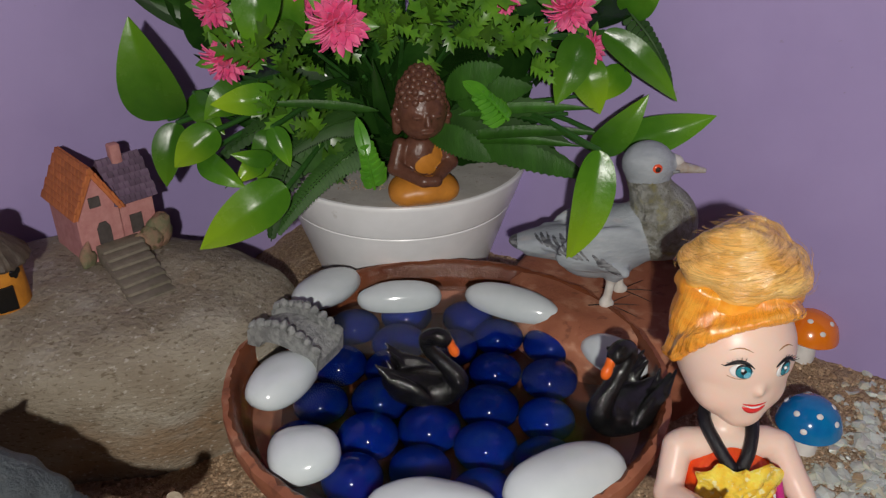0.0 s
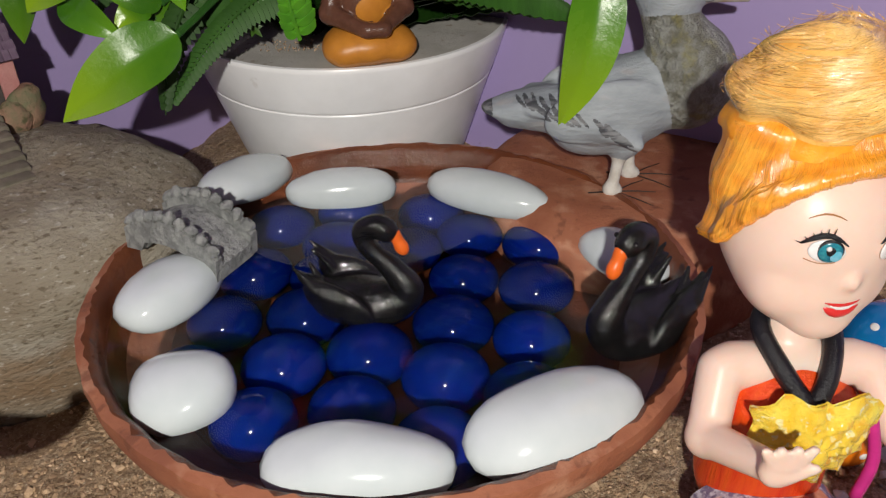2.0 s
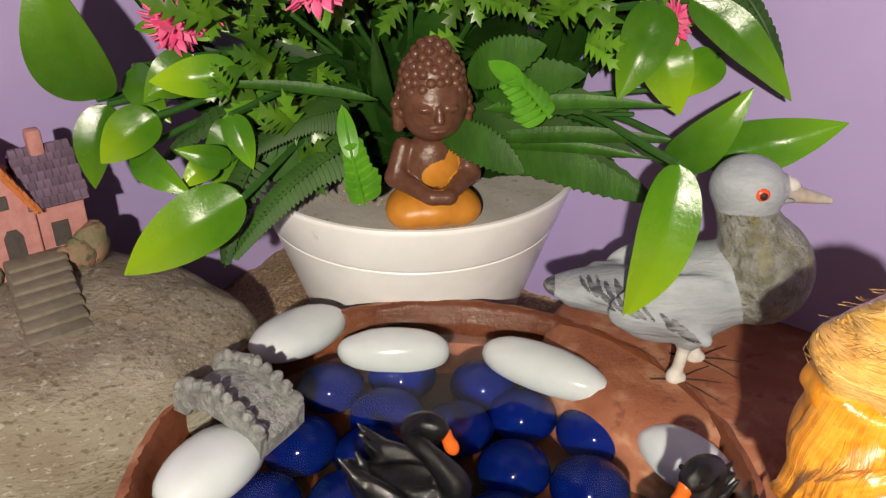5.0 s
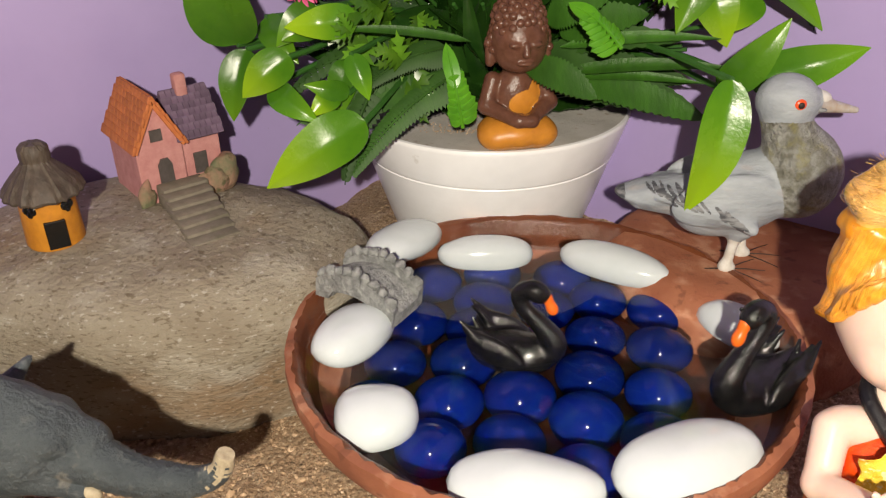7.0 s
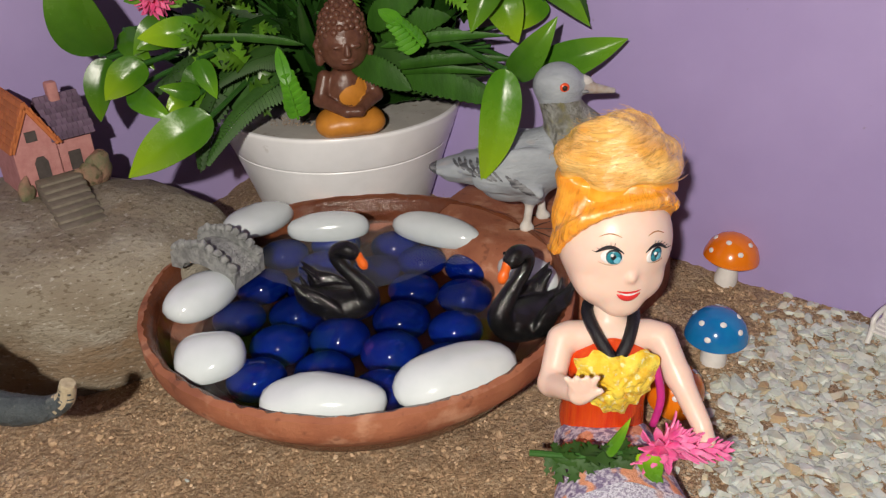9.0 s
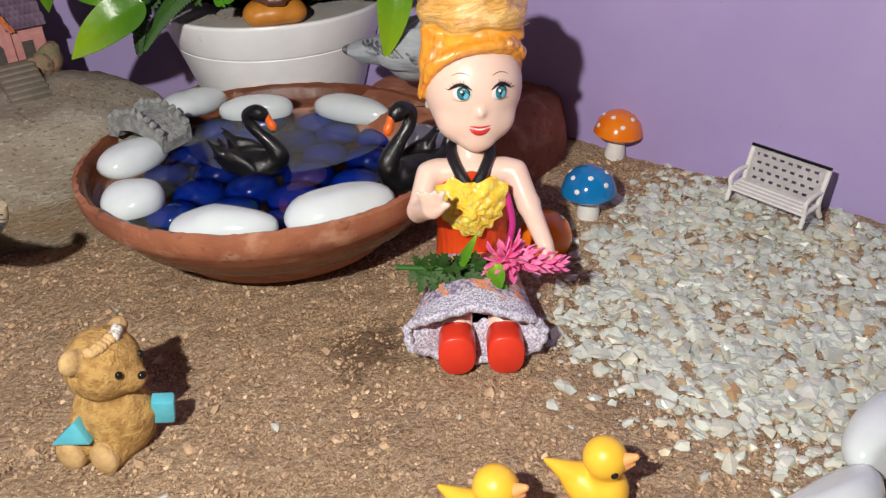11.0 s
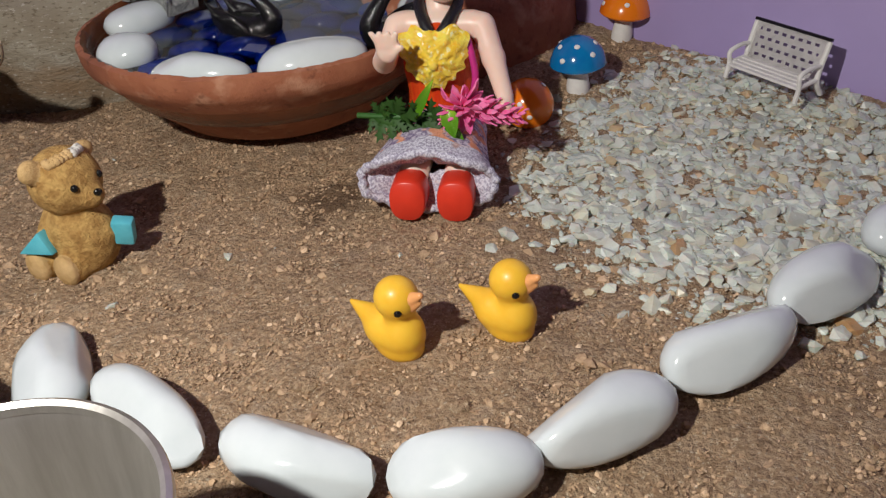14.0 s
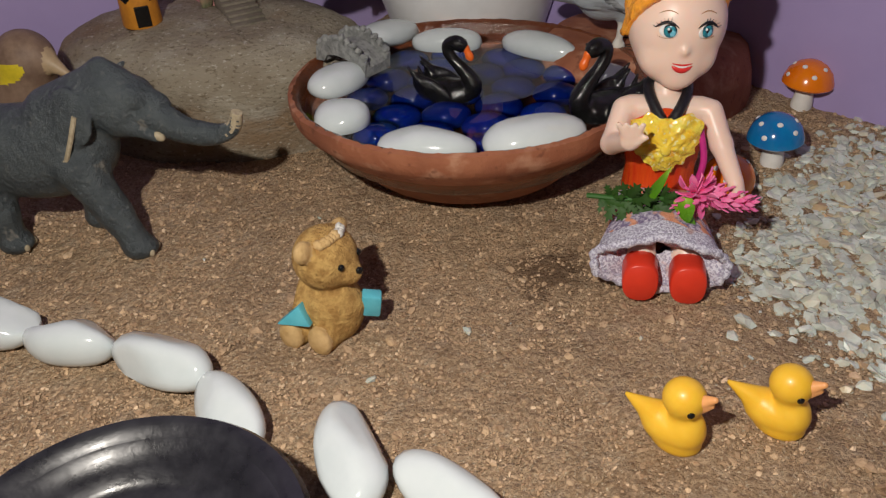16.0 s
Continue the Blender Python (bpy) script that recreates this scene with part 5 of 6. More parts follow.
        pieces.append((sweep([Vector(p) - Vector(g) * w * sink for p, g, w in zip(P, G, wide)], list(wide), 10), slot_))
    # neck ribbon, gold bow on the bodice
    for s in (-1, 1):
        flat = sweep(curve([(0, -0.0012, 0.0385), (s * 0.0035, 0.0028, 0.0430), (s * 0.0056, 0.0100, 0.0468), (s * 0.002, 0.0165, 0.0480)], 5), 0.0016, 8)
        pieces.append((flat, 9))
    bv, bf = [], []
    rows, cols = 18, 72
    # half-width of the foil bow, an eighth of a turn apart: broad at the top, drawn in below
    lobes = (0.0088, 0.0124, 0.0082, 0.0124, 0.0092, 0.0080, 0.0094, 0.0078)
    for i in range(rows + 1):
        for j in range(cols):
            a = 2 * math.pi * j / cols
            k = 8 * j / cols
            lo = lobes[int(k) % 8]
            R = (lo + (lobes[(int(k) + 1) % 8] - lo) * (k % 1)) * (1 + 0.07 * math.sin(13 * a) + 0.10 * noise.noise(Vector((3 * math.cos(a), 3 * math.sin(a), 7))))
            t = i / rows
            p = Vector((R * t * math.cos(a), 0, R * t * math.sin(a) * 0.92))
            y = -0.0062 + 0.0022 * t * t + 0.0007 * min(1, 3 * t) * noise.noise(Vector((p.x * 900, p.z * 900, 2))) + 0.0004 * math.sin(10 * a) * t
            bv.append((p.x, y + 14.0 * p.x * p.x, 0.0345 + p.z))
    for i in range(rows):
        for j in range(cols):
            k = (j + 1) % cols
            bf.append((i * cols + j, (i + 1) * cols + j, (i + 1) * cols + k, i * cols + k))
    nb = len(bv)
    bv += [(x, y + 0.0005, z) for x, y, z in bv]
    bf += [tuple(nb + q for q in f[::-1]) for f in bf]
    pieces.append(((bv, bf), 10))
    pieces.append((ball((0, -0.0058, 0.0338), (0.0016, 0.0014, 0.0018)), 10))
    pieces.append((sweep(curve([(0.009, -0.001, 0.040), (0.0112, -0.003, 0.030), (0.0098, -0.004, 0.022)], 4), 0.0010, 8), 12))
    # skirt: a bell that opens towards the front, over the legs
    rows_s, cols_s, vs2, fs2, sl2 = 16, 72, [], [], []
    for i in range(rows_s):
        t = i / (rows_s - 1)
        y = 0.006 - 0.0325 * t
        rx = 0.0130 + 0.0040 * t ** 1.3 + 0.0012 * t ** 6
        rz = 0.0082 + 0.0006 * t + 0.0022 * math.sin(math.pi * t)
        zc = 0.0092 - 0.0002 * t
        for j in range(cols_s):
            a = 2 * math.pi * j / cols_s
            f = 1 + 0.018 * t * math.sin(9 * a + 1) + 0.03 * noise.noise(Vector((math.cos(a) * 3, math.sin(a) * 3, t * 3)))
            vs2.append((rx * f * math.cos(a), y + 0.0010 * t * math.sin(5 * a) - 0.0012 * t ** 3 * max(0, math.sin(a)), max(0.0006, zc + rz * f * math.sin(a))))
    for i in range(rows_s - 1):
        for j in range(cols_s):
            k = (j + 1) % cols_s
            fs2.append((i * cols_s + j, i * cols_s + k, (i + 1) * cols_s + k, (i + 1) * cols_s + j))
            sl2.append(11 if i < rows_s - 4 else 13)
    nb = len(vs2)
    for i in range(7):
        t = 1 - i / 6 * 0.6
        y = 0.014 - 0.040 * t
        for j in range(cols_s):
            p = Vector(vs2[(rows_s - 1) * cols_s + j])
            q = 0.94 - 0.12 * i
            vs2.append((p.x * q, p.y + 0.0012 * i, max(0.0008, 0.0100 + (p.z - 0.0100) * q)))
    for i in range(7):
        for j in range(cols_s):
            k = (j + 1) % cols_s
            if i == 0:
                fs2.append(((rows_s - 1) * cols_s + j, (rows_s - 1) * cols_s + k, nb + k, nb + j))
            else:
                fs2.append((nb + (i - 1) * cols_s + j, nb + (i - 1) * cols_s + k, nb + i * cols_s + k, nb + i * cols_s + j))
            sl2.append(13)
    pieces.append(((vs2, fs2), sl2))
    hem = [Vector(vs2[(rows_s - 1) * cols_s + j % cols_s]) for j in range(cols_s + 1)]
    pieces.append((sweep([(p.x * 1.0, p.y - 0.0005, max(0.0012, p.z)) for p in hem], [0.0013 + 0.0003 * math.sin(j * 1.9) for j in range(cols_s + 1)], 8), 13))
    for x in (-0.0050, 0.0080):
        pieces += [(sweep([(x, 0.004, 0.010), (x, -0.024, 0.0075)], [0.0050, 0.0042], 16), 0)]
        ring = [(x + 0.0050 * math.copysign(abs(math.cos(a)) ** 0.8, math.cos(a)), 0.0055 + 0.0058 * math.copysign(abs(math.sin(a)) ** 0.8, math.sin(a))) for a in [2 * math.pi * q / 32 for q in range(32)]]
        sv, sf = [], []
        for y, f in ((-0.0235, 0.93), (-0.0245, 1.0), (-0.0305, 1.0), (-0.0318, 0.97), (-0.0322, 0.9)):
            sv += [(x + (px - x) * f, y - 0.10 * (0.0055 - pz), 0.0055 + (pz - 0.0055) * f) for px, pz in ring]
        for q in range(4):
            sf += [(q * 32 + a, q * 32 + (a + 1) % 32, q * 32 + 32 + (a + 1) % 32, q * 32 + 32 + a) for a in range(32)]
        sf += [tuple(range(32)), tuple(range(128, 160))]
        pieces.append(((sv, sf), 14))
    return figure("doll", pieces, ("skin", "skin", "hair", "band", "dress", "eye_white", "iris", "lip", "brow", "ribbon", "foil", "lace", "magenta", "lace_hem", "shoe", "iris_pale", "band_under", "hair_under"), m, "seated plastic doll with golden hair bun and red foil dress", "doll")


make_doll(pose(0.0675, 0.1405, 0.001, 0, 0, 0))


# ---- houses on the mound ----
def sub(name, outline, depth, material, parent, m, label="", bevel=0.0):
    bm = prism(outline, depth)
    if bevel:
        bmesh.ops.bevel(bm, geom=bm.edges[:], offset=bevel, segments=2, affect="EDGES", profile=0.5)
    return part(name, bm, material, parent, label, m, smooth=False)


def roof(parent, m, w, l, rows, cols, material, name, tile_name):
    """A slope of overlapping tiles: w across the slope, l down it."""
    base = part(name, box(w, l, 0.0012, 0.0002, (w / 2, l / 2, -0.0008)), material, parent, "", m, smooth=False)
    tile = None
    tw, tl = w / cols, l / rows
    for r in range(rows):
        for c in range(cols + (r % 2)):
            x = (c + 0.5 - 0.5 * (r % 2)) * tw
            x = min(max(x, tw * 0.3), w - tw * 0.3)
            if tile is None:
                ob = part(tile_name, box(tw * 0.98, tl * 1.25, 0.0009, 0.0002), material, base, smooth=False)
                tile = ob.data
            else:
                ob = new(tile_name, tile)
                ob.parent = base
            ob.matrix_basis = pose(x, (r + 0.5) * tl, 0.0002, -6, 0, random.uniform(-3, 3))
    return base


def make_house(m):
    house = root("pink_house", m, "miniature pink cottage with orange and purple tiled roofs and grey steps", "miniature house")
    # main block: gable faces -y
    W, D, H, P = 0.0144, 0.0245, 0.0186, 0.0322
    sub("main_wall", [(-W / 2, 0), (W / 2, 0), (W / 2, H), (0, P), (-W / 2, H)], D, M["house_pink"], house, pose(0, 0, 0), "", 0.0004)
    slope = math.hypot(W / 2, P - H) + 0.0022
    ang = math.degrees(math.atan2(P - H, W / 2))
    for s in (-1, 1):
        # the slope's own x runs along the ridge, its y down the slope
        t = pose(0, -0.0012, P + 0.0012) @ Matrix(((0, s * math.cos(radians(ang)), s * math.sin(radians(ang)), 0), (1, 0, 0, 0), (0, -math.sin(radians(ang)), math.cos(radians(ang)), 0), (0, 0, 0, 1)))
        roof(house, t, D + 0.0024, slope, 8, 9, M["roof_orange"], "orange_roof", "roof_tile")
    for x, z, w, h, n in ((0.0008, 0.0062, 0.0044, 0.0080, "door"), (-0.0004, 0.0200, 0.0036, 0.0036, "window")):
        top = [(x - w / 2, z), (x + w / 2, z), (x + w / 2, z + h * 0.75), (x + w * 0.25, z + h), (x - w * 0.25, z + h), (x - w / 2, z + h * 0.75)] if n == "door" else [(x - w / 2, z), (x + w / 2, z), (x + w / 2, z + h), (x - w / 2, z + h)]
        sub(n, top, 0.0006, M["dark_door"], house, pose(0, -0.00045, 0), "recessed dark grey " + n)
    # side wing with the purple roof
    w2, d2, h2 = 0.0134, 0.0125, 0.0190
    sub("wing_wall", [(0, 0), (w2, 0), (w2, h2), (0, h2)], d2, M["house_pink"], house, pose(W / 2 - 0.001, 0.0012, 0), "", 0.0004)
    sub("wing_gable", [(0, 0), (d2, 0), (d2 * 0.384, 0.0108)], w2, M["house_pink"], house, pose(W / 2 - 0.001, 0.0012 + d2, h2) @ pose(0, 0, 0, 0, 0, -90) @ pose(0, 0, 0), "")
    a2 = math.degrees(math.atan2(0.0120, 0.0090))
    t = pose(W / 2 - 0.0015, 0.0089, h2 + 0.0122) @ Matrix(((1, 0, 0, 0), (0, -math.cos(radians(a2)), -math.sin(radians(a2)), 0), (0, -math.sin(radians(a2)), math.cos(radians(a2)), 0), (0, 0, 0, 1)))
    roof(house, t, w2 + 0.0016, 0.0160, 7, 8, M["roof_purple"], "purple_roof", "roof_tile")
    t = pose(W / 2 - 0.0015, 0.0089, h2 + 0.0122) @ Matrix(((1, 0, 0, 0), (0, math.cos(radians(a2)), math.sin(radians(a2)), 0), (0, -math.sin(radians(a2)), math.cos(radians(a2)), 0), (0, 0, 0, 1)))
    roof(house, t, w2 + 0.0016, 0.0130, 5, 8, M["roof_purple"], "purple_roof", "roof_tile")
    part("chimney", box(0.0038, 0.0038, 0.0072, 0.0008, (W / 2 + 0.0052, 0.0086, h2 + 0.0138)), M["house_pink"], house, "stubby pink chimney")
    sub("door", [(0.0042, 0.0062), (0.0084, 0.0062), (0.0084, 0.0130), (0.0042, 0.0130)], 0.0006, M["dark_door"], house, pose(W / 2 - 0.001, 0.0008, 0), "small dark grey door")
    # terrace stones and steps
    for x, y, rx, ry, rz in ((-0.0066, -0.0008, 0.0022, 0.0022, 0.0046), (0.0185, -0.0012, 0.0046, 0.0036, 0.0064), (0.0145, -0.0030, 0.0044, 0.0036, 0.0048), (0.0105, -0.0022, 0.0026, 0.0028, 0.0040)):
        vs, fs = ball((x, y, rz * 0.8), (rx, ry, rz))
        vs = [v + Vector((1, 1, 1)) * 0.0006 * noise.noise(v * 500) for v in vs]
        vs = [v + Vector((1, 0.6, 1)) * (0.0016 * noise.noise(v * 260) + 0.0005 * noise.noise(v * 1100)) for v in vs]
        data_ob("terrace_stone", vs, fs, M["moss"], house, "mossy reddish stone")
    stair = new("stair")
    stair.parent = house
    stair.matrix_basis = pose(0.0040, -0.0030, 0.0)
    for i in range(7):
        top = 0.0066 - 0.00098 * i
        ob = part("step", box(0.0146, 0.0066, top + 0.006, 0.0008, (0, 0, (top - 0.006) / 2)), M["step"], stair)
        ob.matrix_basis = pose(-0.0006 * i, -0.0046 * i, 0, 0, 0, 2 * math.sin(i * 2.1))
    return house


make_house(pose(-0.1127, 0.2406, 0.0420, 0, 0, 43))


def make_hut(m):
    hut = root("thatched_hut", m, "tiny round orange hut with grey thatch and black heart windows", "miniature hut")
    part("wall", lathe([(0, 0), (0.0078, 0), (0.0082, 0.0008), (0.0076, 0.0172), (0, 0.0172)], 40), M["hut"], hut)
    bm = lathe([(0, 0.0172), (0.0076, 0.0166), (0.0108, 0.0152), (0.0112, 0.0160), (0.0104, 0.0178), (0.0082, 0.0204), (0.0058, 0.0228), (0.0044, 0.0242), (0.0040, 0.0250), (0.0042, 0.0258), (0.0041, 0.0286), (0.0030, 0.0298), (0, 0.0300)], 72)
    for v in bm.verts:
        a = math.atan2(v.co.y, v.co.x)
        r = math.hypot(v.co.x, v.co.y)
        if r > 0.003:
            k = 1 + 0.035 * math.sin(a * 18 + 2 * noise.noise(Vector((v.co.x * 200, v.co.y * 200, 0)))) * min(1, r / 0.01) + 0.03 * noise.noise(Vector((math.cos(a) * 8, math.sin(a) * 8, v.co.z * 100)))
            v.co.x *= k
            v.co.y *= k
            v.co.z += 0.0006 * noise.noise(Vector((math.cos(a) * 9, math.sin(a) * 9, 3)))
    part("thatch_roof", bm, M["thatch"], hut, "grey-brown ridged thatch")
    part("door", box(0.0058, 0.0012, 0.0084, 0.0003, (0, -0.0078, 0.0050)), M["ink"], hut, "black doorway", pose(0, 0, 0, 0, 0, 12), smooth=False)
    for a in (-32, 48):
        t = pose(0, 0, 0, 0, 0, a)
        pile = Pile()
        for s in (-1, 1):
            pile.add(([t @ v for v in ball((s * 0.0009, -0.0077, 0.0126), (0.0013, 0.0005, 0.0014), (0, s * 20, 0))[0]], BALL[1]))
        pile.add(([t @ v for v in ball((0, -0.0078, 0.0116), (0.0010, 0.0005, 0.0012))[0]], BALL[1]))
        pile.ob("heart_window", [M["ink"]], parent=hut, label="black heart-shaped window")
    return hut


make_hut(pose(-0.1342, 0.2125, 0.0430, 0, 0, 24) @ Matrix.Diagonal((0.94, 0.94, 0.97, 1)))


# ---- bridge ----
def make_bridge(m):
    br = root("arched_bridge", m, "small grey cast arched bridge with beaded parapets over the pebbles", "miniature bridge")
    L, W, T = 0.029, 0.0165, 0.003
    arch = lambda x: 0.0052 * (1 - (x / (L / 2)) ** 2)
    n = 18
    for name, y0, y1, up, lo in (("deck", -W / 2 + 0.002, W / 2 - 0.002, 0.0, -0.0035), ("parapet", -W / 2, -W / 2 + 0.0026, 0.0022, -0.0032), ("parapet", W / 2 - 0.0026, W / 2, 0.0022, -0.0032)):
        bm = bmesh.new()
        rows = []
        for i in range(n + 1):
            x = -L / 2 + L * i / n
            z = arch(x)
            low = max(lo, -0.0055) + (z * 0.9 if abs(x) < L * 0.33 else z * 0.2)
            rows.append([bm.verts.new((x, y, zz)) for y, zz in ((y0, low), (y1, low), (y1, z + up), (y0, z + up))])
        for a, b in zip(rows, rows[1:]):
            for k in range(4):
                bm.faces.new((a[k], a[(k + 1) % 4], b[(k + 1) % 4], b[k]))
        bm.faces.new(rows[0])
        bm.faces.new(rows[-1])
        ob = part(name, bm, M["bridge"], br, smooth=False)
        if name == "parapet":
            for i in range(9):
                x = -L / 2 + 0.0016 + (L - 0.0032) * i / 8
                vs, fs = ball((x, (y0 + y1) / 2, arch(x) + up + 0.0006), (0.0017 + 0.0003 * math.sin(i * 2.7 + y0 * 900), 0.0016, 0.0014 + 0.0004 * math.sin(i * 1.9)))
                vs = [v + Vector((0.6, 1, 1)) * 0.0006 * noise.noise(v * 700) for v in vs]
                data_ob("knob", vs, fs, M["bridge"], ob)
    return br


make_bridge(pose(-0.0445, 0.2030, 0.0355, 0, 6, -27) @ Matrix.Diagonal((0.86, 0.86, 1.0, 1)))


# ---- mushrooms ----
def make_mushroom(m, cap, label, dots):
    mu = root("toy_mushroom", m, label, "toy mushroom", "toy mushrooms beside the doll")
    part("stem", lathe([(0, -0.002), (0.0034, -0.002), (0.0036, 0.002), (0.0028, 0.0070), (0.0026, 0.0105), (0, 0.0105)], 32), M["white_paint"], mu)
    part("cap", lathe([(0, 0.0092), (0.0045, 0.0090), (0.0078, 0.0086), (0.0086, 0.0093), (0.0084, 0.0108), (0.0072, 0.0138), (0.0048, 0.0162), (0.0022, 0.0173), (0, 0.0176)], 48), M[cap], mu)
    for a, e in dots:
        d = Vector((math.cos(radians(a)) * math.cos(radians(e)), math.sin(radians(a)) * math.cos(radians(e)), math.sin(radians(e))))
        p = Vector((d.x * 0.0086, d.y * 0.0086, 0.0092 + d.z * 0.0084))
        q = d.to_track_quat("Z", "Y").to_matrix().to_4x4()
        vs, fs = ball((0, 0, 0), (0.0009, 0.0008, 0.0003))
        data_ob("white_dot", vs, fs, M["white_paint"], mu, m=Matrix.Translation(p) @ q)
    return mu


DOTS = [(-92, 34), (-50, 52), (-132, 56), (-165, 24), (35, 44), (100, 38), (165, 48)]
make_mushroom(pose(0.1232, 0.2235, 0.0105, 0, 4, 0) @ Matrix.Scale(1.08, 4), "mush_orange", "glossy orange toy mushroom with white dots stuck in the soil", DOTS)
make_mushroom(pose(0.1076, 0.1830, 0.0070, 0, -3, 40) @ Matrix.Scale(1.08, 4), "mush_blue", "glossy blue toy mushroom with white dots stuck in the soil", DOTS)
make_mushroom(pose(0.0905, 0.1720, 0.0020, 38, 0, 10), "mush_orange", "glossy orange toy mushroom leaning behind the doll", DOTS[::2])


# ---- bench ----
def make_bench(m):
    be = root("white_bench", m, "little white metal bench with perforated back standing on gravel", "toy bench")
    L, H, D = 0.0300, 0.0165, 0.0105
    # perforated back: a grid of cells with diamond holes, left open in the sheet
    nx, nz = 36, 14
    bw, bh = L - 0.001, 0.0132
    bm = bmesh.new()
    grid = [[bm.verts.new((-bw / 2 + bw * i / nx, 0, bh * j / nz)) for j in range(nz + 1)] for i in range(nx + 1)]
    for i in range(nx):
        for j in range(nz):
            row = (j - 2) // 3
            hole = 2 <= j < 12 and (j - 2) % 3 == 0 and 3 <= i < nx - 3 and (i + 2 * (row % 2)) % 4 in (0, 1)
            if not hole:
                bm.faces.new((grid[i][j], grid[i + 1][j], grid[i + 1][j + 1], grid[i][j + 1]))
    bmesh.ops.solidify(bm, geom=bm.faces[:] + bm.edges[:] + bm.verts[:], thickness=0.0008)
    part("back_panel", bm, M["white_paint"], be, "perforated white back", pose(0, 0.0006, 0.0052, -16), smooth=False)
    part("top_rail", box(L, 0.0016, 0.0010, 0.0002), M["ink"], be, "dark top edge", pose(0, 0.0043, 0.0182, -16), smooth=False)
    for i in range(4):
        part("seat_slat", box(L - 0.001, 0.0018, 0.0009, 0.0002), M["white_paint"], be, "", pose(0, -0.0008 - 0.0021 * i, 0.0056 - 0.0003 * i), smooth=False)
    for s in (-1, 1):
        pile = Pile()
        x = s * (L / 2 - 0.0006)
        pile.add(sweep(curve([(x, 0.0045, 0.0), (x, 0.0012, 0.0060), (x, 0.0042, 0.0175)], 4), 0.0009, 8))
        pile.add(sweep(curve([(x, -0.0080, 0.0), (x, -0.0070, 0.0048), (x, -0.0074, 0.0090), (x, -0.0026, 0.0104), (x, 0.0022, 0.0102)], 4), 0.0008, 8))
        pile.add(sweep([(x, -0.0074, 0.0050), (x, 0.0012, 0.0056)], 0.0008, 8))
        pile.ob("side_frame", [M["white_paint"]], parent=be)
    return be


make_bench(pose(0.1695, 0.1805, 0.0105, 0, 0, -51) @ Matrix.Scale(0.94, 4))


# ---- pots in the foreground ----
ob = root("steel_tumbler", pose(0.0395, -0.0265, -0.003), "small brushed steel cup with rolled rim beside the pebbles", "steel cup")
part("cup_wall", lathe([(0, 0.0), (0.017, 0.0), (0.0185, 0.001), (0.0218, 0.0415), (0.0222, 0.0432), (0.0217, 0.0432), (0.0212, 0.0415), (0.0178, 0.002), (0, 0.0015)], 96), M["steel"], ob)
part("rim", lathe([(0.0215, 0.0430), (0.0217, 0.0442), (0.0224, 0.0447), (0.0231, 0.0443), (0.0233, 0.0435), (0.0228, 0.0428), (0.0222, 0.0427), (0.0215, 0.0430)], 96), M["steel"], ob, "rolled steel rim")
ob = root("black_pan", pose(-0.0315, -0.0045, -0.003), "small shiny black iron pan with thick rounded rim", "iron pan")
part("pan_bowl", lathe([(0, 0.0), (0.020, 0.0), (0.028, 0.004), (0.0345, 0.015), (0.0356, 0.0196), (0.0320, 0.0215), (0.0300, 0.0206), (0.0270, 0.0175), (0.0255, 0.0150), (0.0235, 0.0140), (0.012, 0.0125), (0, 0.0125)], 96), M["iron"], ob)
part("rim", lathe([(0.0305, 0.0205), (0.0326, 0.0229), (0.0350, 0.0234), (0.0361, 0.0222), (0.0359, 0.0200), (0.0352, 0.0192), (0.0305, 0.0205)], 96), M["iron"], ob, "thick rounded black rim")


# ---- the artificial plant in the pot ----
plant = root("artificial_plant", pose(-0.0147, 0.2885, 0.058), "bushy artificial plant with glossy leaves, ferns and pink flowers", "artificial plant")
ORIGIN = Vector((-0.0147, 0.2885, 0.058))
SHIFT = Matrix.Translation(-ORIGIN)


LEAF_TIP = {1.6: 0.92, 1.3: 0.8, 1.25: 0.75, 1.2: 0.75, 1.1: 0.8, 1.0: 0.9, 2.4: 0.45, 2.0: 0.5}
LEAF_BASE = {k: 0.42 if k == 1.6 else 0.55 for k in LEAF_TIP}
LEAF_NORM = {k: 1 / ((LEAF_BASE[k] / (LEAF_BASE[k] + e)) ** LEAF_BASE[k] * (e / (LEAF_BASE[k] + e)) ** e) for k, e in LEAF_TIP.items()}


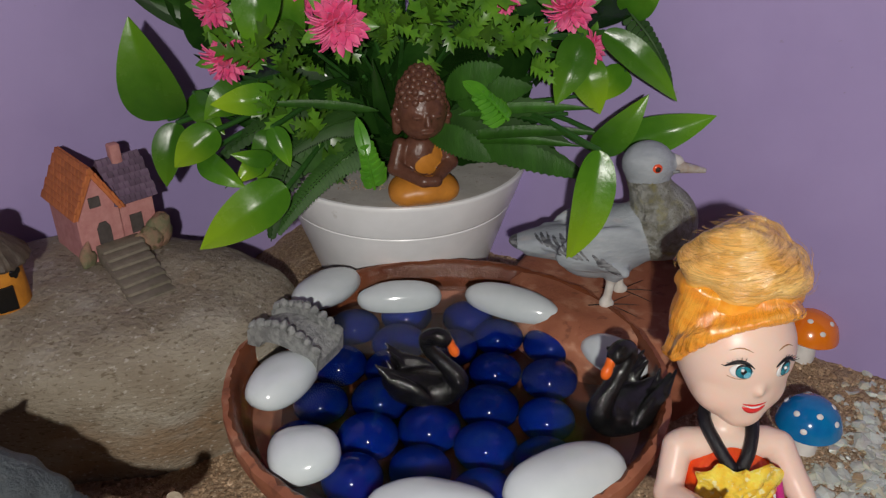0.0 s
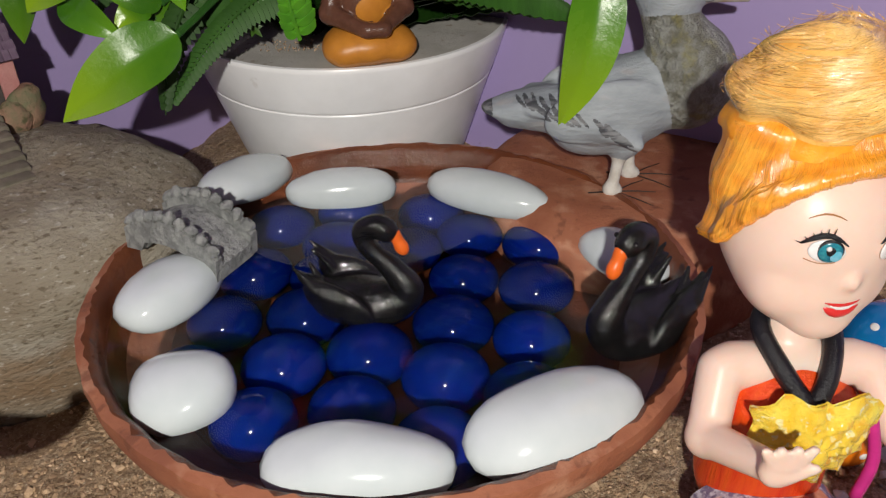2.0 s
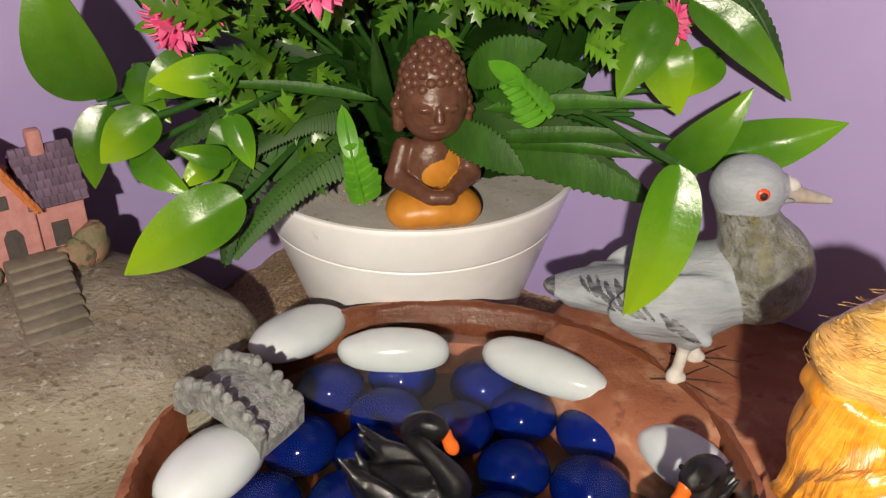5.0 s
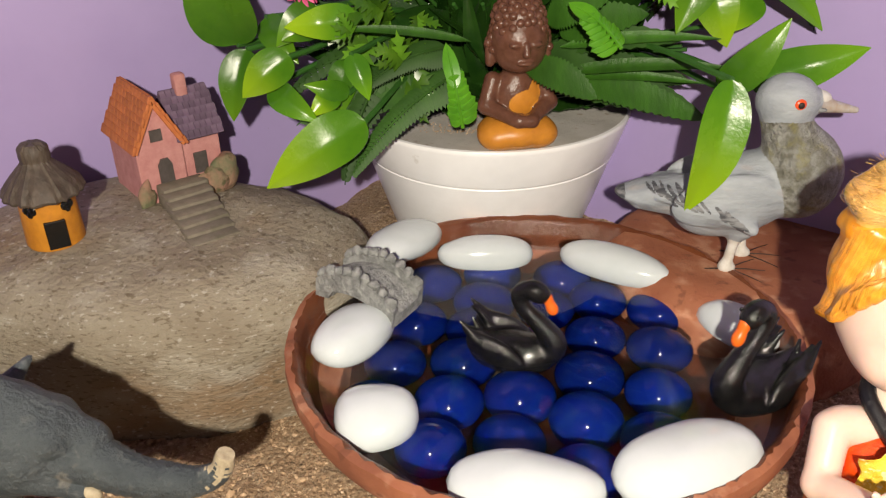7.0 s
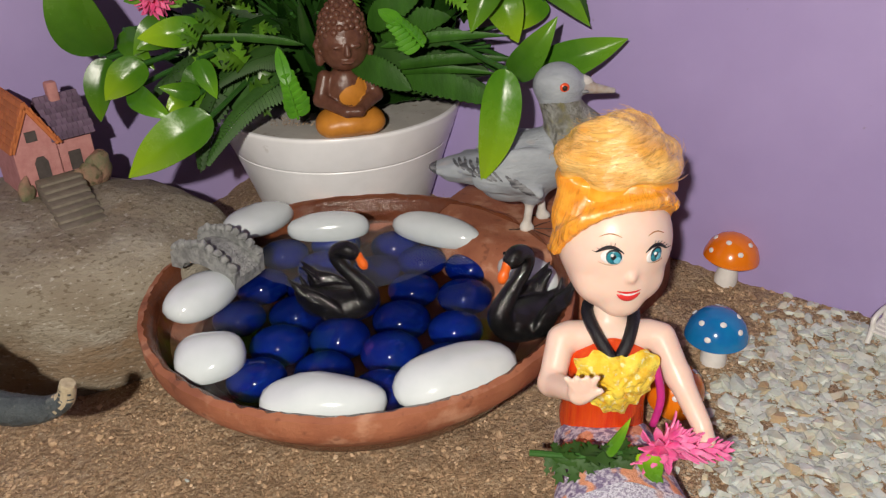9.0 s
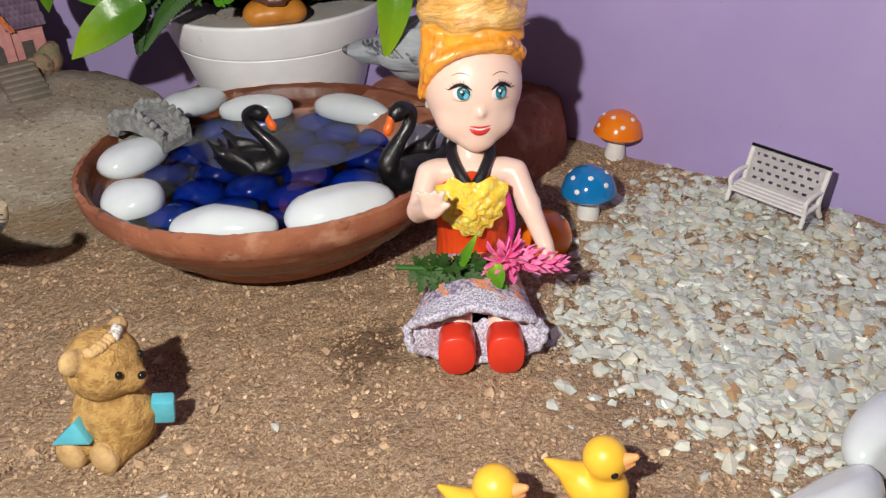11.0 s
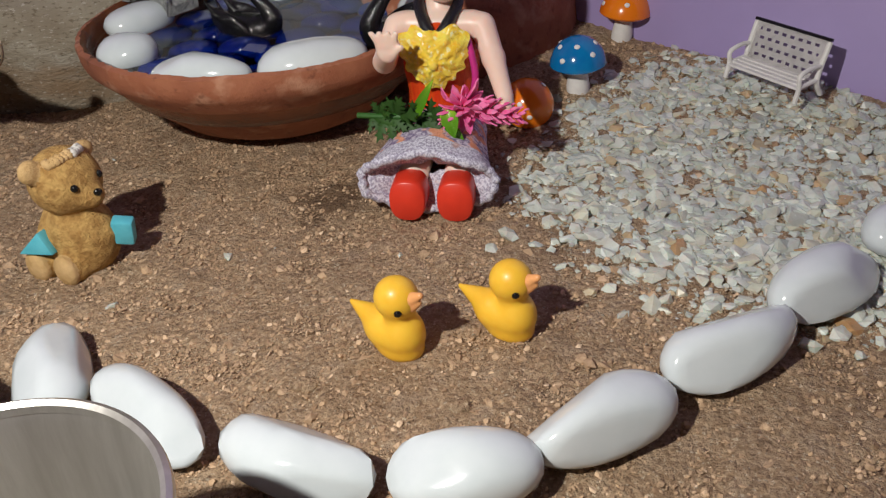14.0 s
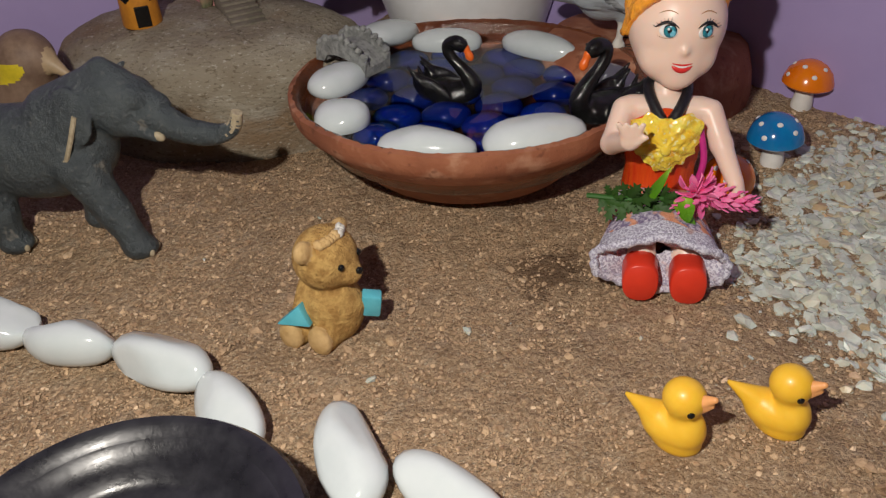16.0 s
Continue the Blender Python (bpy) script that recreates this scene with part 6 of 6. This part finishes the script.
def blade(base, tip, width, sag=0.12, fold=0.25, up=(0, -1, 0.4), point=1.6, n=14, k=6, wave=0.0):
    """A leaf from base to tip: folded along its midrib, bowed, with a drawn-out point."""
    base, tip = Vector(base), Vector(tip)
    d = tip - base
    L = d.length
    d.normalize()
    u = Vector(up)
    u = (u - d * u.dot(d)).normalized()
    s = d.cross(u)
    vs, fs = [], []
    for i in range(n + 1):
        t = (i / n) ** (1.6 if n > 12 else 1.0)
        w = width / 2 * max(0.02, min(1, LEAF_NORM[point] * t ** LEAF_BASE[point] * (1 - t) ** LEAF_TIP[point]))
        c = base + d * L * t + u * L * sag * math.sin(math.pi * t)
        for j in range(-k, k + 1):
            q = j / k
            vs.append(c + s * w * q + u * w * (fold * abs(q) ** 1.3 + wave * math.sin(t * 14 + q)))
    m = 2 * k + 1
    for i in range(n):
        for j in range(m - 1):
            fs.append((i * m + j, (i + 1) * m + j, (i + 1) * m + j + 1, i * m + j + 1))
    nv = len(vs)
    back = [Vector(v) - u * 0.0004 for v in vs]
    edge = [i * m for i in range(n + 1)] + [n * m + j for j in range(1, m)] + [i * m + m - 1 for i in range(n - 1, -1, -1)] + list(range(m - 2, 0, -1))
    fs2 = [tuple(nv + i for i in f[::-1]) for f in fs]
    rim = [(a, b, nv + b, nv + a) for a, b in zip(edge, edge[1:] + edge[:1])]
    return vs + back, fs + fs2 + rim


def frond(base, tip, width, sag=0.2, up=(0, -0.7, 0.7), count=13, droop=0.3, side=0):
    """A fern frond: a midrib with paired rounded leaflets."""
    base, tip = Vector(base), Vector(tip)
    d = tip - base
    L = d.length
    d.normalize()
    u = Vector(up)
    u = (u - d * u.dot(d)).normalized()
    s = d.cross(u)
    pile = Pile()
    mid = lambda t: base + d * L * t + u * L * sag * math.sin(math.pi * t)
    pile.add(sweep([mid(i / 10) for i in range(11)], [0.0006 - 0.00004 * i for i in range(11)], 6))
    span = 0.62 if side else 0.92
    if side:
        pile.add(blade(mid(0.48), mid(1.0), width * 0.5, 0.04, 0.1, tuple(u), 1.25, 10, 2))
    for i in range(count):
        t = 0.06 + span * i / count
        w = width / 2 * (1 - 0.75 * t ** 2.2) * (0.75 + 0.25 * math.sin(math.pi * min(1, t * 3)))
        for q in (-1, 1):
            a = mid(t)
            reach = w * (1 if side == 0 else 1.25 if side == q else 0.8)
            b = a + (s * q * reach + d * reach * 0.45 - u * reach * droop)
            pile.add(blade(a, b, span * L / count * (1.75 if side else 1.2), 0.06, -0.6 if side else 0.05, tuple(u), 2.4, 6, 2))
    return pile


LEFT_LEAVES = [  # base, tip, width, light
    ((-0.0876, 0.250, 0.0885), (-0.0920, 0.244, 0.1222), 0.0190, 0), ((-0.0519, 0.250, 0.0960), (-0.0721, 0.246, 0.0945), 0.0100, 1), ((-0.0709, 0.245, 0.0866), (-0.0850, 0.241, 0.0755), 0.0115, 1),
    ((-0.0480, 0.232, 0.0722), (-0.0757, 0.224, 0.0548), 0.0148, 1), ((-0.0531, 0.250, 0.1340), (-0.0570, 0.246, 0.1105), 0.0145, 0), ((-0.0850, 0.250, 0.0872), (-0.0905, 0.246, 0.0665), 0.0105, 0),
    ((-0.0560, 0.255, 0.0830), (-0.0600, 0.248, 0.0660), 0.0095, 0), ((-0.0640, 0.256, 0.0980), (-0.0760, 0.250, 0.0880), 0.0100, 0), ((-0.0800, 0.256, 0.0950), (-0.0700, 0.250, 0.0830), 0.0090, 0),
    ((-0.0480, 0.262, 0.1120), (-0.0420, 0.256, 0.1290), 0.0110, 0),
    ((-0.0550, 0.247, 0.0755), (-0.0672, 0.243, 0.0790), 0.0062, 0), ((-0.0585, 0.246, 0.0750), (-0.0655, 0.240, 0.0705), 0.0070, 1), ((-0.0535, 0.246, 0.0870), (-0.0485, 0.243, 0.0745), 0.0072, 0), ((-0.0770, 0.243, 0.0785), (-0.0625, 0.238, 0.0695), 0.0085, 0),
    ((-0.0630, 0.252, 0.0935), (-0.0735, 0.247, 0.0905), 0.0070, 0),
]
RIGHT_LEAVES = [  # base, tip, width, light
    ((0.0458, 0.2190, 0.0890), (0.0387, 0.2177, 0.0530), 0.0122, 1), ((0.0585, 0.247, 0.0800), (0.0865, 0.241, 0.0914), 0.0125, 0), ((0.0500, 0.242, 0.0795), (0.0630, 0.236, 0.1000), 0.0105, 0),
    ((0.0510, 0.252, 0.1150), (0.0750, 0.246, 0.0945), 0.0095, 0), ((0.0450, 0.257, 0.1060), (0.0525, 0.253, 0.0880), 0.0125, 1), ((0.0445, 0.252, 0.1140), (0.0365, 0.246, 0.0935), 0.0120, 0),
    ((0.0600, 0.262, 0.1180), (0.0690, 0.256, 0.1350), 0.0120, 0), ((0.0620, 0.262, 0.1000), (0.0500, 0.258, 0.0900), 0.0100, 1),
]
for i, (b, t, w, light) in enumerate(LEFT_LEAVES + RIGHT_LEAVES):
    b0, d0 = SHIFT @ Vector(b), Vector(t) - Vector(b)
    up = Vector((0.12 * math.sin(i * 1.7), -1, 0.35 + 0.15 * math.sin(i * 2.9)))
    y = d0.normalized()
    zz = (up - y * up.dot(y)).normalized()
    xx = y.cross(zz)
    own = Matrix(((xx.x, y.x, zz.x, b0.x), (xx.y, y.y, zz.y, b0.y), (xx.z, y.z, zz.z, b0.z), (0, 0, 0, 1)))
    p = blade((0, 0, 0), (0, d0.length, 0), w, 0.10 + 0.04 * math.sin(i * 3.1), 0.30, (0, 0, 1), n=18, wave=0.05 * math.sin(i * 1.3))
    bend = 0.10 * math.sin(i * 2.2)
    pv = [Vector((v[0] + bend * d0.length * (v[1] / d0.length) ** 2 - bend * v[1], v[1], v[2])) for v in p[0]]
    data_ob("broad_leaf", pv, p[1], M["leaf_light" if light else "leaf"], plant, "pale yellow-green glossy leaf" if light else "", own)
    # its stalk back to the heart of the plant
    b = SHIFT @ Vector(b)
    heart = Vector((b.x * 0.25, 0.004, 0.004 + 0.2 * max(b.z, 0)))
    sp = sweep(curve([heart, heart * 0.45 + b * 0.55 + Vector((0, 0.006, 0.008)), b], 5), 0.0009, 6)
    data_ob("leaf_stalk", sp[0], sp[1], M["stem"], plant)

FRONDS = [  # base, tip, width, light
    ((-0.0213, 0.239, 0.0682), (-0.0262, 0.243, 0.0912), 0.0090, 1), ((-0.0480, 0.246, 0.0770), (-0.0560, 0.236, 0.0510), 0.0105, 0), ((0.0212, 0.239, 0.0912), (0.0070, 0.245, 0.1018), 0.0100, 1), ((0.0022, 0.262, 0.0800), (0.0480, 0.250, 0.0690), 0.0130, 0),
    ((-0.0350, 0.262, 0.0790), (-0.0725, 0.250, 0.0640), 0.0120, 0), ((-0.0440, 0.266, 0.0868), (-0.0765, 0.256, 0.0704), 0.0110, 0), ((0.0600, 0.262, 0.1196), (0.0765, 0.256, 0.0921), 0.0080, 0), ((0.0100, 0.266, 0.0800), (0.0400, 0.256, 0.0760), 0.0150, 0),
    ((-0.0250, 0.266, 0.0750), (-0.0530, 0.254, 0.0660), 0.0130, 0), ((-0.0010, 0.262, 0.0850), (0.0250, 0.252, 0.0780), 0.0120, 0),
    ((-0.0225, 0.256, 0.0800), (-0.0545, 0.236, 0.0530), 0.0130, 2), ((-0.0260, 0.260, 0.0860), (-0.0520, 0.246, 0.0760), 0.0120, 2),
]
# strap leaves that fan out of the pot, some with toothed edges
rng = random.Random(11)


def toothed(base, tip, width, sag, up, teeth=14):
    """A long dark leaf with a scalloped margin."""
    vs, fs = blade(base, tip, width, sag, 0.10, up, 1.25, teeth * 2, 2)
    n = len(vs) // 2
    for i in range(teeth * 2 + 1):
        if i % 2:
            for half in (0, n):
                for e, c in ((0, 1), (4, 3)):
                    vs[half + i * 5 + e] = vs[half + i * 5 + e].lerp(vs[half + i * 5 + 2], 0.16)
    return vs, fs


SERRATED = (3, 7, 9)
for i, (b, t, w, light) in enumerate(FRONDS):
    if i in SERRATED:
        tv = toothed(SHIFT @ Vector(b), SHIFT @ Vector(t), w * 0.62, 0.14, (0.1, -0.75, 0.6), 20)
        data_ob("toothed_leaf", tv[0], tv[1], M["fern"], plant, "dark green leaf with scalloped edge")
        continue
    count, side = {0: (15, 0), 1: (7, 1 if i == 0 else -1), 2: (32, 0)}[light]
    frond(SHIFT @ Vector(b), SHIFT @ Vector(t), w, 0.16, count=count, side=side).ob("fern_frond", [M[("fern", "fern_light", "fern")[light]]], parent=plant, label=("", "bright green fern frond", "broad mid-green fern frond hanging over the pot")[light])

pile = Pile()
for i in range(210):
    a = rng.uniform(-1.45, 1.45)
    e = rng.choice((rng.uniform(0.05, 0.5), rng.uniform(0.3, 1.3)))
    L = rng.uniform(0.040, 0.076)
    b = Vector((rng.uniform(-0.012, 0.012), rng.uniform(-0.010, 0.012), 0.001 + 0.012 * rng.random()))
    d = Vector((math.sin(a) * math.cos(e), -0.42 * math.cos(a) * math.cos(e) + 0.10, math.sin(e)))
    up = (rng.uniform(-0.3, 0.3), -0.7, 0.7)
    if i % 3 == 0:
        pile.add(toothed(b, b + d * L * 0.9, rng.uniform(0.009, 0.014), rng.uniform(-0.05, 0.16), up))
    else:
        pile.add(blade(b, b + d * L, rng.uniform(0.004, 0.009), rng.uniform(-0.16, 0.14), 0.35, up, 1.3, 9, 2))
tagged(pile.ob("strap_leaves", [M["strap"]], parent=plant), "dense dark green strap leaves, darkened further for shade", kind="stuff")
TOOTHED = [  # base, tip, width
    ((0.004, 0.262, 0.074), (0.049, 0.246, 0.069), 0.0095), ((0.012, 0.266, 0.078), (0.044, 0.252, 0.078), 0.009), ((0.004, 0.262, 0.085), (0.040, 0.250, 0.091), 0.0085), ((-0.030, 0.262, 0.075), (-0.058, 0.248, 0.068), 0.011),
    ((-0.004, 0.252, 0.0835), (0.0165, 0.244, 0.0755), 0.0105), ((0.010, 0.253, 0.0775), (0.0465, 0.243, 0.0700), 0.0098), ((0.002, 0.258, 0.094), (0.020, 0.252, 0.104), 0.0120), ((0.006, 0.260, 0.090), (0.030, 0.254, 0.097), 0.0115),
]
for i, (b, t, w) in enumerate(TOOTHED):
    tv = toothed(SHIFT @ Vector(b), SHIFT @ Vector(t), w, 0.10, (0.1, -0.75, 0.6), 16 if i < 4 else 22)
    data_ob("toothed_leaf", tv[0], tv[1], M["fern" if i < 4 else "toothed"], plant, "dark green leaf with scalloped edge" if i < 4 else "mid-green ridged leaf with toothed edge")
for b, t, w in (((0.006, 0.254, 0.080), (0.053, 0.243, 0.0850), 0.0042), ((0.004, 0.256, 0.078), (0.046, 0.245, 0.0800), 0.0034), ((0.006, 0.256, 0.087), (0.049, 0.247, 0.0920), 0.0040), ((-0.020, 0.258, 0.088), (-0.062, 0.250, 0.0930), 0.0030)):
    tv = blade(SHIFT @ Vector(b), SHIFT @ Vector(t), w, 0.06, 0.35, (0.1, -0.7, 0.7), 1.0, 12, 2)
    data_ob("strap_leaf", tv[0], tv[1], M["toothed"], plant, "long narrow mid-green leaf")


# leaves behind the others; the shade among them is in the strap colour
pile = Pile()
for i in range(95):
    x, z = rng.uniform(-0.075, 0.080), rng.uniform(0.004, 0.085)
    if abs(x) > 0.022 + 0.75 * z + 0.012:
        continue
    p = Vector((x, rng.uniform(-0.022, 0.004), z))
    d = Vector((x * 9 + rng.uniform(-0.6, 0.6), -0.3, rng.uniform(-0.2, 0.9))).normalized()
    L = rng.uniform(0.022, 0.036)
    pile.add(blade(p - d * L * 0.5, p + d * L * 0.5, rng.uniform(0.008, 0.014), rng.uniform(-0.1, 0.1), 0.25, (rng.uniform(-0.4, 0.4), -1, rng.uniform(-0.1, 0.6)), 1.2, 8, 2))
tagged(pile.ob("inner_foliage", [M["strap"]], parent=plant), "leaves deep inside the plant, coloured darker for shade", kind="stuff")


def lobed(base, tip, width, up, lobes=4):
    """A flat spiky leaf: pairs of pointed lobes cut nearly to the midrib."""
    base, tip = Vector(base), Vector(tip)
    d = tip - base
    u = Vector(up)
    u = (u - d * (u.dot(d) / d.length_squared)).normalized()
    s = d.normalized().cross(u)
    vs, fs = [], []
    n = lobes * 2 + 1
    for i in range(n + 1):
        t = i / n
        out = i % 2 == 1
        w = width / 2 * (1.0 - 0.55 * t) if out else width * 0.09
        c = base + d * t + u * d.length * 0.08 * math.sin(math.pi * t)
        f = d * (0.10 if out else 0)
        w = 0 if i == n else w
        vs += [c - s * w + f - u * w * 0.25, c, c + s * w + f - u * w * 0.25]
    for i in range(n):
        a = i * 3
        fs += [(a, a + 3, a + 4, a + 1), (a + 1, a + 4, a + 5, a + 2)]
    k = len(vs)
    return vs + [v - u * 0.0003 for v in vs], fs + [tuple(k + i for i in f[::-1]) for f in fs]


def sprig(pile, p, d, size, r):
    """A small spray of three spiky leaves."""
    d = Vector(d).normalized()
    side = d.cross(Vector((0, -1, 0.2))).normalized()
    for q in (-1, 0, 1):
        e = (d + side * q * r.uniform(0.5, 1.1) + Vector((0, -r.uniform(0.0, 0.5), 0))).normalized()
        L = size * r.uniform(0.8, 1.3)
        pile.add(lobed(Vector(p), Vector(p) + e * L, L * r.uniform(0.55, 0.8), (r.uniform(-0.4, 0.4), -1, r.uniform(0.0, 0.7)), r.choice((3, 4, 5))))


pile = Pile()
for i in range(74):
    cx, cz, sx, sz = rng.choice(((0.008, 0.060, 0.022, 0.008), (0.008, 0.060, 0.022, 0.008), (-0.030, 0.030, 0.012, 0.010), (-0.030, 0.030, 0.012, 0.010), (-0.036, 0.055, 0.016, 0.010), (0.036, 0.056, 0.018, 0.010)))
    x, z = rng.gauss(cx, sx * 0.6), max(0.010, rng.gauss(cz, sz * 0.7))
    p = Vector((x, rng.uniform(-0.044, -0.010), z))
    sprig(pile, p, (x * 10 + rng.uniform(-0.8, 0.8), rng.uniform(-0.6, 0), rng.uniform(-0.6, 1)), rng.uniform(0.006, 0.011), rng)
tagged(pile.ob("spiky_foliage", [M["star"]], parent=plant), "spiky bright green plastic sprays", kind="stuff")

stems = Pile()
for i in range(26):
    a = rng.uniform(-1.1, 1.1)
    L = rng.uniform(0.035, 0.075)
    tip = Vector((math.sin(a) * L, -0.012 - 0.02 * rng.random(), math.cos(a) * L * 0.85))
    stems.add(sweep(curve([(rng.uniform(-0.01, 0.01), 0, 0), tip * 0.5 + Vector((0, 0.004, 0.006)), tip], 4), 0.0007, 5))
tagged(stems.ob("stem_tangle", [M["stem"]], parent=plant), kind="stuff")


def bloom(r, petals, seed, deep=0.8, wide=0.26):
    """A shaggy flower of many narrow forked petals, facing -y."""
    q = random.Random(seed)
    pile = Pile()
    for i in range(petals):
        zz = 1 - 1.35 * (i + 0.5) / petals
        rr = math.sqrt(max(0, 1 - zz * zz))
        a = i * 2.39996
        d = Vector((rr * math.cos(a), -zz * deep, rr * math.sin(a)))
        L = r * q.uniform(0.75, 1.1)
        pile.add(blade(d * r * 0.15, d * L, r * wide, q.uniform(-0.1, 0.15), 0.35, (d.z * 0.3 + 0.1, -0.4, d.x), 2.4, 5, 1))
    return pile


for x, y, z, r, n, sd in ((-0.0297, 0.2370, 0.1215, 0.0098, 90, 1), (-0.0680, 0.255, 0.1060, 0.0080, 60, 2), (-0.0712, 0.260, 0.1212, 0.0070, 50, 3), (0.0407, 0.255, 0.1215, 0.0085, 60, 4), (0.0475, 0.255, 0.1095, 0.0065, 45, 5), (0.020, 0.260, 0.1243, 0.0065, 45, 6), (-0.0419, 0.260, 0.1246, 0.0070, 45, 7), (-0.061, 0.256, 0.1085, 0.0060, 40, 8)):
    bloom(r, n, sd).ob("pink_flower", [M["pink"]], m=pose(x - ORIGIN.x, y - ORIGIN.y, z - ORIGIN.z, 20, 0, x * 300), parent=plant, label="shaggy pink plastic flower")
    for k in range(5):
        a = k * 1.3 + sd
        p = Vector((x, y + 0.002, z)) - ORIGIN
        t = p + Vector((math.cos(a), -0.15, math.sin(a))) * r * 1.25
        bp = blade(p, t, r * 0.5, 0.05, 0.2, (0, -1, 0.2), 1.2, 6, 2)
        data_ob("sepal", bp[0], bp[1], M["star"], plant)


# ---- the posy on the doll's lap ----
posy = root("flower_posy", pose(0.0668, 0.1300, 0.0212), "plastic posy of pink flowers with green sprays on a doll", "posy")
bloom(0.0082, 46, 21, 0.75, 0.27).ob("pink_flower", [M["pink_light"]], m=pose(0.0095, -0.004, 0.0050, 10, 20, 35), parent=posy)
spike = Pile()
for i in range(38):
    t = i / 37
    c = Vector((0.0125 + 0.0125 * t, -0.0035, 0.0040 - 0.0018 * t))
    a = i * 2.4
    e = Vector((0.75, math.cos(a) * 0.8, math.sin(a) * 0.8)).normalized()
    spike.add(blade(c, c + e * 0.0062 * (1 - 0.5 * t), 0.0016 * (1 - 0.4 * t), 0.1, 0.3, (-0.5, e.y, e.z), 2.0, 5, 1))
spike.ob("flower_spike", [M["pink_light"]], parent=posy)
pile = Pile()
for i in range(9):
    p = Vector((-0.016 + 0.0023 * i, -0.003, 0.0015 + 0.0005 * math.sin(i)))
    q = 1 if i % 2 else -1
    sprig(pile, p, (rng.uniform(0.0, 0.9), -0.3, q * rng.uniform(0.5, 1.0)), rng.uniform(0.0050, 0.0080), rng)
pile.ob("green_sprays", [M["fern"]], parent=posy)
for a, b, w in (((0.004, -0.006, 0.004), (0.0105, -0.008, -0.0045), 0.0035), ((0.006, -0.008, 0.006), (0.0080, -0.010, -0.0010), 0.0045), ((-0.004, -0.005, 0.002), (0.002, -0.004, 0.013), 0.0030)):
    bp = blade(a, b, w, 0.08, 0.25)
    data_ob("pale_leaf", bp[0], bp[1], M["leaf_light"], posy)
sp = sweep(curve([(-0.0205, -0.002, 0.0015), (-0.008, -0.004, 0.0022), (0.006, -0.003, 0.003)], 5), 0.0008, 8)
data_ob("stalk", sp[0], sp[1], M["stem"], posy)
